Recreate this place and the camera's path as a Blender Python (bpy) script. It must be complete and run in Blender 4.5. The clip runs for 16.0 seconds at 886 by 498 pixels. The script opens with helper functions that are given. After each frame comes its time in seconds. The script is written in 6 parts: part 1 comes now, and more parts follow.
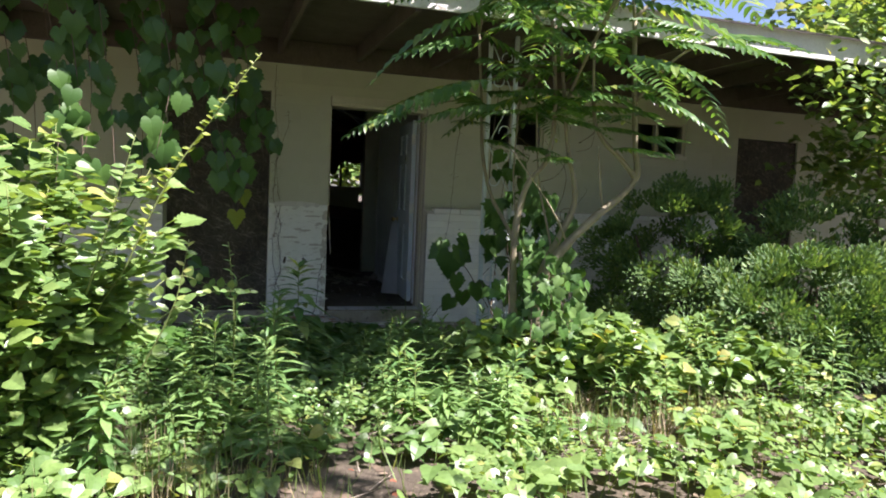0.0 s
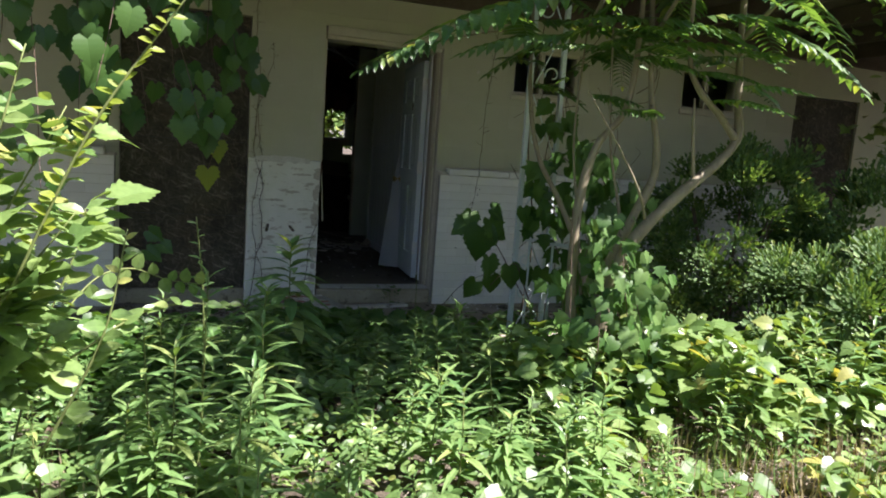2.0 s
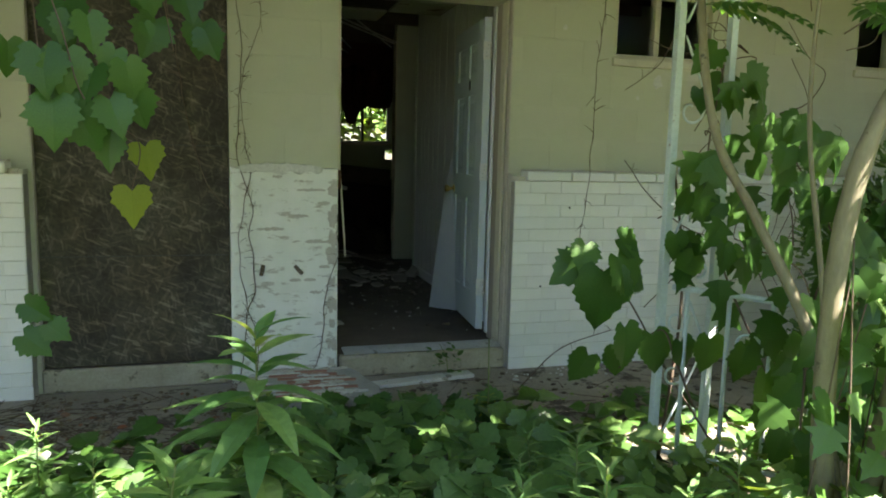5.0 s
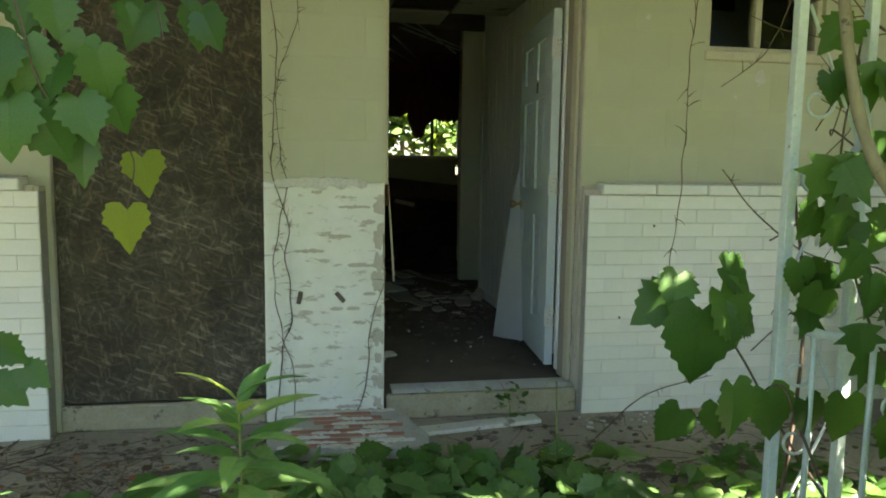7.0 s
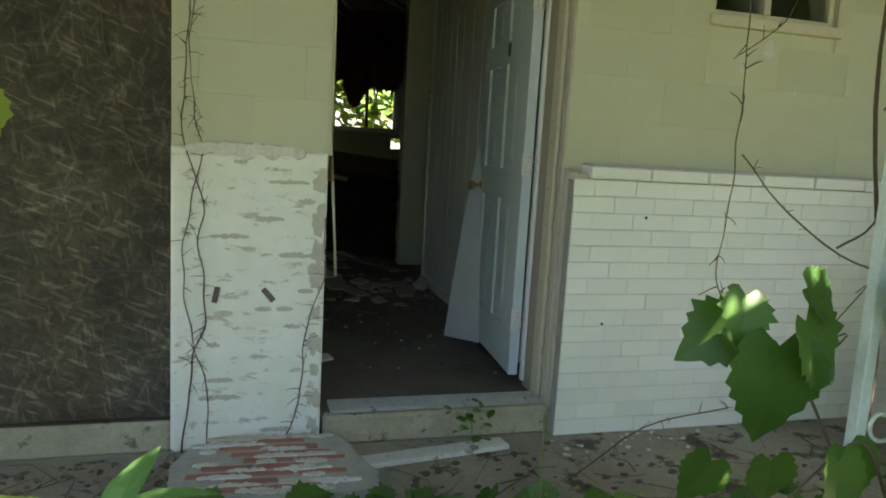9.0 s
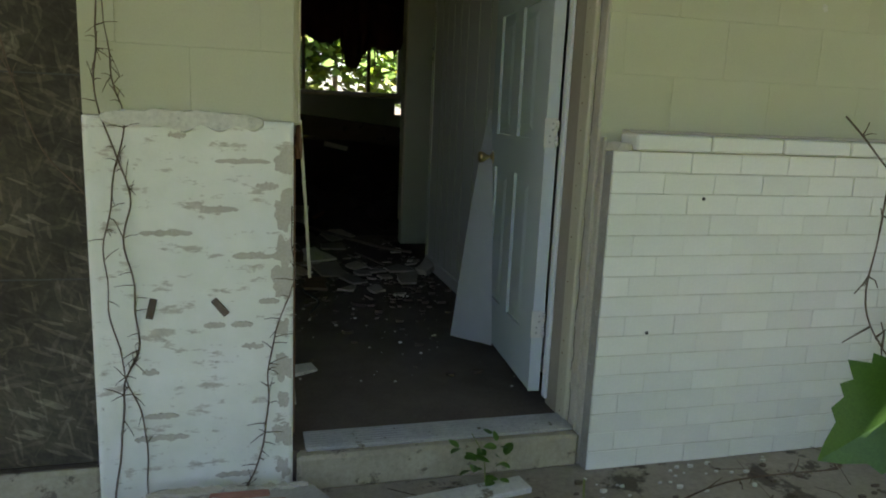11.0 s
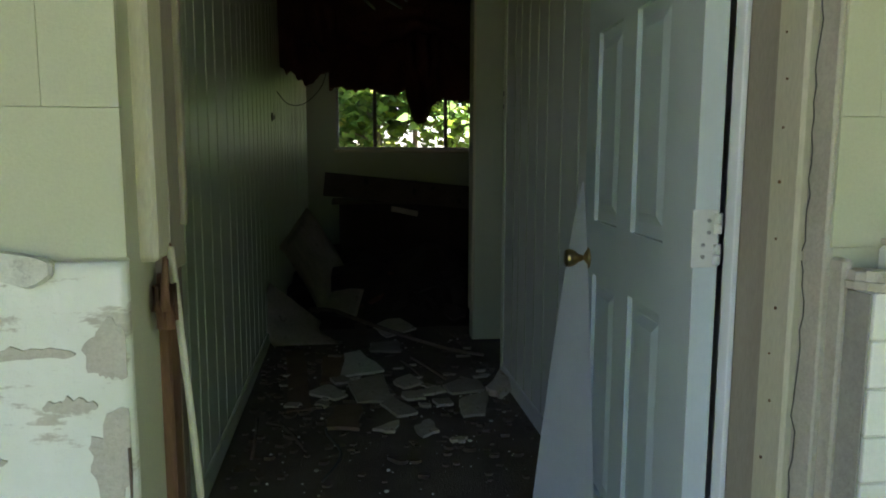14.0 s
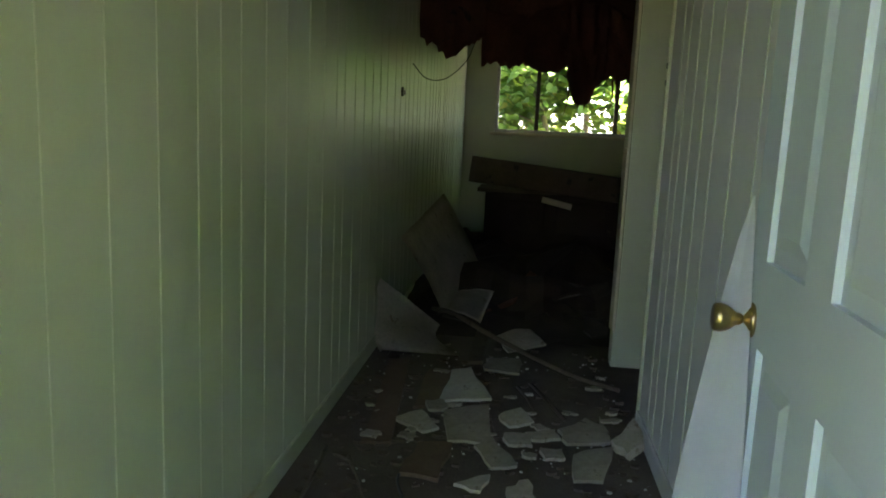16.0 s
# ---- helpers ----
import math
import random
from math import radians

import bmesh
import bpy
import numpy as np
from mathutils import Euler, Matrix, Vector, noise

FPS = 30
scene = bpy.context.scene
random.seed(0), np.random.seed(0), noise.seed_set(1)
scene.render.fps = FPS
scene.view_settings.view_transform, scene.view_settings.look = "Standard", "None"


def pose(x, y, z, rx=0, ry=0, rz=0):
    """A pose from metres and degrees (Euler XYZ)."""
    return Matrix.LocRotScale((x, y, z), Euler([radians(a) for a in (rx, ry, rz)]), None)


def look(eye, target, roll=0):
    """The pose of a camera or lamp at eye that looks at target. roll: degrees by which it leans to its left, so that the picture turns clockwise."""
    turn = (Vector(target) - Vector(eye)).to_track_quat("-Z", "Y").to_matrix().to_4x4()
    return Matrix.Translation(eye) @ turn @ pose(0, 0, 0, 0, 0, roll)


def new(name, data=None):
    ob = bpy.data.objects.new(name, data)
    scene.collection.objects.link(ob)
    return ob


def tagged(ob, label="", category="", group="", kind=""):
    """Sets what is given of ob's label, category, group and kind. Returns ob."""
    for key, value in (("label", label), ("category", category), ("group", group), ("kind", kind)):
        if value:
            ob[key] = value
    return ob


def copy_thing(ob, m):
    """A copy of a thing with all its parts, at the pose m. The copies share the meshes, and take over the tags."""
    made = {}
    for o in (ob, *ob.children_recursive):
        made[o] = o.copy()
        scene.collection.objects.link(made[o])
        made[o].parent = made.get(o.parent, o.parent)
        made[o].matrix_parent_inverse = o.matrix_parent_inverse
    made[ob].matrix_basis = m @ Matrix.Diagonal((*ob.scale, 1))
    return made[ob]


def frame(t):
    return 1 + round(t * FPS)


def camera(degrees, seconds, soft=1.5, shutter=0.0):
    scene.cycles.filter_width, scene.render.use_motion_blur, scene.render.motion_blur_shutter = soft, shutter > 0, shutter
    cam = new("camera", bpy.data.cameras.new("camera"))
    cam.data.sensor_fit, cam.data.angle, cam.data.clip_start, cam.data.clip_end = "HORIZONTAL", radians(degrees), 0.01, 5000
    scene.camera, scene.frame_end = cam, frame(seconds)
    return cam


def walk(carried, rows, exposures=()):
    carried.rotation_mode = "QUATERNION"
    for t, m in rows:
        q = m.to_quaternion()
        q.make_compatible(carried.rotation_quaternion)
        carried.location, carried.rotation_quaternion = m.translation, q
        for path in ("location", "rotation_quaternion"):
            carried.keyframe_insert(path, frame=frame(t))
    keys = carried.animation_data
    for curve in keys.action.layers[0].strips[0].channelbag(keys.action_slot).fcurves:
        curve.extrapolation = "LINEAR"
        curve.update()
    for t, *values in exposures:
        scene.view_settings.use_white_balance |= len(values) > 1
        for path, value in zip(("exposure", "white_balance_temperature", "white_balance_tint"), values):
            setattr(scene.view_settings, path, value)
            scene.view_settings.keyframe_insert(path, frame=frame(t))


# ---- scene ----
cam = camera(63.7, 16.0, soft=1.9)
PATH = [
    (0, (0.189, 0.122, 1.34), (0.811, 2.017, 1.196), 2.5),
    (0.5, (0.091, 0.458, 1.337), (0.793, 2.32, 1.134), 0.8),
    (1, (0.046, 0.749, 1.352), (0.798, 2.581, 1.071), 2.1),
    (1.5, (0.208, 1.179, 1.359), (0.894, 3.048, 1.163), 0.8),
    (2, (0.23, 1.467, 1.366), (0.925, 3.323, 1.096), 4.1),
    (2.5, (0.089, 1.857, 1.344), (0.863, 3.692, 1.162), 1.7),
    (3, (0.095, 2.15, 1.329), (0.919, 3.958, 1.103), 1.8),
    (3.5, (0.32, 2.508, 1.32), (1.092, 4.337, 1.075), 1.5),
    (4, (0.494, 2.807, 1.332), (1.208, 4.656, 1.065), 2.9),
    (4.2, (0.532, 2.972, 1.308), (1.228, 4.827, 1.035), 2.4),
    (6.3, (1.114, 3.789, 1.338), (1.454, 5.745, 1.097), 1.5),
    (6.5, (1.095, 3.828, 1.329), (1.445, 5.782, 1.085), 0.8),
    (7, (1.012, 3.964, 1.293), (1.361, 5.92, 1.065), 0.8),
    (7.5, (0.96, 4.064, 1.273), (1.349, 6.015, 1.065), 1.8),
    (8, (0.911, 4.147, 1.275), (1.353, 6.082, 1.029), 2.1),
    (8.5, (0.958, 4.383, 1.252), (1.438, 6.305, 0.983), 2.2),
    (9, (1.004, 4.661, 1.269), (1.559, 6.561, 0.982), 3.3),
    (9.2, (0.987, 4.733, 1.28), (1.557, 6.626, 0.981), 3.7),
    (11.3, (1.259, 5.472, 1.267), (1.785, 7.363, 0.883), 2.4),
    (11.5, (1.283, 5.591, 1.276), (1.864, 7.473, 0.928), 1.3),
    (12, (1.373, 5.78, 1.293), (2.026, 7.64, 0.954), -0.3),
    (12.5, (1.57, 6.037, 1.314), (2.052, 7.961, 1.054), 2.6),
    (13, (1.665, 6.19, 1.339), (2.048, 8.137, 1.092), 2.2),
    (13.5, (1.66, 6.414, 1.346), (1.95, 8.374, 1.073), 1.7),
    (14, (1.654, 6.587, 1.354), (1.922, 8.553, 1.099), 0.2),
    (14.5, (1.726, 6.73, 1.337), (1.985, 8.694, 1.067), -0.3),
    (15, (1.925, 6.996, 1.353), (1.914, 8.983, 1.126), 2.9),
    (15.5, (1.99, 7.132, 1.354), (1.855, 9.109, 1.08), 3.3),
    (16, (1.941, 7.306, 1.365), (1.732, 9.27, 1.054), 2.6),
]
walk(cam, [(t, look(eye, target, roll)) for t, eye, target, roll in PATH],
     [(0.0, 1.85, 6100, 29), (2.0, 1.8, 6100, 28), (3.0, 2.15, 6250, 20), (4.0, 2.7, 6400, 15), (6.5, 3.45, 7000, 10), (9.0, 3.5, 6800, 18), (11.5, 3.22, 6600, 21), (12.5, 3.35, 6250, 21), (14.5, 4.25, 6300, 21), (16.0, 5.25, 6500, 23)])

# ---- daylight ----
SUN_FROM = Vector((0.55, -0.52, 1.2)).normalized()
world = bpy.data.worlds.new("daylight")
scene.world = world
world.use_nodes = True
sky = world.node_tree.nodes.new("ShaderNodeTexSky")
sky.sky_type, sky.sun_disc = "NISHITA", False
sky.sun_elevation = math.asin(SUN_FROM.z)
sky.sun_rotation = math.atan2(SUN_FROM.x, SUN_FROM.y)
world.node_tree.nodes["Background"].inputs["Strength"].default_value = 0.05
world.node_tree.links.new(sky.outputs[0], world.node_tree.nodes["Background"].inputs["Color"])
sun_data = bpy.data.lights.new("sun", "SUN")
sun_data.energy, sun_data.angle, sun_data.color = 5.0, radians(0.6), (1.0, 0.95, 0.86)
sun = new("sun", sun_data)
sun.matrix_basis = look((6, -9, 20), Vector((6, -9, 20)) - SUN_FROM)


# ---- materials ----
def material(name):
    mat = bpy.data.materials.new(name)
    mat.use_nodes = True
    tree = mat.node_tree
    return mat, tree, tree.nodes["Principled BSDF"], tree.nodes["Material Output"]


def node(tree, kind, **values):
    n = tree.nodes.new(kind)
    for key, value in values.items():
        n.inputs[key].default_value = value
    return n


def ramp(tree, source, stops):
    r = tree.nodes.new("ShaderNodeValToRGB")
    while len(r.color_ramp.elements) < len(stops):
        r.color_ramp.elements.new(0.5)
    for e, (at, colour) in zip(r.color_ramp.elements, stops):
        e.position, e.color = at, (*colour, 1)
    tree.links.new(source, r.inputs[0])
    return r.outputs[0]


def mixed(tree, factor, a, b, blend="MIX"):
    m = tree.nodes.new("ShaderNodeMix")
    m.data_type, m.blend_type = "RGBA", blend
    for value, slot in ((factor, 0), (a, 6), (b, 7)):
        if hasattr(value, "links"):
            tree.links.new(value, m.inputs[slot])
        else:
            m.inputs[slot].default_value = value if slot == 0 else (*value, 1)
    return m.outputs[2]


def noise_of(tree, scale, detail=4, rough=0.6, stretch=(1, 1, 1), coords="Object"):
    tc = tree.nodes.new("ShaderNodeTexCoord")
    mp = tree.nodes.new("ShaderNodeMapping")
    mp.inputs["Scale"].default_value = stretch
    n = node(tree, "ShaderNodeTexNoise", Scale=scale, Detail=detail, Roughness=rough)
    tree.links.new(tc.outputs[coords], mp.inputs[0])
    tree.links.new(mp.outputs[0], n.inputs["Vector"])
    return n.outputs["Fac"]


def bumped(tree, bsdf, height, strength=0.3, distance=0.01):
    b = node(tree, "ShaderNodeBump", Strength=strength, Distance=distance)
    tree.links.new(height, b.inputs["Height"])
    tree.links.new(b.outputs[0], bsdf.inputs["Normal"])


def surface(name, low, high, scale=4.0, fine=60.0, rough=0.8, bump=0.3, spots=None, spot_level=0.62, spot_scale=9.0, stretch=(1, 1, 1), metal=0.0, vary=0.0, depth=0.004, grainy=0.3):
    """A matt surface: two scales of colour, fine relief, and stains of their own colour."""
    mat, tree, bsdf, _ = material(name)
    colour = ramp(tree, noise_of(tree, scale, 6, 0.65, stretch), [(0.3, low), (0.7, high)])
    grain = noise_of(tree, fine, 5, 0.7, stretch)
    colour = mixed(tree, grainy, colour, ramp(tree, grain, [(0.3, tuple(c * 0.6 for c in low)), (0.7, tuple(min(1, c * 1.15) for c in high))]))
    if spots:
        mask = ramp(tree, noise_of(tree, spot_scale, 8, 0.7), [(spot_level, (0, 0, 0)), (spot_level + 0.05, (1, 1, 1))])
        colour = mixed(tree, mask, colour, spots)
    if vary:
        info = tree.nodes.new("ShaderNodeObjectInfo")
        tone = ramp(tree, info.outputs["Random"], [(0, (1 - vary,) * 3), (1, (1 + vary * 0.3,) * 3)])
        colour = mixed(tree, 1.0, colour, tone, "MULTIPLY")
    tree.links.new(colour, bsdf.inputs["Base Color"])
    bsdf.inputs["Roughness"].default_value, bsdf.inputs["Metallic"].default_value = rough, metal
    bumped(tree, bsdf, grain, bump, depth)
    return mat


def leaf_material(name, low, high, tip=None, through_light=0.35, gloss=0.45):
    """A leaf: colour varies from leaf to leaf, light shines through."""
    mat, tree, bsdf, out = material(name)
    geo, info = tree.nodes.new("ShaderNodeNewGeometry"), tree.nodes.new("ShaderNodeObjectInfo")
    add = tree.nodes.new("ShaderNodeMath")
    add.operation = "ADD"
    tree.links.new(geo.outputs["Random Per Island"], add.inputs[0])
    tree.links.new(info.outputs["Random"], add.inputs[1])
    wrap = tree.nodes.new("ShaderNodeMath")
    wrap.operation = "FRACT"
    tree.links.new(add.outputs[0], wrap.inputs[0])
    stops = [(0.0, low), (0.9, high)] + ([(0.985, tip)] if tip else [])
    colour = ramp(tree, wrap.outputs[0], stops)
    mottle = ramp(tree, noise_of(tree, 45, 4), [(0.3, (0.72, 0.75, 0.7)), (0.7, (1.0, 1.0, 1.0))])
    colour = mixed(tree, 1.0, colour, mottle, "MULTIPLY")
    tree.links.new(colour, bsdf.inputs["Base Color"])
    bsdf.inputs["Roughness"].default_value = gloss
    trans = tree.nodes.new("ShaderNodeBsdfTranslucent")
    warm = mixed(tree, 1.0, colour, (1.35, 1.25, 0.45), "MULTIPLY")
    tree.links.new(warm, trans.inputs["Color"])
    mix = node(tree, "ShaderNodeMixShader", Fac=through_light)
    tree.links.new(bsdf.outputs[0], mix.inputs[1])
    tree.links.new(trans.outputs[0], mix.inputs[2])
    tree.links.new(mix.outputs[0], out.inputs["Surface"])
    return mat


BLOCK = surface("painted_block", (0.47, 0.475, 0.32), (0.56, 0.56, 0.40), 1.6, 160, 0.75, 0.3, (0.40, 0.40, 0.31), 0.72, 5, vary=0.05, grainy=0.12)
BRICK = surface("painted_brick", (0.75, 0.755, 0.68), (0.83, 0.83, 0.76), 3, 110, 0.55, 0.3, (0.46, 0.46, 0.40), 0.73, 14, vary=0.07, grainy=0.12)
MORTAR = surface("mortar", (0.44, 0.41, 0.32), (0.57, 0.53, 0.43), 14, 120, 0.95, 0.7, (0.25, 0.25, 0.2), 0.66, 22)
END_MORTAR = surface("grey_end_mortar", (0.30, 0.29, 0.25), (0.42, 0.40, 0.34), 11, 90, 0.95, 0.8, (0.55, 0.54, 0.47), 0.62, 14)
MORTAR_PAINT = surface("painted_mortar", (0.52, 0.51, 0.42), (0.70, 0.69, 0.60), 9, 80, 0.85, 0.6, (0.43, 0.42, 0.35), 0.62, 16)
RED_BRICK = surface("bare_red_brick", (0.28, 0.125, 0.085), (0.41, 0.20, 0.14), 8, 70, 0.9, 0.5, (0.5, 0.44, 0.38), 0.66, 20, vary=0.15)
CONCRETE = surface("weathered_concrete", (0.21, 0.18, 0.135), (0.38, 0.34, 0.265), 2.2, 50, 0.92, 0.7, (0.085, 0.07, 0.05), 0.55, 4)
STEP = surface("pale_concrete", (0.27, 0.24, 0.16), (0.43, 0.39, 0.28), 5, 60, 0.9, 0.6, (0.15, 0.13, 0.09), 0.56, 9)
SOIL = surface("soil", (0.055, 0.043, 0.028), (0.12, 0.10, 0.065), 3, 40, 1.0, 0.9, (0.20, 0.17, 0.11), 0.6, 30, depth=0.02)
TRIM = surface("cream_wood", (0.50, 0.47, 0.33), (0.60, 0.57, 0.42), 3, 70, 0.6, 0.2, (0.25, 0.19, 0.12), 0.72, 25, (3, 3, 0.6))
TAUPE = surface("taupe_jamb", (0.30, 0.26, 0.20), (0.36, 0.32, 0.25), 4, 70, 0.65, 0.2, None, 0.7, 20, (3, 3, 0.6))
RAW_WOOD = surface("split_wood", (0.12, 0.058, 0.03), (0.23, 0.12, 0.062), 8, 60, 0.9, 0.6, None, 0.6, 10, (6, 6, 0.7))
OLD_WOOD = surface("grey_brown_board", (0.085, 0.065, 0.045), (0.16, 0.125, 0.09), 5, 60, 0.9, 0.5, (0.05, 0.04, 0.03), 0.6, 8, vary=0.3)
WHITE_BOARD = surface("dirty_white_board", (0.5, 0.49, 0.42), (0.66, 0.65, 0.58), 5, 50, 0.8, 0.4, (0.2, 0.17, 0.12), 0.6, 8)
DOOR = surface("pale_blue_door", (0.54, 0.62, 0.64), (0.62, 0.69, 0.71), 2.0, 120, 0.5, 0.1, (0.50, 0.56, 0.56), 0.68, 6, grainy=0.05)
DOOR_EDGE = surface("pale_door_edge", (0.52, 0.58, 0.60), (0.60, 0.66, 0.68), 3, 90, 0.5, 0.08, (0.40, 0.42, 0.40), 0.7, 12, grainy=0.06)
# white strip paint; on the torn skin it also stands in for doorway light
DOOR_WHITE = surface("white_strip_and_lit_skin", (0.74, 0.77, 0.79), (0.84, 0.86, 0.88), 3, 90, 0.45, 0.08, grainy=0.04)
HINGE = surface("painted_hinge", (0.6, 0.6, 0.57), (0.7, 0.7, 0.67), 8, 90, 0.4, 0.2, (0.25, 0.14, 0.07), 0.72, 40, grainy=0.1)
BRASS = surface("old_brass", (0.42, 0.31, 0.14), (0.58, 0.44, 0.20), 12, 90, 0.28, 0.1, (0.18, 0.13, 0.07), 0.62, 40, metal=1.0)
STEEL = surface("dull_steel", (0.35, 0.36, 0.35), (0.5, 0.5, 0.48), 12, 90, 0.4, 0.2, (0.14, 0.10, 0.07), 0.6, 40, metal=0.9)
ALU = surface("worn_aluminium", (0.42, 0.42, 0.40), (0.58, 0.58, 0.55), 10, 90, 0.45, 0.3, (0.2, 0.18, 0.14), 0.6, 18, metal=0.6)
IRON = surface("white_painted_iron", (0.58, 0.66, 0.63), (0.70, 0.77, 0.74), 6, 60, 0.5, 0.3, (0.24, 0.15, 0.09), 0.66, 26)
ROOF = surface("roof_shingle", (0.16, 0.15, 0.14), (0.28, 0.27, 0.25), 10, 80, 0.95, 0.6)
FASCIA = surface("white_fascia", (0.55, 0.55, 0.5), (0.7, 0.7, 0.65), 4, 60, 0.7, 0.2, (0.3, 0.28, 0.22), 0.62, 9)
SOFFIT = surface("dark_old_soffit", (0.07, 0.055, 0.04), (0.14, 0.11, 0.08), 4, 50, 0.95, 0.4)
BROWN_BOARD = surface("brown_board", (0.13, 0.085, 0.052), (0.22, 0.15, 0.095), 5, 60, 0.85, 0.5, (0.08, 0.06, 0.04), 0.62, 8, vary=0.2)
# cream paint with the green of light bounced off foliage mixed in
PANEL = surface("painted_panelling", (0.46, 0.51, 0.37), (0.54, 0.58, 0.44), 1.5, 90, 0.38, 0.08, (0.47, 0.50, 0.37), 0.68, 3, grainy=0.05)
PANEL_WHITE = surface("white_panelling", (0.79, 0.79, 0.77), (0.85, 0.85, 0.83), 1.5, 90, 0.45, 0.08, (0.58, 0.58, 0.52), 0.68, 3, grainy=0.05)
GROOVE = surface("pale_groove", (0.52, 0.56, 0.43), (0.60, 0.63, 0.50), 4, 60, 0.6, 0.1, grainy=0.1)
PLASTER = surface("broken_plaster", (0.34, 0.30, 0.23), (0.56, 0.51, 0.41), 5, 50, 0.95, 0.5, (0.26, 0.21, 0.15), 0.6, 9, vary=0.3)
CARPET = surface("dirty_carpet", (0.075, 0.060, 0.045), (0.17, 0.138, 0.102), 3, 70, 1.0, 0.8, (0.15, 0.13, 0.1), 0.66, 16, depth=0.01)
CEILING = surface("stained_ceiling_tile", (0.30, 0.28, 0.22), (0.42, 0.40, 0.33), 2, 60, 0.95, 0.4, (0.15, 0.11, 0.07), 0.6, 4)
INSULATION = surface("brown_paper_insulation", (0.10, 0.042, 0.028), (0.20, 0.085, 0.055), 3, 30, 0.95, 0.9, (0.05, 0.03, 0.025), 0.6, 6, depth=0.02)
BLACK = surface("dark_rubber", (0.03, 0.03, 0.03), (0.06, 0.06, 0.055), 8, 60, 0.6, 0.3)
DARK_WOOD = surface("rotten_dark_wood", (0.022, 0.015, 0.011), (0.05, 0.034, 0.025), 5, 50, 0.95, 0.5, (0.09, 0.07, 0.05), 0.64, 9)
BARK = surface("smooth_tan_bark", (0.19, 0.16, 0.10), (0.32, 0.28, 0.18), 9, 50, 0.8, 0.6, (0.10, 0.085, 0.055), 0.62, 18, (1, 1, 0.35))
TWIG = surface("dead_brown_twig", (0.09, 0.062, 0.04), (0.17, 0.125, 0.085), 14, 60, 0.9, 0.5)
STEM = surface("green_stem", (0.12, 0.16, 0.04), (0.20, 0.24, 0.07), 9, 60, 0.7, 0.3)
STRAW = leaf_material("dry_straw", (0.24, 0.19, 0.10), (0.42, 0.36, 0.22), None, 0.2, 0.8)
DEAD_LEAF = leaf_material("dead_leaf_litter", (0.10, 0.07, 0.045), (0.25, 0.19, 0.13), (0.3, 0.1, 0.05), 0.1, 0.9)
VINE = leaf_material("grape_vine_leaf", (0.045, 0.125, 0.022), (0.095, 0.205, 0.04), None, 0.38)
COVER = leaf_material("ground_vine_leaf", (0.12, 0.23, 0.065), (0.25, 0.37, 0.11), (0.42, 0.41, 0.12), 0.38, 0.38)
# lit copy of the grape vine leaf: sunlight is put into the colour
LIT_VINE = leaf_material("vine_leaf_lit_copy", (0.10, 0.21, 0.06), (0.20, 0.33, 0.10), None, 0.4, 0.38)
YELLOW_LEAF = leaf_material("yellow_green_leaf", (0.24, 0.33, 0.03), (0.33, 0.40, 0.05), None, 0.5)
WEED = leaf_material("weed_leaf", (0.12, 0.25, 0.08), (0.26, 0.41, 0.135), (0.38, 0.48, 0.15), 0.36, 0.4)
SHRUB = leaf_material("bright_shrub_leaf", (0.15, 0.27, 0.075), (0.27, 0.39, 0.12), (0.42, 0.45, 0.13), 0.4, 0.38)
YEW = leaf_material("yew_needle", (0.085, 0.175, 0.055), (0.19, 0.32, 0.10), (0.32, 0.41, 0.14), 0.34, 0.6)
AILANTHUS = leaf_material("pinnate_leaflet", (0.065, 0.16, 0.042), (0.14, 0.26, 0.07), (0.30, 0.37, 0.09), 0.42, 0.36)
GRASS = leaf_material("green_grass_blade", (0.10, 0.19, 0.04), (0.22, 0.30, 0.09), (0.4, 0.36, 0.2), 0.35)


def osb_material():
    """Strand board: flat wood strands pressed at every angle, greyed above and rusty towards one damp side."""
    mat, tree, bsdf, _ = material("weathered_strand_board")
    tc = tree.nodes.new("ShaderNodeTexCoord")
    out = None
    for angle, scale in ((28, 92), (-38, 104), (78, 84), (-9, 116), (-66, 98)):
        mp = tree.nodes.new("ShaderNodeMapping")
        mp.vector_type = "TEXTURE"
        mp.inputs["Rotation"].default_value = (0, radians(angle), 0)
        mp.inputs["Scale"].default_value = (1.0, 1.0, 6.0)
        v = node(tree, "ShaderNodeTexVoronoi", Scale=scale)
        tree.links.new(tc.outputs["Object"], mp.inputs[0])
        tree.links.new(mp.outputs[0], v.inputs["Vector"])
        sep = tree.nodes.new("ShaderNodeSeparateColor")
        tree.links.new(v.outputs["Color"], sep.inputs[0])
        shade = ramp(tree, sep.outputs[0], [(0.1, (0.044, 0.040, 0.028)), (0.6, (0.072, 0.066, 0.047)), (0.9, (0.10, 0.091, 0.066)), (0.965, (0.30, 0.275, 0.21))])
        out = shade if out is None else mixed(tree, 0.36, out, shade)
    rust = ramp(tree, noise_of(tree, 2.2, 6), [(0.45, (1.0, 1.0, 1.0)), (0.72, (1.12, 0.96, 0.76))])
    out = mixed(tree, 0.8, out, rust, "MULTIPLY")
    dark = ramp(tree, noise_of(tree, 3.2, 9, 0.75), [(0.36, (0.48, 0.45, 0.42)), (0.62, (1.15, 1.12, 1.05))])
    out = mixed(tree, 1.0, out, dark, "MULTIPLY")
    tree.links.new(out, bsdf.inputs["Base Color"])
    bsdf.inputs["Roughness"].default_value = 0.85
    bumped(tree, bsdf, out, 0.5, 0.004)
    return mat


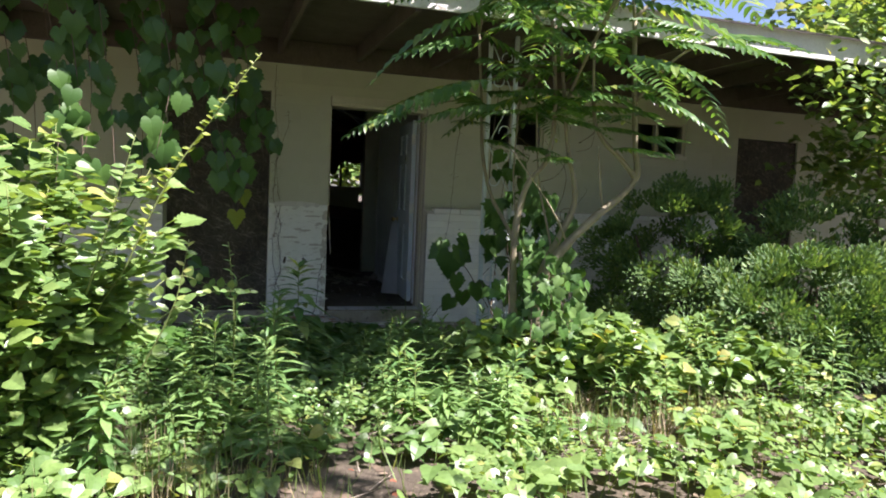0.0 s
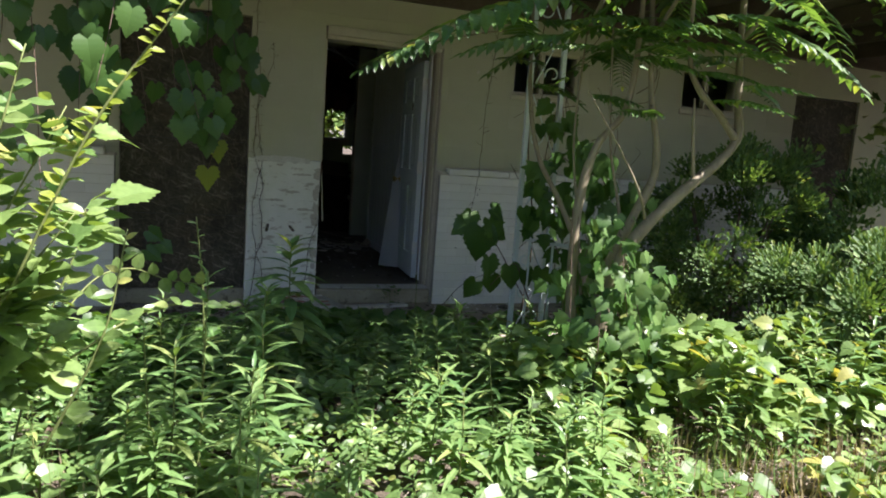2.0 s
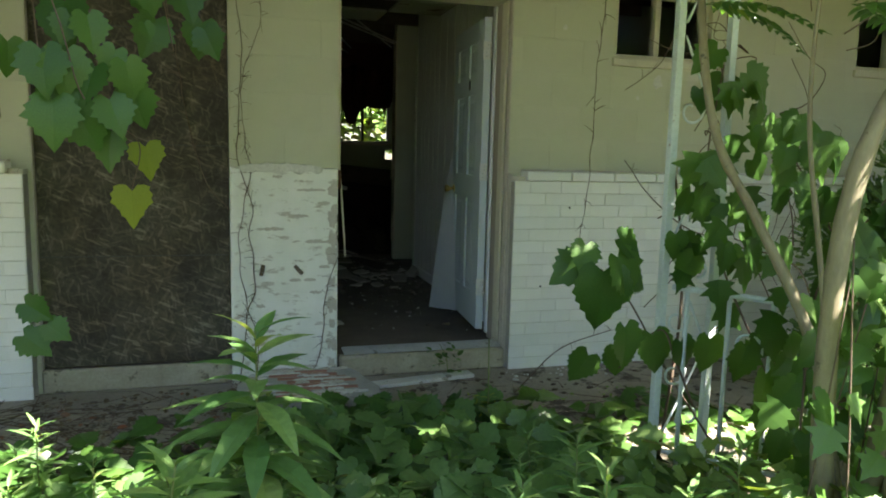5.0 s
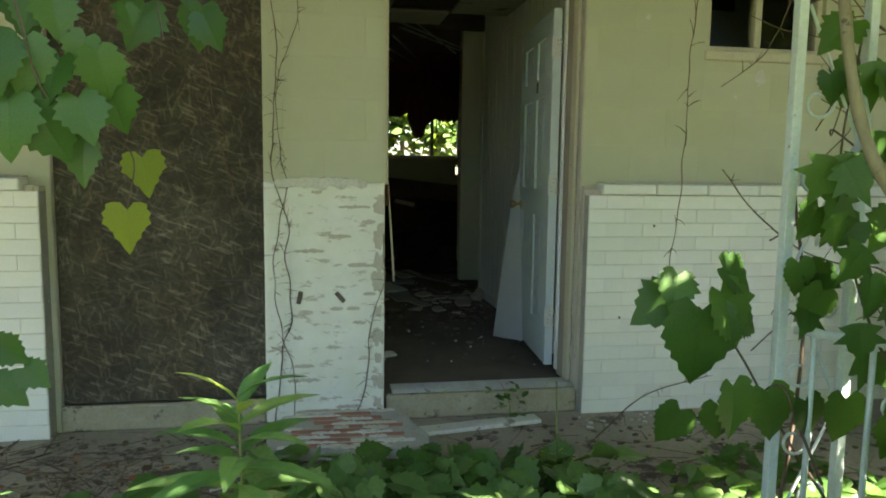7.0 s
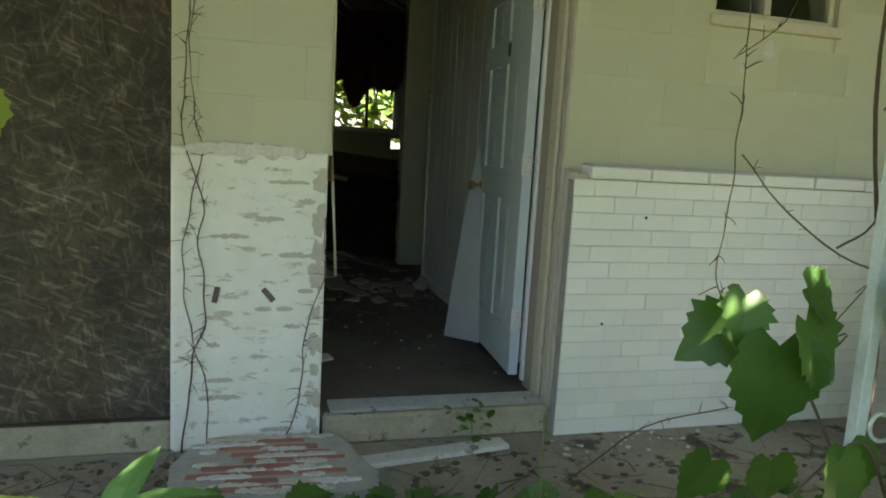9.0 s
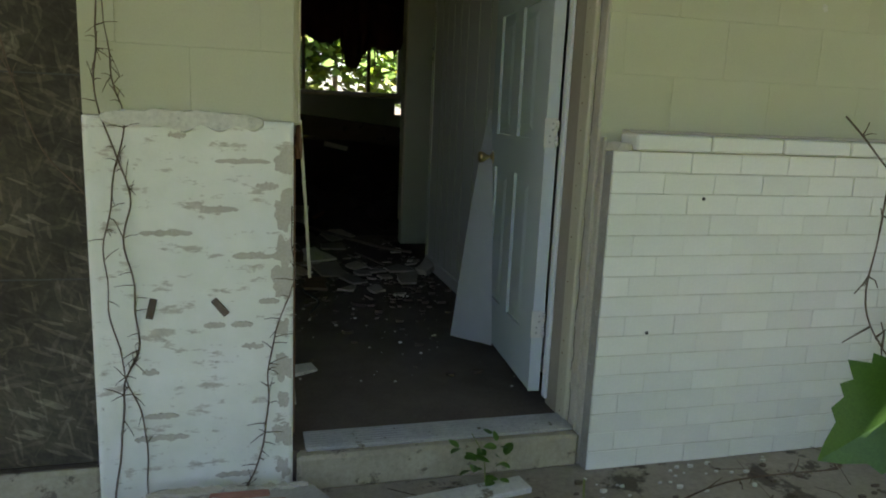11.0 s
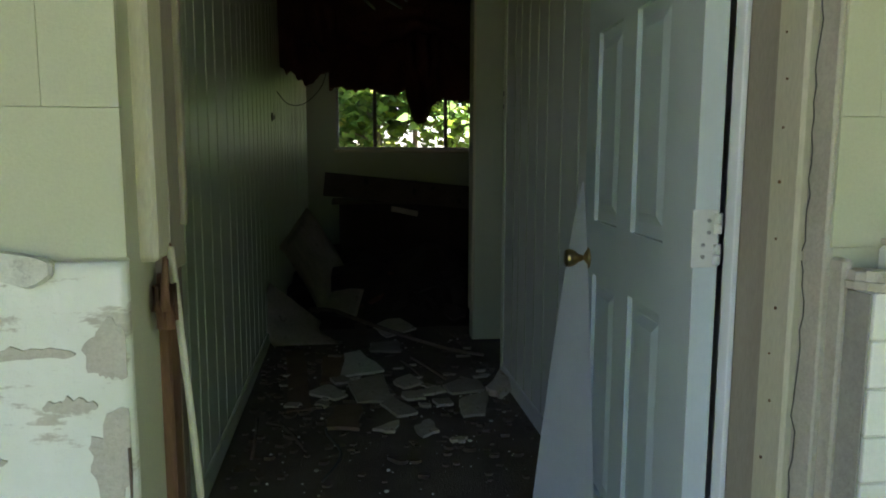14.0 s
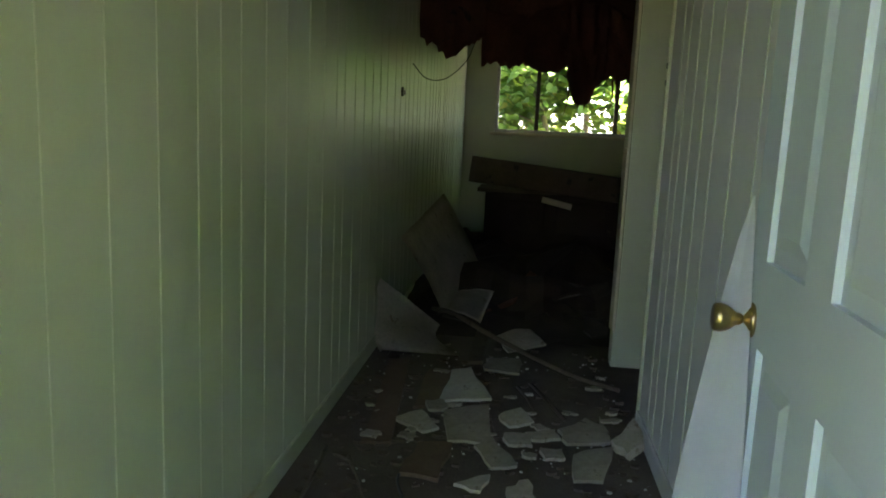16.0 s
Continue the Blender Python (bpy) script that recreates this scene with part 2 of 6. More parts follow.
def glass_material(name="window_glass"):
    mat, tree, bsdf, _ = material(name)
    bsdf.inputs["Base Color"].default_value = (0.85, 0.9, 0.88, 1)
    bsdf.inputs["Roughness"].default_value = 0.04
    bsdf.inputs["Transmission Weight"].default_value = 1.0
    bsdf.inputs["IOR"].default_value = 1.1
    return mat


def pier_material():
    """White paint worn to grey mortar along the old brick beds."""
    mat, tree, bsdf, _ = material("worn_painted_beds")
    paint = ramp(tree, noise_of(tree, 6, 5), [(0.3, (0.70, 0.71, 0.60)), (0.7, (0.80, 0.80, 0.71))])
    bare = ramp(tree, noise_of(tree, 30, 6), [(0.3, (0.42, 0.39, 0.30)), (0.7, (0.59, 0.55, 0.45))])
    mask = ramp(tree, noise_of(tree, 1.0, 9, 0.68, (7.5, 1, 22)), [(0.56, (0, 0, 0)), (0.61, (1, 1, 1))])
    speck = ramp(tree, noise_of(tree, 26, 8, 0.7), [(0.64, (0, 0, 0)), (0.69, (1, 1, 1))])
    colour = mixed(tree, speck, mixed(tree, mask, paint, bare), bare)
    tree.links.new(colour, bsdf.inputs["Base Color"])
    bsdf.inputs["Roughness"].default_value = 0.85
    bumped(tree, bsdf, noise_of(tree, 70, 6, 0.7), 0.5, 0.004)
    return mat


PIER = pier_material()
OSB, GLASS = osb_material(), glass_material()


# ---- making meshes ----
def part(name, shape, mat, parent=None, label=""):
    """One mesh object from a bmesh, or from (verts, faces), under parent."""
    mesh = bpy.data.meshes.new(name)
    if isinstance(shape, tuple):
        mesh.from_pydata(*[shape[0], [], shape[1]])
    else:
        shape.to_mesh(mesh)
        shape.free()
    mesh.materials.append(mat)
    ob = new(name, mesh)
    ob.parent = parent
    return tagged(ob, label)


def share(name, mesh, m, parent):
    ob = new(name, mesh)
    ob.parent = parent
    ob.matrix_basis = m
    return ob


def thing(name, label, category, at=(0, 0, 0), group="", kind=""):
    ob = new(name)
    ob.location = at
    ob.empty_display_size = 0.1
    return tagged(ob, label, category, group, kind)


def box(lo, hi, bevel=0.0, bm=None, m=None):
    """A box between two corners; joined to bm when given."""
    bm = bm or bmesh.new()
    size = [b - a for a, b in zip(lo, hi)]
    mid = [(a + b) / 2 for a, b in zip(lo, hi)]
    made = bmesh.ops.create_cube(bm, size=1.0, matrix=(m or Matrix()) @ Matrix.LocRotScale(mid, None, size))
    if bevel:
        edges = {e for v in made["verts"] for e in v.link_edges}
        bmesh.ops.bevel(bm, geom=list(edges), offset=bevel, segments=1, affect="EDGES")
    return bm


def smooth_line(points, steps=5):
    """A Catmull-Rom line through points."""
    p = [Vector(q) for q in points]
    p = [2 * p[0] - p[1]] + p + [2 * p[-1] - p[-2]]
    out = []
    for a, b, c, d in zip(p, p[1:], p[2:], p[3:]):
        for k in range(steps):
            t = k / steps
            out.append(0.5 * (2 * b + (c - a) * t + (2 * a - 5 * b + 4 * c - d) * t * t + (3 * b - a - 3 * c + d) * t ** 3))
    return out + [p[-2]]


def tube(points, r0, r1=None, sides=6, wobble=0.0, bm=None, flat=1.0):
    """A round rod along points, tapering from r0 to r1."""
    bm = bm or bmesh.new()
    r1 = r0 if r1 is None else r1
    rings, n = [], len(points)
    side = None
    for i, p in enumerate(points):
        p = Vector(p)
        way = (Vector(points[min(i + 1, n - 1)]) - Vector(points[max(i - 1, 0)])).normalized()
        if side is None:
            side = way.orthogonal().normalized()
        side = (side - way * side.dot(way)).normalized()
        up = way.cross(side)
        r = r0 + (r1 - r0) * i / max(n - 1, 1)
        r *= 1 + wobble * noise.noise(p * 9)
        rings.append([bm.verts.new(p + (side * math.cos(a) + up * math.sin(a) * flat) * r) for a in [k * math.tau / sides for k in range(sides)]])
    for a, b in zip(rings, rings[1:]):
        for k in range(sides):
            bm.faces.new((a[k], a[(k + 1) % sides], b[(k + 1) % sides], b[k]))
    bm.faces.new(list(reversed(rings[0])))
    bm.faces.new(rings[-1])
    for f in bm.faces:
        f.smooth = True
    return bm


def slab(outline, z0, z1, bm=None, m=None):
    """A plate with the given outline between two heights."""
    bm = bm or bmesh.new()
    m = m or Matrix()
    low = [bm.verts.new(m @ Vector((x, y, z0))) for x, y in outline]
    high = [bm.verts.new(m @ Vector((x, y, z1))) for x, y in outline]
    n = len(outline)
    bm.faces.new(high)
    bm.faces.new(list(reversed(low)))
    for k in range(n):
        bm.faces.new((low[k], low[(k + 1) % n], high[(k + 1) % n], high[k]))
    return bm


def lathe(profile, way, sides=16):
    """A turned shape: (distance along way, radius) from the origin."""
    way = Vector(way).normalized()
    side = way.orthogonal().normalized()
    up = way.cross(side)
    bm = bmesh.new()
    rings = [[bm.verts.new(way * d + (side * math.cos(a) + up * math.sin(a)) * r) for a in [k * math.tau / sides for k in range(sides)]] for d, r in profile]
    for a, b in zip(rings, rings[1:]):
        for k in range(sides):
            bm.faces.new((a[k], a[(k + 1) % sides], b[(k + 1) % sides], b[k]))
    bm.faces.new(rings[-1])
    bm.faces.new(list(reversed(rings[0])))
    for f in bm.faces:
        f.smooth = True
    return bm


def blotch(rng, r, n=34, squash=1.0):
    """A soft-edged irregular patch."""
    seed = rng.uniform(0, 50)
    return [(math.cos(a) * r * q, math.sin(a) * r * q * squash) for a, q in ((math.tau * k / n, 1 + 0.7 * noise.noise(Vector((math.cos(math.tau * k / n) * 1.6, math.sin(math.tau * k / n) * 1.6, seed))) + 0.25 * noise.noise(Vector((k * 0.9, seed, 0)))) for k in range(n))]


def ragged(rng, r, n=7, squash=0.7):
    """An irregular outline about r across."""
    return [(math.cos(a) * r * q, math.sin(a) * r * q * squash) for a, q in ((math.tau * (k + rng.uniform(-0.3, 0.3)) / n, rng.uniform(0.7, 1.1)) for k in range(n))]


# ---- leaves ----
def fan(outline, fold=0.12, droop=0.2):
    """Leaf template: an outline about its midrib, folded and drooping. The stalk end is the origin, the tip lies at y = 1."""
    right = [(0.0, 0.0)] + outline + [(0.0, 1.0)]
    verts, faces = [], []
    for x, y in right:
        verts.append((0, max(0.0, y), -droop * y * y))
    k = len(right)
    for s in (1, -1):
        base = len(verts)
        for x, y in right:
            verts.append((s * x, y, fold * x - droop * y * y))
        for i in range(k - 1):
            quad = [i, base + i, base + i + 1, i + 1]
            if s < 0:
                quad.reverse()
            faces.append(quad)
    keep = {}
    for i, v in enumerate(verts):
        keep.setdefault(tuple(round(c, 5) for c in v), len(keep))
    spots = list(keep)
    out = []
    for f in faces:
        g = []
        for i in f:
            j = keep[tuple(round(c, 5) for c in verts[i])]
            if j not in g:
                g.append(j)
        if len(g) > 2:
            out.append(tuple(g))
    return np.array(spots), out


GRAPE = fan([(0.16, -0.17), (0.30, -0.13), (0.41, -0.02), (0.36, 0.04), (0.51, 0.16), (0.45, 0.22), (0.58, 0.37), (0.42, 0.42), (0.45, 0.53), (0.34, 0.56), (0.32, 0.69), (0.20, 0.72), (0.11, 0.87)], 0.18, 0.22)
HEART = fan([(0.26, -0.10), (0.43, 0.10), (0.42, 0.34), (0.28, 0.64)], 0.2, 0.2)
OVAL = fan([(0.20, 0.18), (0.27, 0.45), (0.17, 0.78)], 0.2, 0.15)
LANCE = fan([(0.075, 0.2), (0.095, 0.5), (0.05, 0.8)], 0.3, 0.35)
BROAD = fan([(0.055, 0.08), (0.135, 0.3), (0.15, 0.5), (0.09, 0.78)], 0.22, 0.4)
LEAFLET = fan([(0.15, 0.08), (0.19, 0.35), (0.12, 0.7)], 0.25, 0.2)
MAPLE = fan([(0.16, 0.02), (0.46, 0.10), (0.30, 0.24), (0.58, 0.46), (0.30, 0.48), (0.26, 0.62), (0.13, 0.70)], 0.1, 0.18)
BLADE = (np.array([(-0.012, 0, 0), (0.012, 0, 0), (0.009, 0.5, -0.03), (-0.009, 0.5, -0.03), (0, 1, -0.22)]), [(0, 1, 2, 3), (3, 2, 4)])
SPRAY = (np.array([(0, 0, 0), (0.22, 0.35, 0.05), (0, 1, -0.08), (-0.22, 0.35, 0.05), (0.3, 0.75, 0.1), (-0.3, 0.75, 0.1), (0.05, 0.3, 0), (-0.05, 0.3, 0)]), [(0, 1, 2, 3), (6, 4, 2), (7, 2, 5)])


def leaves(template, places):
    """Verts and faces of one leaf for every (place, way of the tip, face normal, size)."""
    tv, tf = template
    pos = np.array([p[0] for p in places], float)
    way = np.array([p[1] for p in places], float)
    nor = np.array([p[2] for p in places], float)
    size = np.array([p[3] for p in places], float)[:, None, None]
    way /= np.linalg.norm(way, axis=1)[:, None] + 1e-9
    nor -= way * (nor * way).sum(1)[:, None]
    nor /= np.linalg.norm(nor, axis=1)[:, None] + 1e-9
    sid = np.cross(way, nor)
    v = pos[:, None] + size * (tv[None, :, 0:1] * sid[:, None] + tv[None, :, 1:2] * way[:, None] + tv[None, :, 2:3] * nor[:, None])
    k = len(tv)
    faces = [tuple(i * k + j for j in f) for i in range(len(places)) for f in tf]
    return v.reshape(-1, 3).tolist(), faces


def towards(rng, up=0.3, spread=1.0):
    a = rng.uniform(0, math.tau)
    return (math.cos(a) * spread, math.sin(a) * spread, up + rng.uniform(-0.4, 0.4))


def facing(rng, lean=0.5):
    """A leaf's face: mostly up, leaning to the open side."""
    return (rng.uniform(-lean, lean) + 0.1, rng.uniform(-lean, lean) - 0.35, 1.0)


def leaf_mesh(name, template, mat):
    mesh = bpy.data.meshes.new(name)
    mesh.from_pydata(template[0].tolist(), [], template[1])
    mesh.materials.append(mat)
    return mesh


def frame_of(place, way, normal, size):
    way, normal = Vector(way).normalized(), Vector(normal)
    normal = (normal - way * normal.dot(way)).normalized()
    side = way.cross(normal)
    m = Matrix((side, way, normal)).transposed().to_4x4()
    return Matrix.Translation(place) @ m @ Matrix.Scale(size, 4)


# ---- the ground and the building's shell ----
def ground_height(x, y):
    if y > 5.9:
        return -0.07
    return -0.07 + 0.05 * noise.noise(Vector((x * 0.8, y * 0.8, 0))) + 0.02 * noise.noise(Vector((x * 4, y * 4, 3)))


def build_ground():
    bm = bmesh.new()
    xs = [-400, -120, -40, -16, -9] + [-6 + 0.2 * k for k in range(76)] + [12, 20, 50, 130, 400]
    ys = [-400, -120, -40, -16, -8, -4] + [-2 + 0.2 * k for k in range(50)] + [9, 12, 17, 24, 50, 130, 400]
    grid = [[bm.verts.new((x, y, ground_height(x, y) if -6 < x < 9 and -2 < y < 8 else -0.07)) for x in xs] for y in ys]
    for a, b in zip(grid, grid[1:]):
        for k in range(len(xs) - 1):
            bm.faces.new((a[k], a[k + 1], b[k + 1], b[k]))
    tagged(part("ground", bm, SOIL), "dark soil with leaf litter and dry straw", "ground", kind="structure")


build_ground()
tagged(part("porch_slab", box((-4, 6.0, -0.2), (8.5, 7.9, -0.03), 0.01), CONCRETE), "weathered dirty concrete porch slab", "porch", kind="structure")

FACE, BACK, TOP = 7.616, 7.80, 2.78
OPENINGS = [(-0.225, 0.755, 0.0, 2.34), (1.355, 2.41, -0.03, 2.34), (3.10, 3.80, 1.94, 2.36), (5.0, 5.72, 1.97, 2.36), (6.5, 7.45, 0.0, 2.25)]


def build_front_wall():
    bm = bmesh.new()
    edges = sorted({-4.2, 9.0} | {v for o in OPENINGS for v in o[:2]})
    for a, b in zip(edges, edges[1:]):
        z = -0.1
        for lo, hi, z0, z1 in OPENINGS:
            if lo <= a and b <= hi:
                if z0 > -0.02:
                    box((a, FACE, -0.1), (b, BACK, z0), 0, bm)
                z = z1
        box((a, FACE, z), (b, BACK, TOP), 0, bm)
    wall = tagged(part("wall_front", bm, BLOCK), "cream painted concrete block wall with brick wainscot", "wall", kind="structure")
    return wall


wall_front = build_front_wall()


def closing_walls():
    def plain(name, lo, hi, mat, label):
        return tagged(part(name, box(lo, hi), mat), label, "wall", kind="structure")
    plain("wall_left", (1.0, BACK, 0.0), (1.12, 17.2, 2.9), PANEL, "grooved wood panelling wall, green bounce light in its pale paint")
    plain("wall_right", (2.53, BACK + 0.12, 0.0), (2.63, 10.47, 2.9), PANEL_WHITE, "white painted grooved wood panelling wall")
    plain("wall_stub", (2.51, 11.35, 0.0), (4.6, 11.47, 2.9), PANEL, "pale painted partition wall with broken base")
    plain("wall_side", (4.6, BACK, 0.0), (4.75, 17.2, 2.9), PANEL, "plain painted side wall of the back room")
    bm = bmesh.new()
    for lo, hi in (((1.12, 17.0, 0), (3.62, 17.18, 1.16)), ((1.12, 17.0, 1.16), (3.55, 17.18, 1.46)), ((3.55, 17.0, 1.34), (3.8, 17.18, 1.46)), ((3.8, 17.0, 1.16), (4.6, 17.18, 1.46)),
                   ((3.62, 17.0, 0), (4.6, 17.18, 1.16)), ((1.12, 17.0, 1.46), (1.53, 17.18, 2.41)), ((3.62, 17.0, 1.46), (4.6, 17.18, 2.41)), ((1.12, 17.0, 2.41), (4.6, 17.18, 2.9))):
        box(lo, hi, 0, bm)
    tagged(part("wall_back", bm, PANEL), "pale painted back wall with a wide window", "wall", kind="structure")
    plain("wall_end", (9.0, FACE, -0.1), (9.2, 11.0, 2.86), BLOCK, "cream painted block end wall")
    plain("wall_inner", (4.75, 9.6, 0.0), (9.0, 9.7, 2.86), PANEL, "plain inner wall behind the small windows")
    plain("wall_inner", (-4.2, 9.6, 0.0), (1.0, 9.7, 2.86), PANEL, "plain inner wall behind the boarded opening")
    tagged(part("floor", box((-4, BACK - 0.18, -0.1), (4.75, 17.2, 0.10)), CARPET), "dark dirty carpet floor strewn with crumbs", "floor", kind="structure")


closing_walls()


def build_ceiling():
    """Low tiles over the entry with some fallen out; bare joists and decking above the back room."""
    bm = bmesh.new()
    gone = {(1, 3), (0, 4), (2, 4), (1, 5), (2, 5), (0, 5)}
    for i in range(3):
        for j in range(6):
            if (i, j) not in gone:
                lo = (1.12 + i * 0.47, 7.80 + j * 0.47)
                box((lo[0] + 0.004, lo[1] + 0.004, 2.50), (lo[0] + 0.466, lo[1] + 0.466, 2.52), 0.003, bm)
    tagged(part("ceiling", bm, CEILING), "stained ceiling tiles with some fallen out", "ceiling", kind="structure")
    bm = box((-4.2, 5.3, 2.86), (9.0, 17.6, 2.92))
    for k in range(20):
        box((-4.0, 7.9 + k * 0.48, 2.68), (4.7, 7.94 + k * 0.48, 2.86), 0, bm)
    tagged(part("roof_deck", bm, SOFFIT), "dark old roof boards and joists", "roof", kind="structure")


build_ceiling()


def build_porch_roof():
    roof = thing("porch_roof", "low shingled porch roof with white fascia board", "roof", (0, 5.3, 2.78), kind="structure")
    inv = Matrix.Translation((0, -5.3, -2.78))
    bm = bmesh.new()
    for x0, x1, y0, y1, z0, z1 in ((-4.2, 9.0, 5.27, 5.30, 2.72, 2.93),):
        box((x0, y0, z0), (x1, y1, z1), 0.004, bm, inv)
    part("fascia", bm, FASCIA, roof)
    bm = bmesh.new()
    run = [bm.verts.new(inv @ Vector(p)) for p in ((-4.3, 5.2, 2.925), (9.1, 5.2, 2.925), (9.1, 12.5, 4.2), (-4.3, 12.5, 4.2), (9.1, 17.7, 2.95), (-4.3, 17.7, 2.95))]
    bm.faces.new((run[0], run[1], run[2], run[3]))
    bm.faces.new((run[3], run[2], run[4], run[5]))
    bmesh.ops.solidify(bm, geom=bm.faces[:], thickness=0.03)
    part("shingles", bm, ROOF, roof)
    bm = bmesh.new()
    for k in range(17):
        box((-4.0 + k * 0.8, 5.3, 2.70), (-3.96 + k * 0.8, 7.6, 2.855), 0, bm, inv)
    part("rafter", bm, SOFFIT, roof)
    bm = box((-4.2, 7.55, 2.62), (9.0, 7.612, 2.855), 0.004, None, inv)
    part("wall_plate", bm, SOFFIT, roof)


build_porch_roof()


# ---- the doorway ----
def build_door():
    """Six-panel door standing open about its hinges; its skin has torn loose at the lower free edge."""
    door = thing("front_door", "pale blue six-panel door standing open, skin torn loose", "door", (2.324, 7.885, 0.15))
    w, h, th = 0.845, 2.03, 0.042
    tear = 0.27
    bm = bmesh.new()
    xs = [0.0, 0.17, 0.395, 0.51, w - 0.11, w]
    zs = [0.0, 0.22, 0.86, 1.02, 1.56, 1.68, 1.90, h]
    holes = {(1, 1), (3, 1), (1, 3), (3, 3), (1, 5), (3, 5)}
    for i in range(5):
        for j in range(7):
            y0, y1, z0, z1 = xs[i], xs[i + 1], zs[j], zs[j + 1]
            if (i, j) in holes:
                box((0.012, y0, z0), (th - 0.012, y1, z1), 0, bm)
            else:
                box((0.0, y0, z0), (th, y1, z1), 0, bm)
    part("leaf", bm, DOOR, door)
    for i, j in sorted(holes):
        y0, y1, z0, z1 = xs[i], xs[i + 1], zs[j], zs[j + 1]
        bm = bmesh.new()
        o = [(0.012, y0 + 0.002, z0 + 0.002), (0.012, y1 - 0.002, z0 + 0.002), (0.012, y1 - 0.002, z1 - 0.002), (0.012, y0 + 0.002, z1 - 0.002)]
        mid = [(0.010, y0 + 0.03, z0 + 0.03), (0.010, y1 - 0.03, z0 + 0.03), (0.010, y1 - 0.03, z1 - 0.03), (0.010, y0 + 0.03, z1 - 0.03)]
        inn = [(0.002, y0 + 0.055, z0 + 0.055), (0.002, y1 - 0.055, z0 + 0.055), (0.002, y1 - 0.055, z1 - 0.055), (0.002, y0 + 0.055, z1 - 0.055)]
        rings = [[bm.verts.new(p) for p in ring] for ring in (o, mid, inn)]
        for a, b in zip(rings, rings[1:]):
            for k in range(4):
                bm.faces.new((a[k], b[k], b[(k + 1) % 4], a[(k + 1) % 4]))
        bm.faces.new(list(reversed(rings[2])))
        part("raised_panel", bm, DOOR, door)
    # bare edge strip on the hinge side
    part("edge_strip", box((-0.004, -0.008, 0.0), (th + 0.002, -0.001, h), 0.001), DOOR_EDGE, door, "white painted door edge")
    # the torn skin: a thin sheet bending away from the free edge, widest at the floor; its whiter colour carries the
    # doorway light
    bm = bmesh.new()
    rows = []
    for k in range(15):
        s = k / 14
        z = 1.13 - 1.135 * s
        wide = tear * s ** 0.8 + 0.004
        line = []
        for q in range(5):
            f = q / 4
            line.append(bm.verts.new((-0.004 - 0.60 * wide * f - 0.004, w - wide - 0.002 + wide * (0.03 * (1 - f) + 0.80 * f), z - 0.012 * f * s + 0.006 * noise.noise(Vector((f * 3, s * 5, 0))))))
        rows.append(line)
    for a, b in zip(rows, rows[1:]):
        for q in range(4):
            bm.faces.new((a[q], a[q + 1], b[q + 1], b[q]))
    bmesh.ops.solidify(bm, geom=bm.faces[:], thickness=0.002)
    part("torn_skin", bm, DOOR_WHITE, door, "sheet skin torn loose and bent, light put into its white")
    for z in (0.285, 1.05, 1.82):
        bm = box((-0.010, -0.012, z - 0.056), (0.040, -0.007, z + 0.056), 0.001)
        hinge = part("hinge", bm, HINGE, door, "white painted butt hinge")
        bm = bmesh.new()
        for q in range(5):
            if q != 2:
                tube([(0.040, -0.012, z - 0.05 + q * 0.02), (0.040, -0.012, z - 0.031 + q * 0.02)], 0.0075, None, 8, 0, bm)
        part("knuckle", bm, HINGE, hinge)
        bm = bmesh.new()
        for dz in (-0.035, -0.012, 0.012, 0.035):
            tube([(0.012 + 0.01 * (dz > 0), -0.0115, z + dz), (0.012 + 0.01 * (dz > 0), -0.0145, z + dz)], 0.004, None, 6, 0, bm)
        part("screw", bm, STEEL, hinge)
    knob = part("knob", lathe([(0.016, 0.012), (0.028, 0.012), (0.034, 0.017), (0.040, 0.022), (0.050, 0.0265), (0.058, 0.028), (0.066, 0.027), (0.070, 0.023), (0.071, 0.012)], (-1, 0, 0), 18), BRASS, door, "tarnished brass door knob")
    knob.location = (-0.001, 0.79, 0.90)
    part("rosette", lathe([(-0.001, 0.033), (0.005, 0.033), (0.009, 0.030), (0.012, 0.022), (0.017, 0.013)], (-1, 0, 0), 18), BRASS, knob)
    bm = box((-0.003, 0.35, 1.60), (0.0, 0.39, 1.665))
    part("number_plate", bm, BLACK, door, "small dark number plate")
    door.rotation_euler = (0, 0, radians(-4.6))
    return door


build_door()


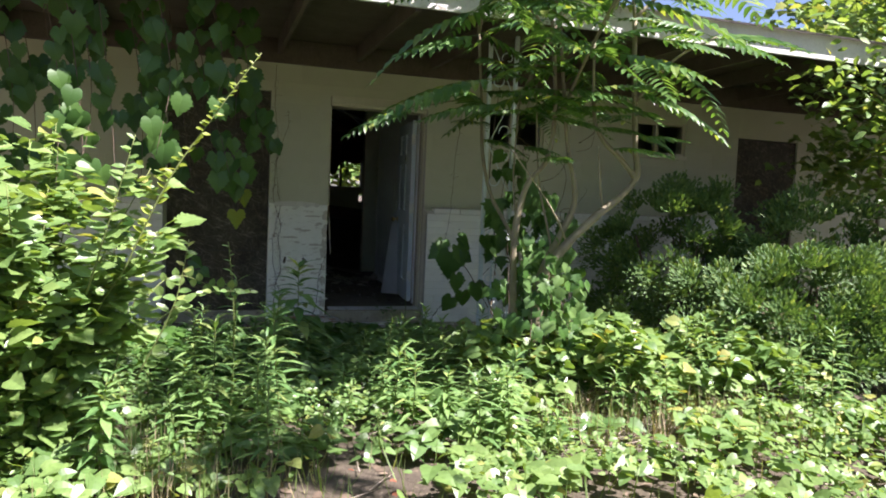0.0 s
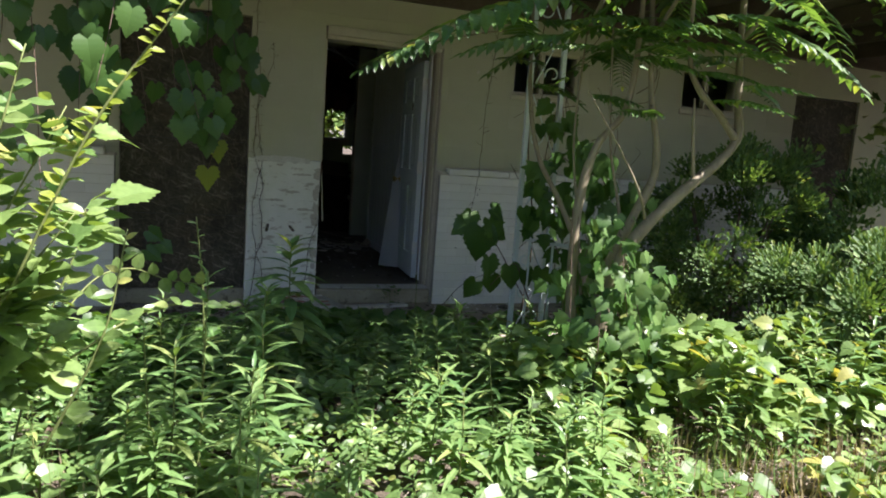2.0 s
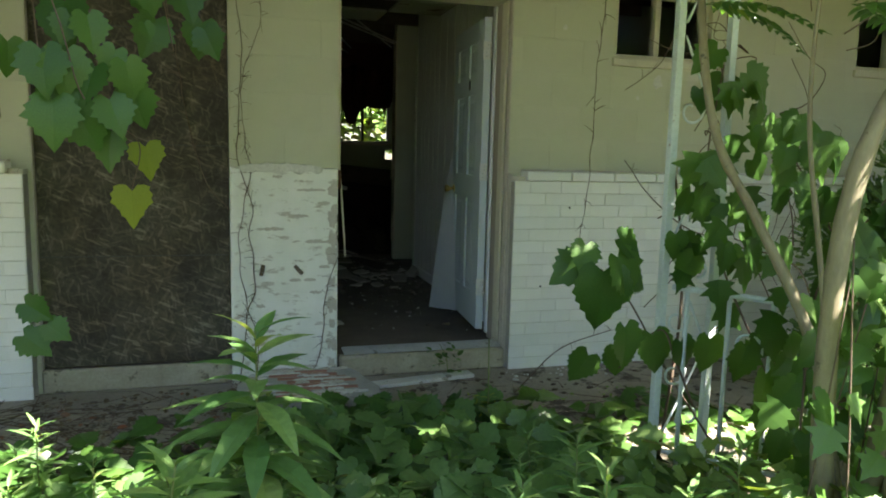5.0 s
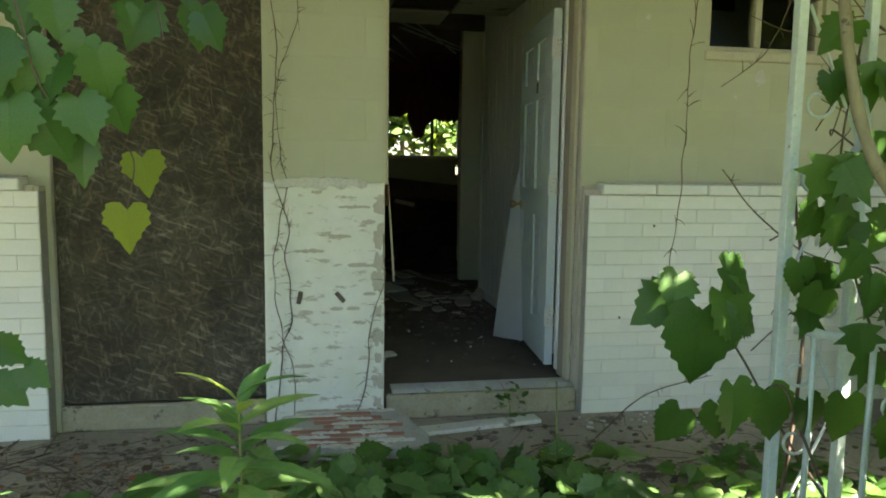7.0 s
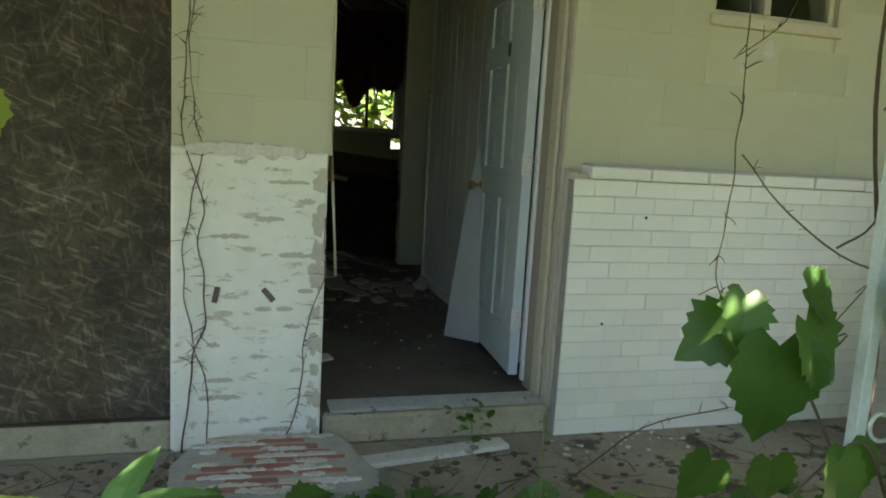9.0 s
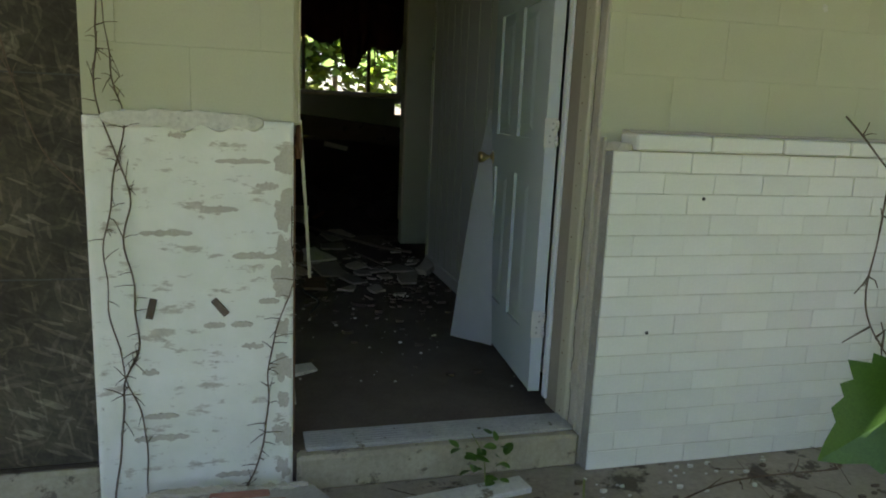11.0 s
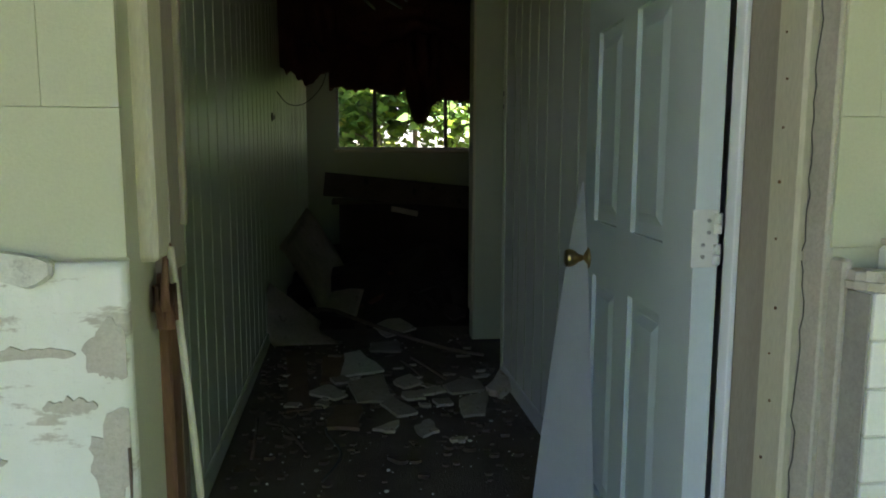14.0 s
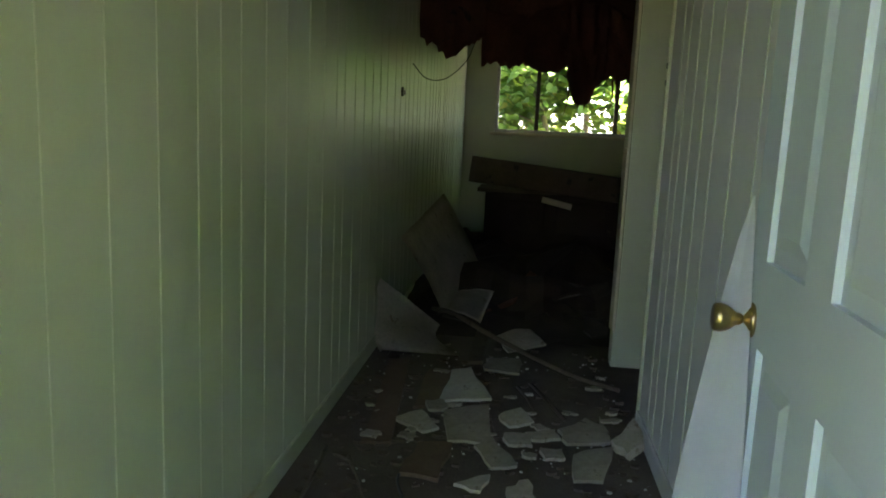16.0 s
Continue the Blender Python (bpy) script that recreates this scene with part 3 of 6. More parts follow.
def build_door_frame():
    f = thing("door_1", "cream wooden door frame, split on the latch side", "door frame", (0, 0, 0), kind="structure")
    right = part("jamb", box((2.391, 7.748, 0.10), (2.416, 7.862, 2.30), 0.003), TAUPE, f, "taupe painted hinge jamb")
    part("brick_mould", box((2.386, 7.666, 0.02), (2.416, 7.750, 2.24), 0.006), TRIM, f)
    part("reveal", box((2.402, 7.612, -0.03), (2.418, 7.667, 2.27), 0.003), MORTAR, f, "grey mortared return of the block wall")
    bm = bmesh.new()
    rng = random.Random(4)
    for k in range(22):
        z = 0.15 + k * 0.095 + rng.uniform(-0.03, 0.03)
        y = 7.715 + rng.uniform(-0.012, 0.012)
        tube([(2.3865, y, z), (2.384, y, z)], rng.uniform(0.0018, 0.0032), None, 6, 0, bm)
    part("nail", bm, RAW_WOOD, f, "row of rusty nail heads")
    crack = [(2.4005, 7.660 + 0.004 * math.sin(k * 0.7) + rng.uniform(-0.006, 0.006), 0.02 + k * 0.025) for k in range(88)]
    part("gap", tube(crack, 0.0013, 0.0009, 4), BLACK, f, "dark crack along the frame")
    part("head", box((1.37, 7.64, 2.24), (2.402, 7.86, 2.335), 0.003), TRIM, f)
    part("head_trim", box((1.365, 7.600, 2.27), (2.418, 7.640, 2.345), 0.004), TRIM, f)
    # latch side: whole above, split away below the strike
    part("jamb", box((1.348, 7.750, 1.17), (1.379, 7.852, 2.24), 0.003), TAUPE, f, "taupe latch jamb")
    part("brick_mould", box((1.348, 7.668, 1.20), (1.380, 7.752, 2.24), 0.006), TRIM, f)
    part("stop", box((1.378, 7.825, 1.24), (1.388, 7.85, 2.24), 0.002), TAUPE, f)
    bm = bmesh.new()
    for k in range(7):
        x = 1.368 + 0.003 * k
        tip = 1.25 - 0.05 * abs(k - 3) - 0.03 * (k % 2)
        tube([(x, 7.70 + 0.013 * (k % 4), 1.12 - 0.03 * (k % 2)), (x, 7.70 + 0.013 * (k % 4), 1.16), (x + 0.002, 7.705 + 0.012 * (k % 4), min(tip, 1.225))], 0.008, 0.004, 5, 0.4, bm)
    part("splinter", bm, RAW_WOOD, f, "splintered bare wood")
    part("split_jamb", box((1.350, 7.752, 0.10), (1.372, 7.81, 1.17), 0.004), RAW_WOOD, f, "bare brown split jamb")
    loose = tube([(1.420, 7.742, 0.68), (1.404, 7.738, 0.93), (1.383, 7.73, 1.215)], 0.0075, 0.0075, 4)
    part("loose_strip", loose, TRIM, f, "loose leaning strip of painted trim")
    part("sheathing", box((1.352, 7.812, 0.10), (1.372, 7.852, 1.17), 0.002), OLD_WOOD, f)
    # threshold over a concrete step
    bm = bmesh.new()
    box((1.40, 7.60, 0.100), (2.394, 7.74, 0.112), 0.003, bm)
    for k in range(7):
        box((1.40, 7.61 + k * 0.018, 0.112), (2.394, 7.617 + k * 0.018, 0.118), 0.001, bm)
    part("threshold", bm, ALU, f, "ridged worn aluminium threshold")
    part("step", box((1.37, 7.565, -0.03), (2.41, 7.80, 0.099), 0.012), STEP, f, "pale chipped concrete step")
    part("mortar_strip", box((2.413, 7.58, -0.03), (2.430, 7.615, 1.2), 0.004), MORTAR, f)
    # weather strip standing off the door
    part("weatherstrip", box((2.377, 7.836, 0.13), (2.389, 7.872, 2.24), 0.002), DOOR_WHITE, f)


build_door_frame()


# ---- boarded openings and small windows ----
def build_boarded(name, x0, x1, z1, label):
    b = thing(name, label, "boarded opening", (0, 0, 0), kind="structure")
    part("board", box((x0 + 0.006, 7.645, 0.105), (x1 - 0.004, 7.663, z1 - 0.01), 0.001), OSB, b, "weathered strand board sheet")
    part("sill_beam", box((x0, 7.60, -0.03), (x1, 7.76, 0.10), 0.01), STEP, b, "pale worn wooden sill")
    part("frame", box((x0 - 0.002, 7.61, 0.10), (x0 + 0.005, 7.76, z1), 0.001), MORTAR, b)
    bm = bmesh.new()
    for z in (0.71, 1.32, 1.93):
        if z < z1:
            box((x0 + 0.008, 7.6435, z), (x1 - 0.006, 7.6455, z + 0.004), 0, bm)
    part("seam", bm, BLACK, b)
    return b


build_boarded("door_2", -0.225, 0.755, 2.34, "opening closed by a weathered brown strand board")
build_boarded("door_3", 6.5, 7.45, 2.25, "far opening closed by a dark weathered board")


def build_small_window(name, x0, x1, z0, z1):
    w = thing(name, "small two-light window high in the block wall", "window", (0, 0, 0), kind="structure")
    for a, b, c, d in ((x0, x1, z0, z0 + 0.03), (x0, x1, z1 - 0.03, z1), (x0, x0 + 0.03, z0 + 0.03, z1 - 0.03), (x1 - 0.03, x1, z0 + 0.03, z1 - 0.03)):
        part("window_frame", box((a, 7.64, c), (b, 7.70, d), 0.003), TRIM, w)
    mid = (x0 + x1) / 2 - 0.04
    part("mullion", box((mid - 0.02, 7.635, z0 + 0.03), (mid + 0.02, 7.70, z1 - 0.03), 0.003), TRIM, w)
    for a, b in ((x0 + 0.03, mid - 0.02), (mid + 0.02, x1 - 0.03)):
        part("pane", box((a, 7.668, z0 + 0.03), (b, 7.672, z1 - 0.03)), GLASS, w)
    part("window_sill", box((x0 - 0.02, 7.585, z0 - 0.05), (x1 + 0.02, 7.66, z0), 0.005), TRIM, w, "cream window sill")


build_small_window("window_1", 3.10, 3.80, 1.94, 2.36)
build_small_window("window_2", 5.0, 5.72, 1.97, 2.36)


def build_back_window():
    w = thing("window_3", "wide back window, frame dark against foliage", "window", (0, 0, 0), kind="structure")
    for a, b, c, d in ((1.53, 3.62, 1.46, 1.50), (1.53, 3.62, 2.37, 2.41), (1.53, 1.57, 1.50, 2.37), (3.58, 3.62, 1.50, 2.37)):
        part("window_frame", box((a, 17.02, c), (b, 17.10, d), 0.003), ALU, w)
    for x in (2.08, 3.11):
        part("mullion", box((x - 0.025, 17.01, 1.50), (x + 0.025, 17.09, 2.37), 0.003), SOFFIT, w)
    part("window_sill", box((1.48, 16.90, 1.42), (3.66, 17.02, 1.46), 0.005), TRIM, w)


build_back_window()


# ---- panelling inside ----
def build_panelling():
    """Grooves of the wall panelling, and skirting."""
    rng = random.Random(8)
    wl, wr = bpy.data.objects["wall_left"], bpy.data.objects["wall_right"]
    y = 7.95
    while y < 16.9:
        part("groove", box((1.1195, y - 0.002, 0.19), (1.1225, y + 0.002, 2.5)), GROOVE, wl)
        y += rng.choice((0.14, 0.20, 0.30, 0.20, 0.26))
    y = 8.02
    while y < 10.4:
        part("groove", box((2.5275, y - 0.002, 0.19), (2.5305, y + 0.002, 2.5)), GROOVE, wr)
        y += rng.choice((0.12, 0.16, 0.22, 0.16))
    tagged(part("baseboard", box((1.12, 7.93, 0.10), (1.135, 16.9, 0.185), 0.004), PANEL), "pale painted skirting board", "skirting", kind="structure")
    tagged(part("baseboard", box((2.515, 7.95, 0.10), (2.53, 10.47, 0.185), 0.004), PANEL_WHITE), "white painted skirting board", "skirting", kind="structure")
    tagged(part("trim", box((2.518, 10.462, 0.10), (2.64, 10.485, 2.5), 0.004), GROOVE), "white corner moulding at the wall's end", "moulding", kind="structure")
    tagged(part("trim", box((2.500, 11.340, 0.30), (2.520, 11.48, 2.6), 0.004), TRIM), "pale corner moulding of the partition", "moulding", kind="structure")


build_panelling()


# ---- things on the porch ----
def build_pier():
    """The narrow pier where the brick facing has fallen away: white paint over mortar beds with grey scars."""
    pier = thing("brick_pier", "white painted pier with scars of fallen brick facing", "pier", (0.755, 7.60, -0.03), kind="structure")
    w = 0.600
    bm = bmesh.new()
    cols, rows = 40, 84
    grid = []
    for j in range(rows + 1):
        z = 1.24 * j / rows
        line = []
        for i in range(cols + 1):
            x = w * i / cols
            beat = math.cos(math.tau * z / COURSE_TALL)
            d = 0.0025 * max(0, beat) ** 4 * (0.4 + noise.noise(Vector((x * 7, z * 3, 1)))) + 0.0022 * noise.noise(Vector((x * 28, z * 40, 5)))
            line.append(bm.verts.new((x, -0.004 - max(-0.002, d), z)))
        grid.append(line)
    for a, b in zip(grid, grid[1:]):
        for k in range(cols):
            bm.faces.new((a[k], a[k + 1], b[k + 1], b[k]))
    border = [e for e in bm.edges if e.is_boundary]
    out = bmesh.ops.extrude_edge_only(bm, edges=border)
    for v in [g for g in out["geom"] if isinstance(g, bmesh.types.BMVert)]:
        v.co.y = 0.014
    for f in bm.faces:
        f.smooth = True
    part("bedding", bm, PIER, pier)
    rng = random.Random(5)
    for k in range(1, 17):
        z = k * COURSE_TALL
        if z > 1.2:
            break
        for q in range(rng.choice((0, 1, 1, 2))):
            long = rng.uniform(0.05, 0.17)
            x = rng.uniform(0.03, w - 0.03 - long)
            n = 20
            up = [(x + long * i / n, z + 0.002 + 0.016 * math.sin(math.pi * i / n) ** 0.35 * (0.55 + 0.6 * noise.noise(Vector((x * 9 + i * 0.45, z * 30, 0))))) for i in range(n + 1)]
            low = [(x + long * i / n, z - 0.013 * math.sin(math.pi * i / n) ** 0.35 * (0.55 + 0.6 * noise.noise(Vector((x * 9 + i * 0.45, z * 30, 5))))) for i in range(n, -1, -1)]
            bm = slab(up + low, 0.005, 0.0078 + 0.0002 * (k % 5) + 0.0011 * q, None, Matrix.Rotation(radians(90), 4, "X"))
            part("mortar_scar", bm, MORTAR, pier)
    for k in range(9):
        z = 0.06 + k * 0.13 + rng.uniform(-0.03, 0.03)
        bm = slab([(min(w - 0.004, a + w - 0.03), b + z) for a, b in blotch(rng, rng.uniform(0.018, 0.04), 34, 1.5)], 0.005, 0.0071 + 0.0003 * (k % 3), None, Matrix.Rotation(radians(90), 4, "X"))
        part("mortar_scar", bm, MORTAR, pier)
    swell = [math.sin(math.pi * (i + 0.5) / 31) ** 0.3 for i in range(31)]
    up = [(0.05 + 0.46 * i / 30, 1.235 + swell[i] * (0.028 + 0.012 * noise.noise(Vector((i * 0.4, 2, 0))))) for i in range(31)]
    low = [(0.05 + 0.46 * i / 30, 1.235 - swell[i] * (0.024 + 0.03 * noise.noise(Vector((i * 0.3, 7, 0))))) for i in range(30, -1, -1)]
    bm = slab(up + low, 0.002, 0.018, None, Matrix.Rotation(radians(90), 4, "X"))
    bmesh.ops.bevel(bm, geom=bm.edges[:], offset=0.004, segments=1, affect="EDGES")
    part("top_bed", bm, MORTAR_PAINT, pier, "cream mortar ledge left by the cap")
    for x, tilt in ((0.17, 12), (0.375, -42)):
        bm = box((-0.011, -0.012, -0.032), (0.011, 0.0, 0.032), 0.002)
        tie = part("wall_tie", bm, OLD_WOOD, pier, "bent grey metal wall tie")
        tie.location, tie.rotation_euler = (x, -0.006, 0.655), (radians(-18), radians(tilt), 0)


COURSE_TALL = 0.0743
build_pier()


def build_fallen_chunk():
    """A piece of the brick facing lying face down on the slab."""
    chunk = thing("fallen_brickwork", "fallen slab of red bricks and grey mortar on the porch", "rubble", (1.14, 7.27, 0.025))
    chunk.scale = (0.95, 0.74, 0.6)
    rng = random.Random(11)
    tilt = Matrix.Rotation(radians(3.5), 4, "X") @ Matrix.Rotation(radians(-3), 4, "Z")
    sides = [(-0.32, 0.20), (-0.38, -0.05), (-0.34, -0.30), (0.05, -0.34), (0.40, -0.33), (0.41, -0.15), (0.28, 0.25), (0.0, 0.28)]
    outline = []
    for k in range(8):
        a, b = Vector(sides[k]), Vector(sides[(k + 1) % 8])
        outline += [tuple(a.lerp(b, q / 7) + Vector((rng.uniform(-0.009, 0.009), rng.uniform(-0.009, 0.009)))) for q in range(7)]
    bm = slab(outline, -0.03, 0.058, None, tilt)
    bmesh.ops.bevel(bm, geom=bm.edges[:], offset=0.003, segments=1, affect="EDGES")
    part("mortar_bed", bm, END_MORTAR, chunk, "pale crusted mortar")
    for row in range(8):
        y = -0.27 + row * 0.068
        x = -0.36 + (0.1 if row % 2 else 0) + 0.05 * abs(row - 3)
        while x + 0.19 < 0.385 - 0.022 * row:
            if rng.random() < 0.95:
                bm = box((x, y - 0.024, 0.05), (x + 0.19, y + 0.022, 0.066), 0.004, None, tilt)
                for v in bm.verts:
                    v.co += Vector((noise.noise(v.co * 30), noise.noise(v.co * 33 + Vector((4, 0, 0))), 0)) * 0.006
                part("brick", bm, RED_BRICK, chunk)
            x += 0.205
    for k in range(40):
        y = -0.30 + 0.068 * rng.randrange(9) + rng.uniform(-0.012, 0.012)
        long = rng.uniform(0.06, 0.2)
        x = rng.uniform(-0.32, 0.36 - long - 0.16 * (y + 0.3))
        n = 18
        swell = [math.sin(math.pi * (i + 0.3) / (n + 0.6)) ** 0.5 for i in range(n + 1)]
        up = [(x + long * i / n, y + swell[i] * (0.016 + 0.022 * noise.noise(Vector((x * 9 + i * 0.5, y * 30, 1))))) for i in range(n + 1)]
        low = [(x + long * i / n, y - 0.002 - swell[i] * (0.014 + 0.02 * noise.noise(Vector((x * 9 + i * 0.5, y * 30, 6))))) for i in range(n, -1, -1)]
        bm = slab(up + low, 0.055, rng.uniform(0.068, 0.076), None, tilt)
        part("mortar_ridge", bm, WHITE_BOARD if k % 3 else MORTAR, chunk)


build_fallen_chunk()


def build_porch_litter():
    plank = tagged(part("plank", box((-0.36, -0.045, 0), (0.36, 0.045, 0.022), 0.003), WHITE_BOARD), "short weathered white plank lying before the step", "plank")
    plank.matrix_basis = pose(1.80, 7.40, -0.028, 0, 0, 9)
    stone = tagged(part("stone", slab([(-0.1, -0.06), (0.0, -0.09), (0.11, -0.03), (0.08, 0.06), (-0.06, 0.07)], 0, 0.06), STEP), "pale broken lump of concrete on the slab", "rubble")
    bmesh_bevel(stone)
    stone.location = (1.62, 6.80, -0.03)
    rng = random.Random(2)
    bm = bmesh.new()
    for k in range(420):
        x, y = rng.uniform(-0.9, 3.6), rng.uniform(6.1, 7.45)
        r = rng.uniform(0.006, 0.022)
        slab(ragged(rng, r, 5), 0, r * 0.5, bm, Matrix.Translation((x, y, -0.03)) @ Matrix.Rotation(rng.uniform(-0.3, 0.3), 4, "X"))
    tagged(part("porch_crumbs", bm, OLD_WOOD), "crumbs of rotten wood and dirt on the slab", "litter", kind="stuff")
    bm = bmesh.new()
    for k in range(48):
        x, y = (rng.uniform(2.3, 3.2), rng.uniform(7.3, 7.5)) if k < 25 else (rng.uniform(-0.6, 2.2), rng.uniform(6.6, 7.5))
        r = rng.uniform(0.005, 0.016)
        slab(ragged(rng, r, 6), 0, r * 0.6, bm, Matrix.Translation((x, y, -0.03)))
    tagged(part("mortar_crumbs", bm, WHITE_BOARD), "pale crumbs of fallen mortar on the slab", "litter", kind="stuff")
    bm = bmesh.new()
    for k in range(620):
        x, y = rng.uniform(-1.0, 3.8) if k < 150 else rng.uniform(-0.9, 0.85), rng.uniform(5.6, 7.4)
        a, long = rng.uniform(0, math.tau), rng.uniform(0.1, 0.5)
        p = Vector((x, y, -0.025))
        tube([p, p + Vector((math.cos(a), math.sin(a), 0)) * long / 2 + Vector((0, 0, rng.uniform(0, 0.02))), p + Vector((math.cos(a + 0.4), math.sin(a + 0.4), 0)) * long], rng.uniform(0.0015, 0.004), 0.001, 4, 0, bm)
    tagged(part("porch_twigs", bm, TWIG), "fine dead twigs and roots on the slab", "twigs", kind="stuff")


def bmesh_bevel(ob, offset=0.01):
    bm = bmesh.new()
    bm.from_mesh(ob.data)
    bmesh.ops.bevel(bm, geom=bm.edges[:], offset=offset, segments=1, affect="EDGES")
    bm.to_mesh(ob.data)
    bm.free()


build_porch_litter()


def spiral(cx, cz, r0, r1, a0, a1, y, n=18):
    """Points of a flat scroll in an upright plane."""
    return [(cx + (r0 + (r1 - r0) * k / n) * math.cos(a0 + (a1 - a0) * k / n), y, cz + (r0 + (r1 - r0) * k / n) * math.sin(a0 + (a1 - a0) * k / n)) for k in range(n + 1)]


def build_trellis():
    """Ornamental iron porch post: two uprights with scrolls between, and a low railing running out from it."""
    t = thing("iron_porch_post", "white painted wrought iron porch post with scrolls", "porch post", (2.47, 5.98, -0.03))
    for x in (0.0, 0.245):
        bm = box((x - 0.016, -0.016, 0.0), (x + 0.016, 0.016, 2.80), 0.002)
        part("upright", bm, IRON, t)
        part("base_plate", box((x - 0.04, -0.04, 0.0), (x + 0.04, 0.04, 0.008), 0.002), IRON, t)
    for k in range(6):
        z = 0.35 + k * 0.43
        flip = -1 if k % 2 else 1
        for s in (1, -1):
            cx = 0.1225
            pts = spiral(cx - 0.045 * flip * s, z + 0.10 * s, 0.02, 0.062, math.pi * 0.4, math.pi * 2.1, 0) if flip * s > 0 else spiral(cx - 0.045 * flip * s, z + 0.10 * s, 0.02, 0.062, math.pi * 1.4, math.pi * 3.1, 0)
            part("scroll", tube(pts, 0.0055, 0.0055, 6, 0, None, 1.0), IRON, t)
        a, b = (0.03, 0.215) if flip > 0 else (0.215, 0.03)
        part("bar", tube(smooth_line([(a, 0, z - 0.19), (0.1225, 0, z), (b, 0, z + 0.19)], 4), 0.0055, None, 6), IRON, t)
    rail = thing("iron_railing", "white painted low iron porch railing with scrolls", "railing", (2.47, 5.96, -0.03))
    way = Vector((0.40, -0.30, -0.03))
    end = Vector((0.02, -0.02, 0.83))
    part("top_rail", tube([end, end + way * 1.25], 0.017, None, 4), IRON, rail)
    part("bottom_rail", tube([end - Vector((0, 0, 0.70)), end - Vector((0, 0, 0.70)) + way * 1.25], 0.012, None, 4), IRON, rail)
    for k in range(1, 5):
        p = end + way * (0.32 * k - 0.2)
        part("baluster", tube([p, p - Vector((0, 0, 0.83))], 0.0095, None, 4), IRON, rail)
        if k % 2 == 0:
            d = way.normalized()
            for zz, s in ((0.16, 1), (0.62, -1)):
                pts = []
                for q in range(17):
                    a = math.tau * q / 14 + (0 if s > 0 else math.pi)
                    r = 0.02 + 0.045 * q / 16
                    pts.append(p + d * (0.075 + r * math.cos(a)) - Vector((0, 0, zz + 0.04 + r * math.sin(a))))
                part("scroll", tube(pts, 0.006, None, 6), IRON, rail)
    return t


build_trellis()


def build_dead_vines():
    """Leafless vine stems clinging to the pier, the board's edge and the wainscot."""
    rng = random.Random(14)

    def creeper(name, label, points, r, hairs, y):
        v = thing(name, label, "vine", points[0], group="dead vine stems on the wall")
        base = Vector(points[0])
        line = [Vector((p.x + 0.012 * noise.noise(Vector((p.z * 9, p.x, 2))), p.y, p.z)) - base for p in smooth_line(points, 8)]
        part("stem", tube(line, r * 0.8, r * 0.5, 5, 0.3), TWIG, v)
        bm = bmesh.new()
        for k in range(hairs):
            p = rng.choice(line)
            a, long = rng.uniform(0, math.tau), rng.uniform(0.015, 0.065)
            q = p + Vector((math.cos(a) * long, -0.006, math.sin(a) * long))
            tube([p, (p + q) / 2 + Vector((0, -0.004, 0.004)), q], 0.0019, 0.0009, 4, 0, bm)
        tagged(part("tendril", bm, TWIG, v), kind="stuff")

    y = 7.588
    creeper("dead_vine", "thin dead vine stem climbing beside the board", [(0.80, y, -0.03), (0.84, y, 0.35), (0.885, y, 0.55), (0.86, y, 0.85), (0.875, y, 1.0), (0.80, y, 1.25), (0.81, y, 1.5), (0.825, y, 1.9), (0.79, y, 2.25), (0.80, y, 2.6)], 0.0042, 70, y)
    creeper("dead_vine", "thin dead vine stem climbing beside the board", [(0.90, y, -0.03), (0.89, y, 0.25), (0.825, y, 0.5), (0.80, y, 0.75), (0.83, y, 1.0), (0.87, y, 1.2), (0.84, y, 1.35), (0.83, y, 1.7), (0.93, y, 2.0), (0.92, y, 2.15)], 0.0032, 60, y)
    creeper("dead_vine", "thin dead vine stem crossing the pier", [(1.18, y, -0.03), (1.25, y, 0.10), (1.28, y, 0.35), (1.29, y, 0.5), (1.35, y, 0.68), (1.345, y, 0.95)], 0.004, 36, y)
    creeper("dead_vine", "faint dead vine stem over the board", [(0.79, 7.60, -0.03), (0.775, 7.63, 0.5), (0.78, 7.635, 0.9), (0.62, 7.635, 1.15), (0.52, 7.635, 1.6), (0.46, 7.635, 2.0), (0.42, 7.635, 2.3)], 0.0035, 20, y)
    creeper("dead_vine", "bare vine stem hanging in front of the wainscot", [(2.44, 6.40, 2.72), (2.36, 6.37, 2.05), (2.31, 6.34, 1.69), (2.28, 6.30, 1.42), (2.26, 6.27, 1.18), (2.22, 6.24, 0.98), (2.18, 6.10, 0.88)], 0.0028, 30, y)
    creeper("dead_vine", "bare vine stem hanging in front of the wainscot", [(3.5, 7.56, 2.70), (3.45, 7.3, 2.4), (3.30, 7.3, 2.0), (3.18, 7.25, 1.85), (2.95, 7.2, 1.70)], 0.005, 16, y)
    creeper("dead_vine", "bare vine stem arching to the porch post", [(3.5, 6.1, -0.03), (3.4, 6.2, 0.75), (3.15, 6.4, 0.90), (3.0, 6.6, 0.97), (2.92, 6.8, 1.10), (2.86, 7.0, 1.30)], 0.006, 20, y)
    creeper("dead_vine", "bare vine stem rising from the slab", [(2.30, 7.1, -0.03), (2.36, 6.95, 0.15), (2.45, 6.8, 0.32), (2.60, 6.6, 0.45)], 0.0045, 16, y)
    tangle = thing("vine_tangle", "tangle of leafless vine twigs round the iron post", "vine", (2.47, 5.98, -0.03))
    part("stem", tube(smooth_line([(0.1, 0.1, 0.0), (0.2, 0.15, 0.8), (0.12, 0.2, 1.6), (0.2, 0.2, 2.6)], 6), 0.008, 0.004, 5, 0.3), TWIG, tangle)
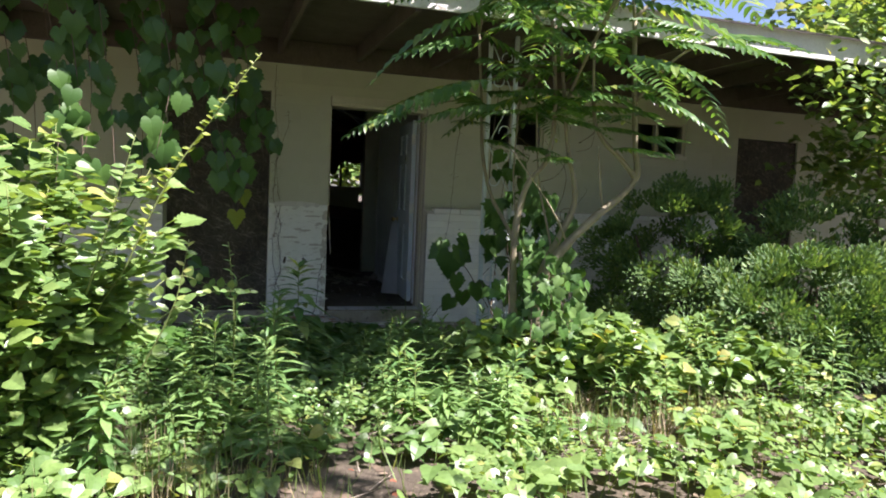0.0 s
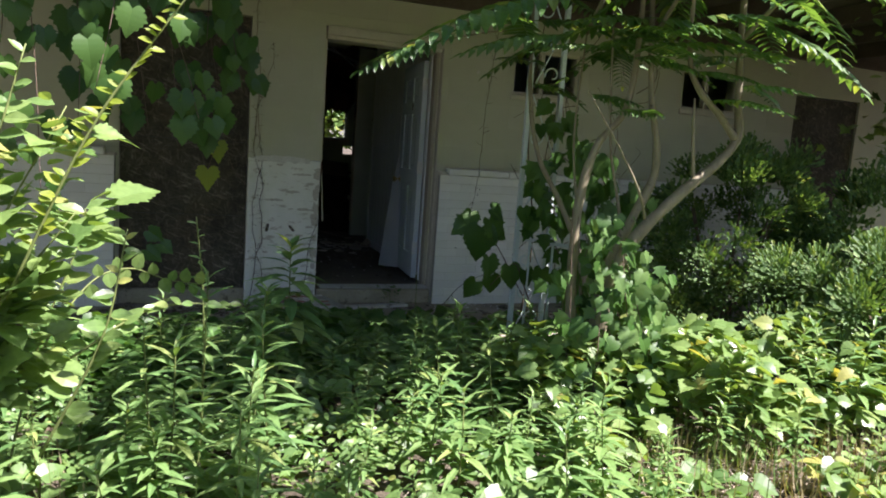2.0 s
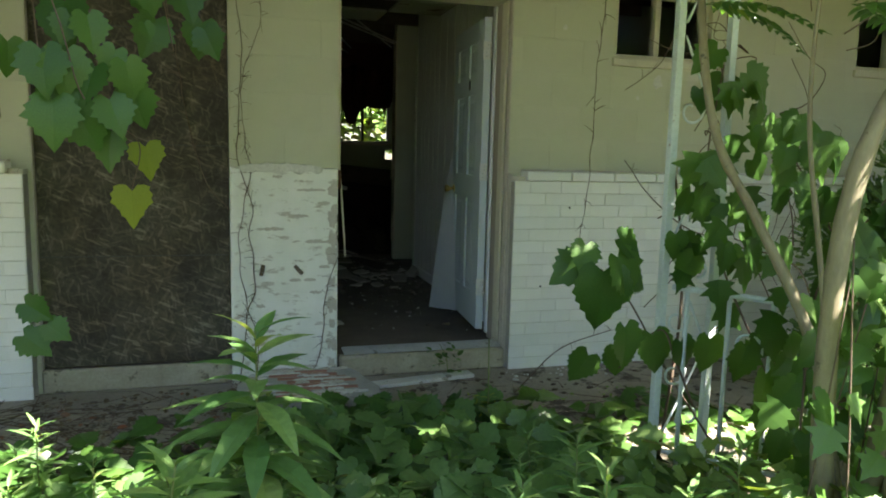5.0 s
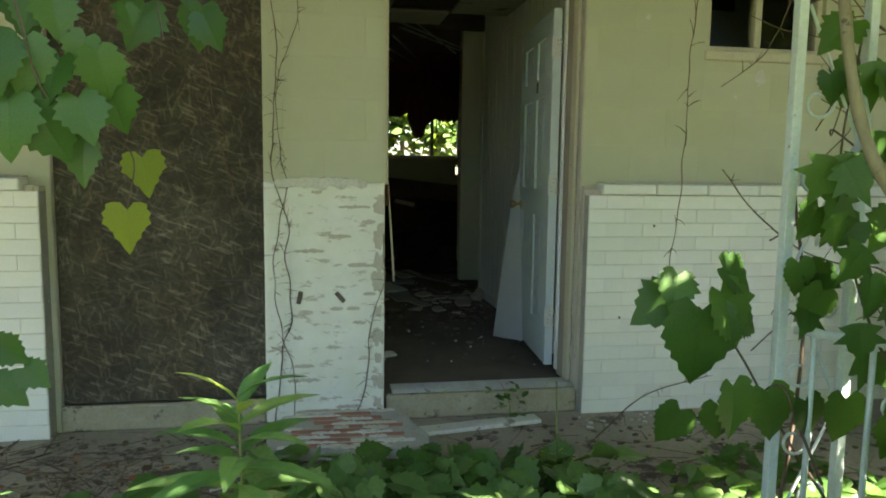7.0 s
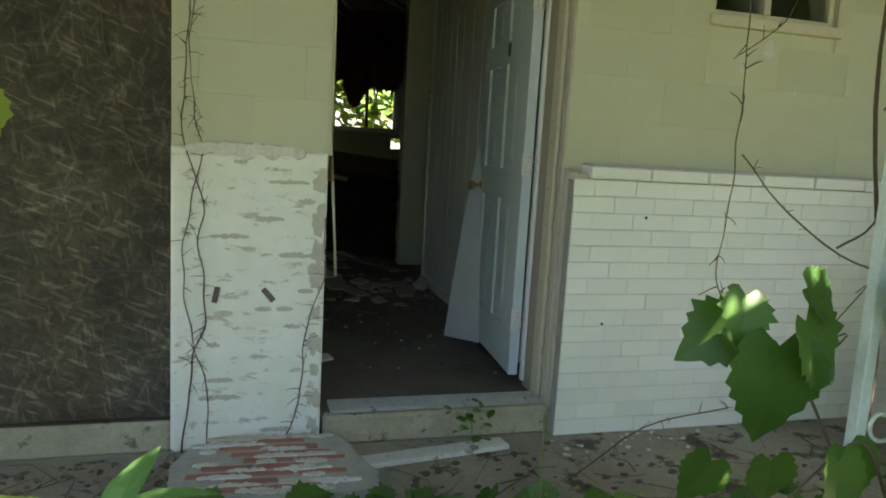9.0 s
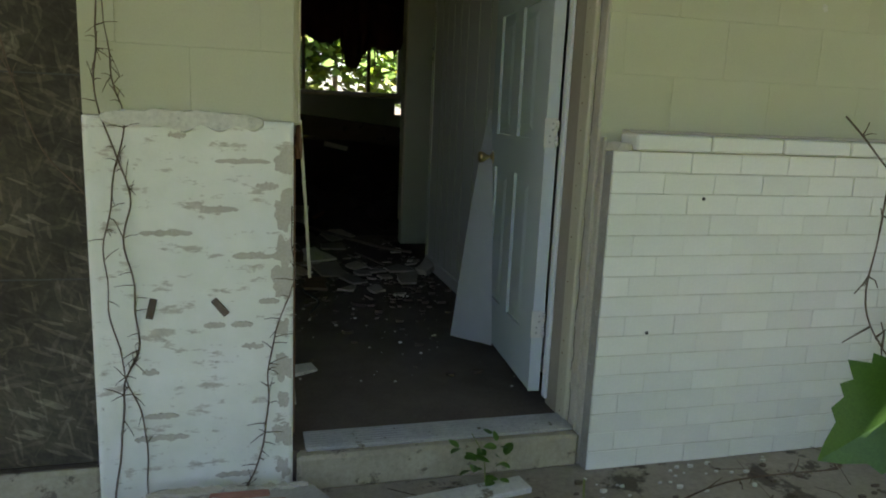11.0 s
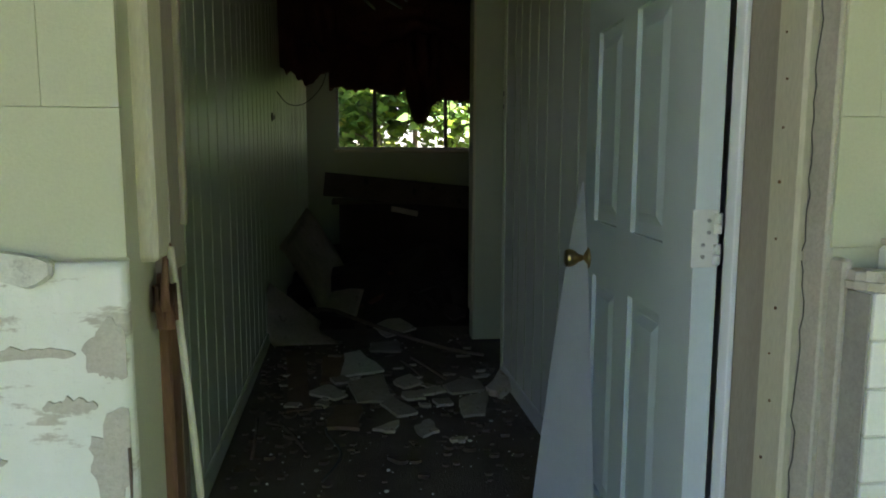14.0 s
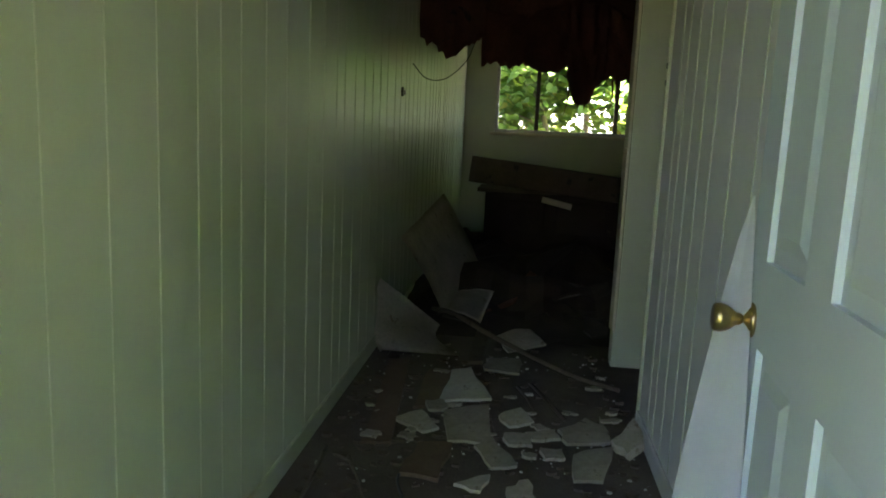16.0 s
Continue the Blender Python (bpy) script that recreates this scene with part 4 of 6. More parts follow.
    for k in range(26):
        x, z = rng.uniform(2.55, 3.6), rng.uniform(0.5, 2.3)
        pts = [(x, rng.uniform(6.05, 6.5), z)]
        for q in range(4):
            px, py, pz = pts[-1]
            pts.append((px + rng.uniform(-0.14, 0.14), py + rng.uniform(-0.05, 0.05), pz + rng.uniform(-0.05, 0.2)))
        line = [Vector(p) - Vector((2.47, 5.98, -0.03)) for p in smooth_line(pts, 4)]
        part("twig", tube(line, rng.uniform(0.002, 0.005), 0.0015, 5), TWIG, tangle)


build_dead_vines()


def build_wall_marks():
    """Flaked paint on the blocks and small holes in the brick."""
    rng = random.Random(77)
    for x, z, r in ((3.42, 1.80, 0.035), (3.28, 1.70, 0.012), (3.6, 1.62, 0.01), (2.75, 2.1, 0.014)):
        ob = tagged(part("paint_flake", slab(blotch(rng, r, 20, 1.2), 0, 0.0015, None, Matrix.Rotation(radians(90), 4, "X")), WHITE_BOARD), "pale patch of flaked paint on the block wall", "paint flake", "paint flakes")
        ob.location = (x, 7.6065, z)
    for x, z in ((2.797, 0.995), (2.62, 0.50)):
        ob = tagged(part("nail_hole", lathe([(0.0, 0.007), (0.004, 0.006)], (0, -1, 0), 8), BLACK), "small dark hole in the painted brick", "hole", "holes in the brick")
        ob.location = (x, 7.5245, z)


build_wall_marks()


# ---- wreckage inside ----
def build_wreckage():
    rng = random.Random(17)

    def sheet(name, label, category, outline, z, thick, mat, tilt=(0, 0), group=""):
        cx = sum(p[0] for p in outline) / len(outline)
        cy = sum(p[1] for p in outline) / len(outline)
        rough = []
        n = len(outline)
        for k in range(n):
            a, b = Vector(outline[k]), Vector(outline[(k + 1) % n])
            rough.append((a.x - cx, a.y - cy))
            for q in (0.33, 0.66):
                p = a.lerp(b, q)
                rough.append((p.x - cx + rng.uniform(-0.012, 0.012), p.y - cy + rng.uniform(-0.012, 0.012)))
        ob = tagged(part(name, slab(rough, 0, thick), mat), label, category, group)
        ob.matrix_basis = pose(cx, cy, z, tilt[0], tilt[1], 0)
        return ob

    G = "broken plaster on the floor"
    sheet("plaster_piece", "pale broken piece of ceiling plaster on debris", "debris", [(1.61, 10.53), (1.63, 10.95), (1.73, 11.0), (1.86, 10.58)], 0.125, 0.014, WHITE_BOARD, (2, -3), G)
    for outline in ([(1.43, 10.3), (1.55, 10.39), (1.65, 10.22), (1.58, 10.18)], [(1.65, 10.38), (1.85, 10.51), (1.88, 10.13), (1.7, 10.09)], [(1.81, 10.08), (1.88, 10.18), (1.99, 9.94), (1.89, 9.9)],
                    [(2.16, 10.3), (2.37, 10.62), (2.38, 10.23), (2.19, 10.14)], [(2.21, 10.04), (2.38, 10.15), (2.31, 9.86), (2.2, 9.84)], [(1.76, 9.73), (1.89, 9.83), (1.86, 9.69)],
                    [(1.84, 11.75), (2.02, 12.01), (2.15, 11.64), (1.92, 11.46)], [(1.8, 11.26), (1.99, 11.31), (1.99, 11.03), (1.8, 11.06)], [(1.55, 10.5), (1.64, 10.56), (1.66, 10.42), (1.58, 10.38)],
                    [(1.9, 10.4), (2.0, 10.5), (2.06, 10.36), (1.95, 10.3)], [(2.02, 10.25), (2.15, 10.3), (2.17, 10.2), (2.05, 10.17)], [(1.93, 10.2), (2.03, 10.22), (2.05, 10.12), (1.95, 10.1)], [(2.08, 10.1), (2.17, 10.12), (2.18, 10.03), (2.1, 10.0)],
                    [(1.95, 9.72), (2.03, 9.8), (2.06, 9.66), (1.98, 9.6)]):
        sheet("plaster_piece", "broken piece of pale plaster on the floor", "debris", outline, 0.102 + rng.uniform(0, 0.018), 0.013, PLASTER, (rng.uniform(-4, 4), rng.uniform(-4, 4)), G)
    for k in range(26):
        x, y = rng.uniform(1.3, 2.45), rng.gauss(10.45, 0.35) if k < 18 else rng.uniform(9.4, 13.5)
        r = rng.uniform(0.02, 0.06)
        sheet("plaster_piece", "small chip of broken plaster on the floor", "debris", [(x + a, y + b) for a, b in ragged(rng, r, 5)], 0.101 + rng.uniform(0, 0.02), rng.uniform(0.008, 0.014), PLASTER, (rng.uniform(-8, 8), rng.uniform(-8, 8)), "plaster chips on the floor")
    sheet("plaster_piece", "grey lump of plaster against the skirting", "debris", [(2.38, 10.19), (2.50, 10.35), (2.51, 10.16), (2.43, 10.08)], 0.125, 0.04, PLASTER, (8, -12), G)
    sheet("fallen_board", "dark fallen sheet lying flat among plaster", "board", [(1.81, 10.97), (2.44, 11.04), (2.35, 10.41), (1.9, 10.19)], 0.102, 0.006, CARPET)
    G2 = "loose boards on the floor"
    sheet("floor_plank", "dark brown plank lying along the wall", "plank", [(1.26, 11.12), (1.37, 11.15), (1.47, 10.04), (1.35, 10.01)], 0.102, 0.02, BROWN_BOARD, (0, 0), G2)
    sheet("floor_plank", "short brown board on the floor", "plank", [(1.58, 10.06), (1.72, 10.09), (1.70, 9.76), (1.55, 9.78)], 0.104, 0.016, BROWN_BOARD, (0, 1), G2)
    sheet("floor_plank", "dark brown board under plaster", "plank", [(1.50, 11.0), (1.66, 11.05), (1.66, 10.5), (1.5, 10.45)], 0.102, 0.014, BROWN_BOARD, (0, 1), G2)
    sheet("floor_plank", "dark brown board leading to the back", "plank", [(1.72, 12.2), (1.80, 12.22), (1.78, 11.2), (1.70, 11.18)], 0.102, 0.02, OLD_WOOD, (0, 1), G2)
    for a, b, r in (((1.22, 9.96), (1.25, 9.5), 0.011), ((1.33, 9.89), (1.47, 9.55), 0.009), ((1.27, 9.9), (1.4, 9.8), 0.007), ((2.05, 10.9), (2.2, 10.45), 0.012), ((1.98, 10.85), (2.06, 10.55), 0.007)):
        p, q = Vector((*a, 0.11)), Vector((*b, 0.11))
        st = part("stick", tube([Vector(), (q - p) / 2 + Vector((0.006, 0, 0.004)), q - p], r, r * 0.8, 4, 0.3), OLD_WOOD)
        st.location = p
        tagged(st, "broken lath stick on the dirty floor", "stick", "lath sticks on the floor")
    pipe = part("bent_pipe", tube(smooth_line([(1.37, 12.2, 0.16), (1.55, 11.85, 0.22), (1.82, 11.45, 0.20), (2.24, 11.05, 0.14), (2.50, 10.89, 0.12)], 5), 0.017, 0.012, 7), OLD_WOOD)
    tagged(pipe, "long bent grey strip of trim across the floor", "trim strip")
    cable = part("cable", tube(smooth_line([(1.55, 9.25, 0.108), (1.62, 9.5, 0.108), (1.55, 9.75, 0.112), (1.60, 9.9, 0.11)], 6), 0.006, None, 6), BLACK)
    tagged(cable, "dark cable lying on the floor", "cable")
    # curled wall boards and the leaning panel
    def curled(name, label, corners, bend, mat):
        bm = bmesh.new()
        a, b, c, d = (Vector(p) for p in corners)
        nor = (b - a).cross(d - a).normalized()
        n = 10
        grid = []
        for j in range(n + 1):
            line = []
            for i in range(n + 1):
                s, t = i / n, j / n
                p = a.lerp(b, s).lerp(d.lerp(c, s), t) + nor * bend * math.sin(math.pi * s) + nor * 0.012 * noise.noise(Vector((s * 4, t * 4, bend)))
                line.append(bm.verts.new(p))
            grid.append(line)
        for r0, r1 in zip(grid, grid[1:]):
            for i in range(n):
                bm.faces.new((r0[i], r0[i + 1], r1[i + 1], r1[i]))
        bmesh.ops.solidify(bm, geom=bm.faces[:], thickness=0.009)
        for f in bm.faces:
            f.smooth = True
        return tagged(part(name, bm, mat), label, "wall board")

    curled("wall_board", "grey wall board leaning against debris", [(1.15, 12.0, 0.68), (1.43, 12.22, 0.12), (1.72, 12.75, 0.22), (1.30, 13.2, 0.90)], 0.03, PLASTER)
    curled("wall_board", "curled grey wall board slumped against the wall", [(1.14, 11.40, 0.52), (1.16, 11.30, 0.11), (1.64, 11.30, 0.11), (1.46, 11.85, 0.14)], -0.09, PLASTER)
    curled("wall_board", "grey wall board fallen across the heap", [(1.45, 12.16, 0.17), (1.72, 11.92, 0.15), (1.79, 12.27, 0.30), (1.5, 12.45, 0.24)], 0.02, PLASTER)
    # the collapsed counter at the back
    c = thing("collapsed_counter", "collapsed dark wooden counter with a tilted top", "counter", (2.2, 14.5, 0.10))
    bm = box((-0.78, -0.02, -0.125), (0.9, 0.02, 0.125), 0.004)
    for v in bm.verts:
        v.co += Vector((0, 0, 0.02 * noise.noise(v.co * 4)))
    top = part("front_board", bm, OLD_WOOD, c, "mottled mouldy front board")
    top.matrix_basis = pose(0.0, -0.1, 0.89, -8, 5.5, 0)
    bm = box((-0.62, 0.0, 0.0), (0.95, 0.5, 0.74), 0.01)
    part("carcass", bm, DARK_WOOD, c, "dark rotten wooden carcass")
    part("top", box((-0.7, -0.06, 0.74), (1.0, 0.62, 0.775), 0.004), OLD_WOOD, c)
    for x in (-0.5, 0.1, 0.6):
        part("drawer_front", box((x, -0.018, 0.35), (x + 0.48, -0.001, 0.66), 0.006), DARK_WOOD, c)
    part("slat", box((-0.2, -0.12, 0.64), (0.1, -0.10, 0.70), 0.003), PLASTER, c).rotation_euler = (0, radians(12), 0)
    for k in range(46):
        x, y = rng.uniform(1.35, 3.3), rng.uniform(11.9, 14.3)
        r = rng.uniform(0.06, 0.22)
        z = 0.103 + 0.16 * rng.random() * (1 if y > 12.4 else 0.3)
        bm = slab(ragged(rng, r, 6), -0.006, 0.012)
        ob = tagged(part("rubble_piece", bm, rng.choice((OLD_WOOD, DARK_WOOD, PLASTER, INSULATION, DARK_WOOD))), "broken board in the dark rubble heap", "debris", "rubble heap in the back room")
        ob.matrix_basis = pose(x, y, 0.10 + 0.5 * r, rng.uniform(-30, 30), rng.uniform(-30, 30), rng.uniform(0, 360))
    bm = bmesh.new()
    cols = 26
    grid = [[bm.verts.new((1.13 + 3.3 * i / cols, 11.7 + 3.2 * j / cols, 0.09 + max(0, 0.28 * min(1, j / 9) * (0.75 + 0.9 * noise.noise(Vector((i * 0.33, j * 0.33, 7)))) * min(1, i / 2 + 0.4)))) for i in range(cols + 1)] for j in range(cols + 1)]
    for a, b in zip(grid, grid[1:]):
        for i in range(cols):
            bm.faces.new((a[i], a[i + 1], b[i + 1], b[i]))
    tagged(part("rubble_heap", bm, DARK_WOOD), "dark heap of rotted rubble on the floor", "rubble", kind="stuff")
    # crumbs
    bm = bmesh.new()
    for k in range(380):
        x, y = rng.uniform(1.16, 2.5), 8.0 + 3.4 * rng.random() ** 0.6
        r = rng.choice((0.002, 0.003, 0.003, 0.005, 0.008)) * rng.uniform(0.8, 1.4)
        slab(ragged(rng, r, 5), 0, r * 0.7, bm, Matrix.Translation((x, y, 0.10)))
    tagged(part("floor_crumbs", bm, WHITE_BOARD), "white crumbs of plaster on the carpet", "crumbs", kind="stuff")
    bm = bmesh.new()
    for k in range(420):
        x, y = rng.uniform(1.16, 2.5), rng.gauss(10.3, 0.7)
        r = rng.uniform(0.008, 0.03)
        slab(ragged(rng, r, 5), 0, r * 0.5, bm, Matrix.Translation((x, max(8.2, y), 0.10)) @ Matrix.Rotation(rng.uniform(-0.3, 0.3), 4, "X"))
    tagged(part("floor_dirt", bm, OLD_WOOD), "brown scraps and dirt on the carpet", "scraps", kind="stuff")
    rag = tagged(part("white_scrap", slab([(-0.09, -0.03), (0.08, -0.04), (0.1, 0.03), (-0.05, 0.05)], 0, 0.02), WHITE_BOARD), "crumpled white scrap beside the jamb", "scrap")
    rag.matrix_basis = pose(1.42, 8.35, 0.10, 8, 4, 35)
    piece = tagged(part("broken_panel", box((-0.035, -0.006, 0), (0.035, 0.006, 0.26), 0.002), PLASTER), "grey offcut leaning on the skirting by the jamb", "debris")
    piece.matrix_basis = pose(1.36, 8.0, 0.10, -14, 0, 20)
    outlet = thing("wall_switch", "small broken dark switch on the panelling", "switch", (1.122, 12.03, 1.64))
    part("plate", slab(ragged(rng, 0.035, 9, 1.0), 0, 0.008, None, Matrix.Rotation(radians(90), 4, "Y")), BLACK, outlet)
    part("toggle", box((0.006, -0.008, -0.015), (0.025, 0.008, 0.015), 0.003), STEEL, outlet)
    wire = tagged(part("wire", tube(smooth_line([(1.13, 12.4, 1.86), (1.2, 12.6, 1.78), (1.32, 12.8, 1.80), (1.45, 13.0, 1.95), (1.5, 13.1, 2.1)], 6), 0.004, None, 5), BLACK), "thin dark wire hanging from the ceiling", "wire")
    for z in (1.63, 1.70):
        ob = tagged(part("screw_hole", box((-0.004, -0.006, -0.012), (0.0, 0.006, 0.012), 0.001), BLACK), "dark latch mark on the white moulding", "hardware", "latch marks")
        ob.location = (2.5178, 10.474, z)


build_wreckage()


def build_insulation():
    """Paper-faced insulation torn down from the ceiling, hanging in ragged sheets."""
    def hang(name, x0, x1, y0, y1, top, lows, mat, sway):
        bm = bmesh.new()
        n, rows = 28, 14
        grid = []
        for j in range(rows + 1):
            line = []
            for i in range(n + 1):
                s, t = i / n, j / rows
                f = s * (len(lows) - 1)
                k = min(int(f), len(lows) - 2)
                low = lows[k] + (lows[k + 1] - lows[k]) * (f - k) + 0.05 * noise.noise(Vector((s * 23, x0, y0)))
                p = Vector((x0 + (x1 - x0) * s, y0 + (y1 - y0) * s, top + (low - top) * t))
                p.y += sway * t * t * math.sin(s * 7 + x0) + 0.06 * noise.noise(Vector((s * 6, t * 4, x0)))
                line.append(bm.verts.new(p))
            grid.append(line)
        for a, b in zip(grid, grid[1:]):
            for i in range(n):
                bm.faces.new((a[i], a[i + 1], b[i + 1], b[i]))
        bmesh.ops.solidify(bm, geom=bm.faces[:], thickness=0.03)
        for f in bm.faces:
            f.smooth = True
        sheets.append(part(name, bm, mat))
        return tagged(sheets[-1], "torn brown paper-faced insulation hanging from the roof", "insulation", "hanging insulation")

    sheets = []
    hang("insulation_sheet", 1.14, 1.60, 12.5, 12.9, 2.70, [2.08, 2.03, 1.96, 1.92, 2.02, 2.08, 2.14], INSULATION, 0.1)
    hang("insulation_sheet", 1.5, 2.32, 13.9, 14.1, 2.72, [2.02, 2.05, 2.0, 2.04, 1.98, 2.0, 2.06], INSULATION, 0.12)
    hang("insulation_sheet", 2.28, 2.62, 14.0, 13.9, 2.72, [1.98, 1.72, 1.68, 1.70, 1.88, 1.93], INSULATION, 0.06)
    hang("insulation_sheet", 2.6, 3.3, 13.9, 14.3, 2.72, [1.94, 1.93, 1.92, 1.95, 2.2, 2.3], INSULATION, 0.06)
    hang("insulation_sheet", 1.5, 3.5, 12.9, 13.3, 2.74, [2.35, 2.3, 2.42, 2.28, 2.38, 2.33], INSULATION, 0.2)
    rng = random.Random(3)
    for x, y, z0, z1 in ((2.30, 14.05, 1.95, 1.62), (2.70, 14.1, 1.95, 1.62), (2.74, 14.15, 1.95, 1.7), (2.95, 14.2, 2.0, 1.66)):
        ob = part("torn_strip", tube(smooth_line([(0, 0, 0), (0.01, 0, (z1 - z0) * 0.5), (-0.02, 0, z1 - z0)], 4), 0.012, 0.004, 4, 0.3), INSULATION)
        ob.location = (x, y, z0)
        ob.parent = sheets[2 if x < 2.5 else 3]
    for k in range(6):
        a = Vector((rng.uniform(1.3, 2.2), 7.92 + 0.48 * rng.randrange(6, 9), 2.685))
        b = a + Vector((rng.uniform(0.3, 0.9), rng.uniform(-0.2, 0.5), -rng.uniform(0.1, 0.35)))
        ob = part("ceiling_runner", tube([Vector(), b - a], 0.010, None, 4), ALU)
        ob.location = a
        tagged(ob, "fallen metal ceiling grid runner hanging down", "ceiling grid", "fallen grid runners")


build_insulation()


# ---- plants before the house ----
def along(points, f):
    k = min(int(f * (len(points) - 1)), len(points) - 2)
    return points[k].lerp(points[k + 1], f * (len(points) - 1) - k)


def weed_prototype(seed, tall, leaf_long, bushy, leaf=LANCE, rise=0.25):
    """An upright weed with narrow leaves all round its stem and a tuft at the tip."""
    rng = random.Random(seed)
    w = thing("weed", "upright green weed with narrow leaves", "weed", (0, 0, 0), "weeds before the door")
    lean = Vector((rng.uniform(-0.12, 0.12), rng.uniform(-0.12, 0.12), 1)) * tall
    stem = smooth_line([(0, 0, -0.02), lean * 0.5 + Vector((rng.uniform(-0.02, 0.02), 0, 0)), lean], 5)
    part("stem", tube(stem, 0.0055, 0.002, 5), STEM, w)
    places = []
    n = int(tall * bushy)
    for k in range(n):
        f = 0.12 + 0.88 * k / n
        a = k * 2.4 + rng.uniform(-0.3, 0.3)
        size = leaf_long * (1.0 - 0.55 * f ** 3) * (0.5 + 0.5 * min(1, f * 3)) * rng.uniform(0.8, 1.15)
        up = rise + 1.1 * max(0, f - 0.75) * 4 + rng.uniform(-0.2, 0.25)
        out = Vector((math.cos(a), math.sin(a), up))
        places.append((along(stem, f), out, (-math.cos(a) * 0.4, -math.sin(a) * 0.4, 1), size))
    part("foliage", leaves(leaf, places), WEED, w)
    return w


PROTOTYPES = [weed_prototype(100 + k, h, l, b) for k, (h, l, b) in enumerate(((0.42, 0.16, 75), (0.55, 0.18, 66), (0.62, 0.17, 70), (0.72, 0.19, 60), (0.50, 0.20, 60), (0.66, 0.16, 78), (0.36, 0.16, 80), (0.85, 0.15, 55)))]
PROTOTYPES += [weed_prototype(120, 0.70, 0.25, 80, BROAD, 0.15), weed_prototype(121, 0.55, 0.17, 95, BROAD)]


BARE = [(2.55, 3.75, 0.42), (-0.35, 3.95, 0.35), (0.95, 3.3, 0.3), (1.1, 2.75, 0.22), (2.0, 2.7, 0.3), (0.1, 3.05, 0.25), (0.72, 3.0, 0.32), (0.5, 3.55, 0.28), (1.1, 3.65, 0.32)]


def bare_spot(x, y):
    return any((x - a) ** 2 + (y - b) ** 2 < (r * (1 + 0.4 * noise.noise(Vector((x * 5, y * 5, 1))))) ** 2 for a, b, r in BARE)


def plant_weeds():
    rng = random.Random(41)
    spots = [(0.80, 5.64, 8, 1.2), (0.61, 4.27, 3, 1.05), (0.55, 5.10, 9, 1.3), (0.66, 5.50, 9, 0.95), (0.48, 5.4, 9, 0.9), (0.92, 5.5, 9, 0.8), (0.70, 5.25, 9, 0.9), (0.45, 5.15, 0, 0.9), (0.32, 4.55, 7, 1.05), (0.2, 4.1, 3, 1.0), (0.42, 3.9, 2, 0.9), (0.62, 3.75, 5, 0.9), (0.5, 3.5, 1, 0.9), (1.2, 4.4, 2, 0.9), (1.05, 4.75, 1, 0.95), (1.35, 4.9, 5, 0.85),
             (1.5, 4.6, 2, 1.0), (1.65, 4.9, 3, 0.9), (1.75, 4.55, 5, 0.95), (1.55, 5.2, 1, 0.9), (1.8, 5.3, 2, 0.9), (0.95, 4.2, 4, 0.8), (0.75, 4.5, 6, 1.0), (1.1, 3.9, 6, 0.9)]
    while len(spots) < 84:
        x, y = rng.uniform(-0.55, 2.15), rng.uniform(3.5, 6.0)
        if bare_spot(x, y):
            continue
        if all((x - a) ** 2 + (y - b) ** 2 > 0.028 for a, b, *_ in spots):
            kind = rng.choice((0, 1, 2, 3, 4, 5, 6, 9, 9))
            spots.append((x, y, kind, rng.uniform(0.6, 1.05) if y < 5.3 else rng.uniform(0.35, 0.6)))
    for k in range(16):
        spots.append((rng.uniform(2.6, 4.4), rng.uniform(3.6, 4.4), rng.randrange(6), rng.uniform(0.6, 1.0)))
    for k in range(14):
        spots.append((rng.uniform(-0.7, 0.6), rng.uniform(5.3, 6.2), rng.randrange(6), rng.uniform(0.5, 0.8)))
    for k in range(10):
        spots.append((rng.uniform(-1.6, -0.2), rng.uniform(4.6, 5.8), rng.randrange(6), rng.uniform(0.7, 1.1)))
    first = {}
    line = [Vector(p) for p in ((0.5, 2.9), (0.85, 3.6), (0.95, 4.1), (1.0, 4.7), (1.27, 5.5), (1.6, 6.1))]
    for x, y, kind, size in spots:
        # trodden down along the way to the door
        gap = min((Vector((x, y)) - a.lerp(b, q / 4)).length for a, b in zip(line, line[1:]) for q in range(5))
        if gap < 0.26:
            size = min(size, 0.58)
        m = pose(x, y, ground_height(x, y), rng.uniform(-5, 5), rng.uniform(-5, 5), rng.uniform(0, 360)) @ Matrix.Scale(size, 4)
        if kind in first:
            copy_thing(PROTOTYPES[kind], m @ Matrix.Scale(1 / first[kind], 4))
        else:
            first[kind] = size
            PROTOTYPES[kind].matrix_basis = m


plant_weeds()


def carpet(name, label, template, mat, count, region, heights, sizes, seed, avoid=None, lean=0.5):
    """A cover of many single leaves over the ground."""
    rng = random.Random(seed)
    x0, x1, y0, y1 = region
    places = []
    while len(places) < count:
        x, y = rng.uniform(x0, x1), rng.uniform(y0, y1)
        clump = 0.5 + 0.5 * noise.noise(Vector((x * 1.6, y * 1.6, seed)))
        if rng.random() > 0.25 + clump * 1.1 or (avoid and avoid(x, y)):
            continue
        # a wide cover thins out towards its uneven outer edge
        if x1 - x0 > 7 and min(x - x0, x1 - x, y - y0) < 1.3 * rng.random() + 0.8 * noise.noise(Vector((x * 0.9, y * 0.9, 5))):
            continue
        z = ground_height(x, y) + heights[0] + (heights[1] - heights[0]) * clump * rng.uniform(0.35, 1.0)
        places.append(((x, y, z), towards(rng, -0.15, 1.0), facing(rng, lean), rng.uniform(*sizes)))
    return tagged(part(name, leaves(template, places), mat), label, "ground cover", kind="stuff")


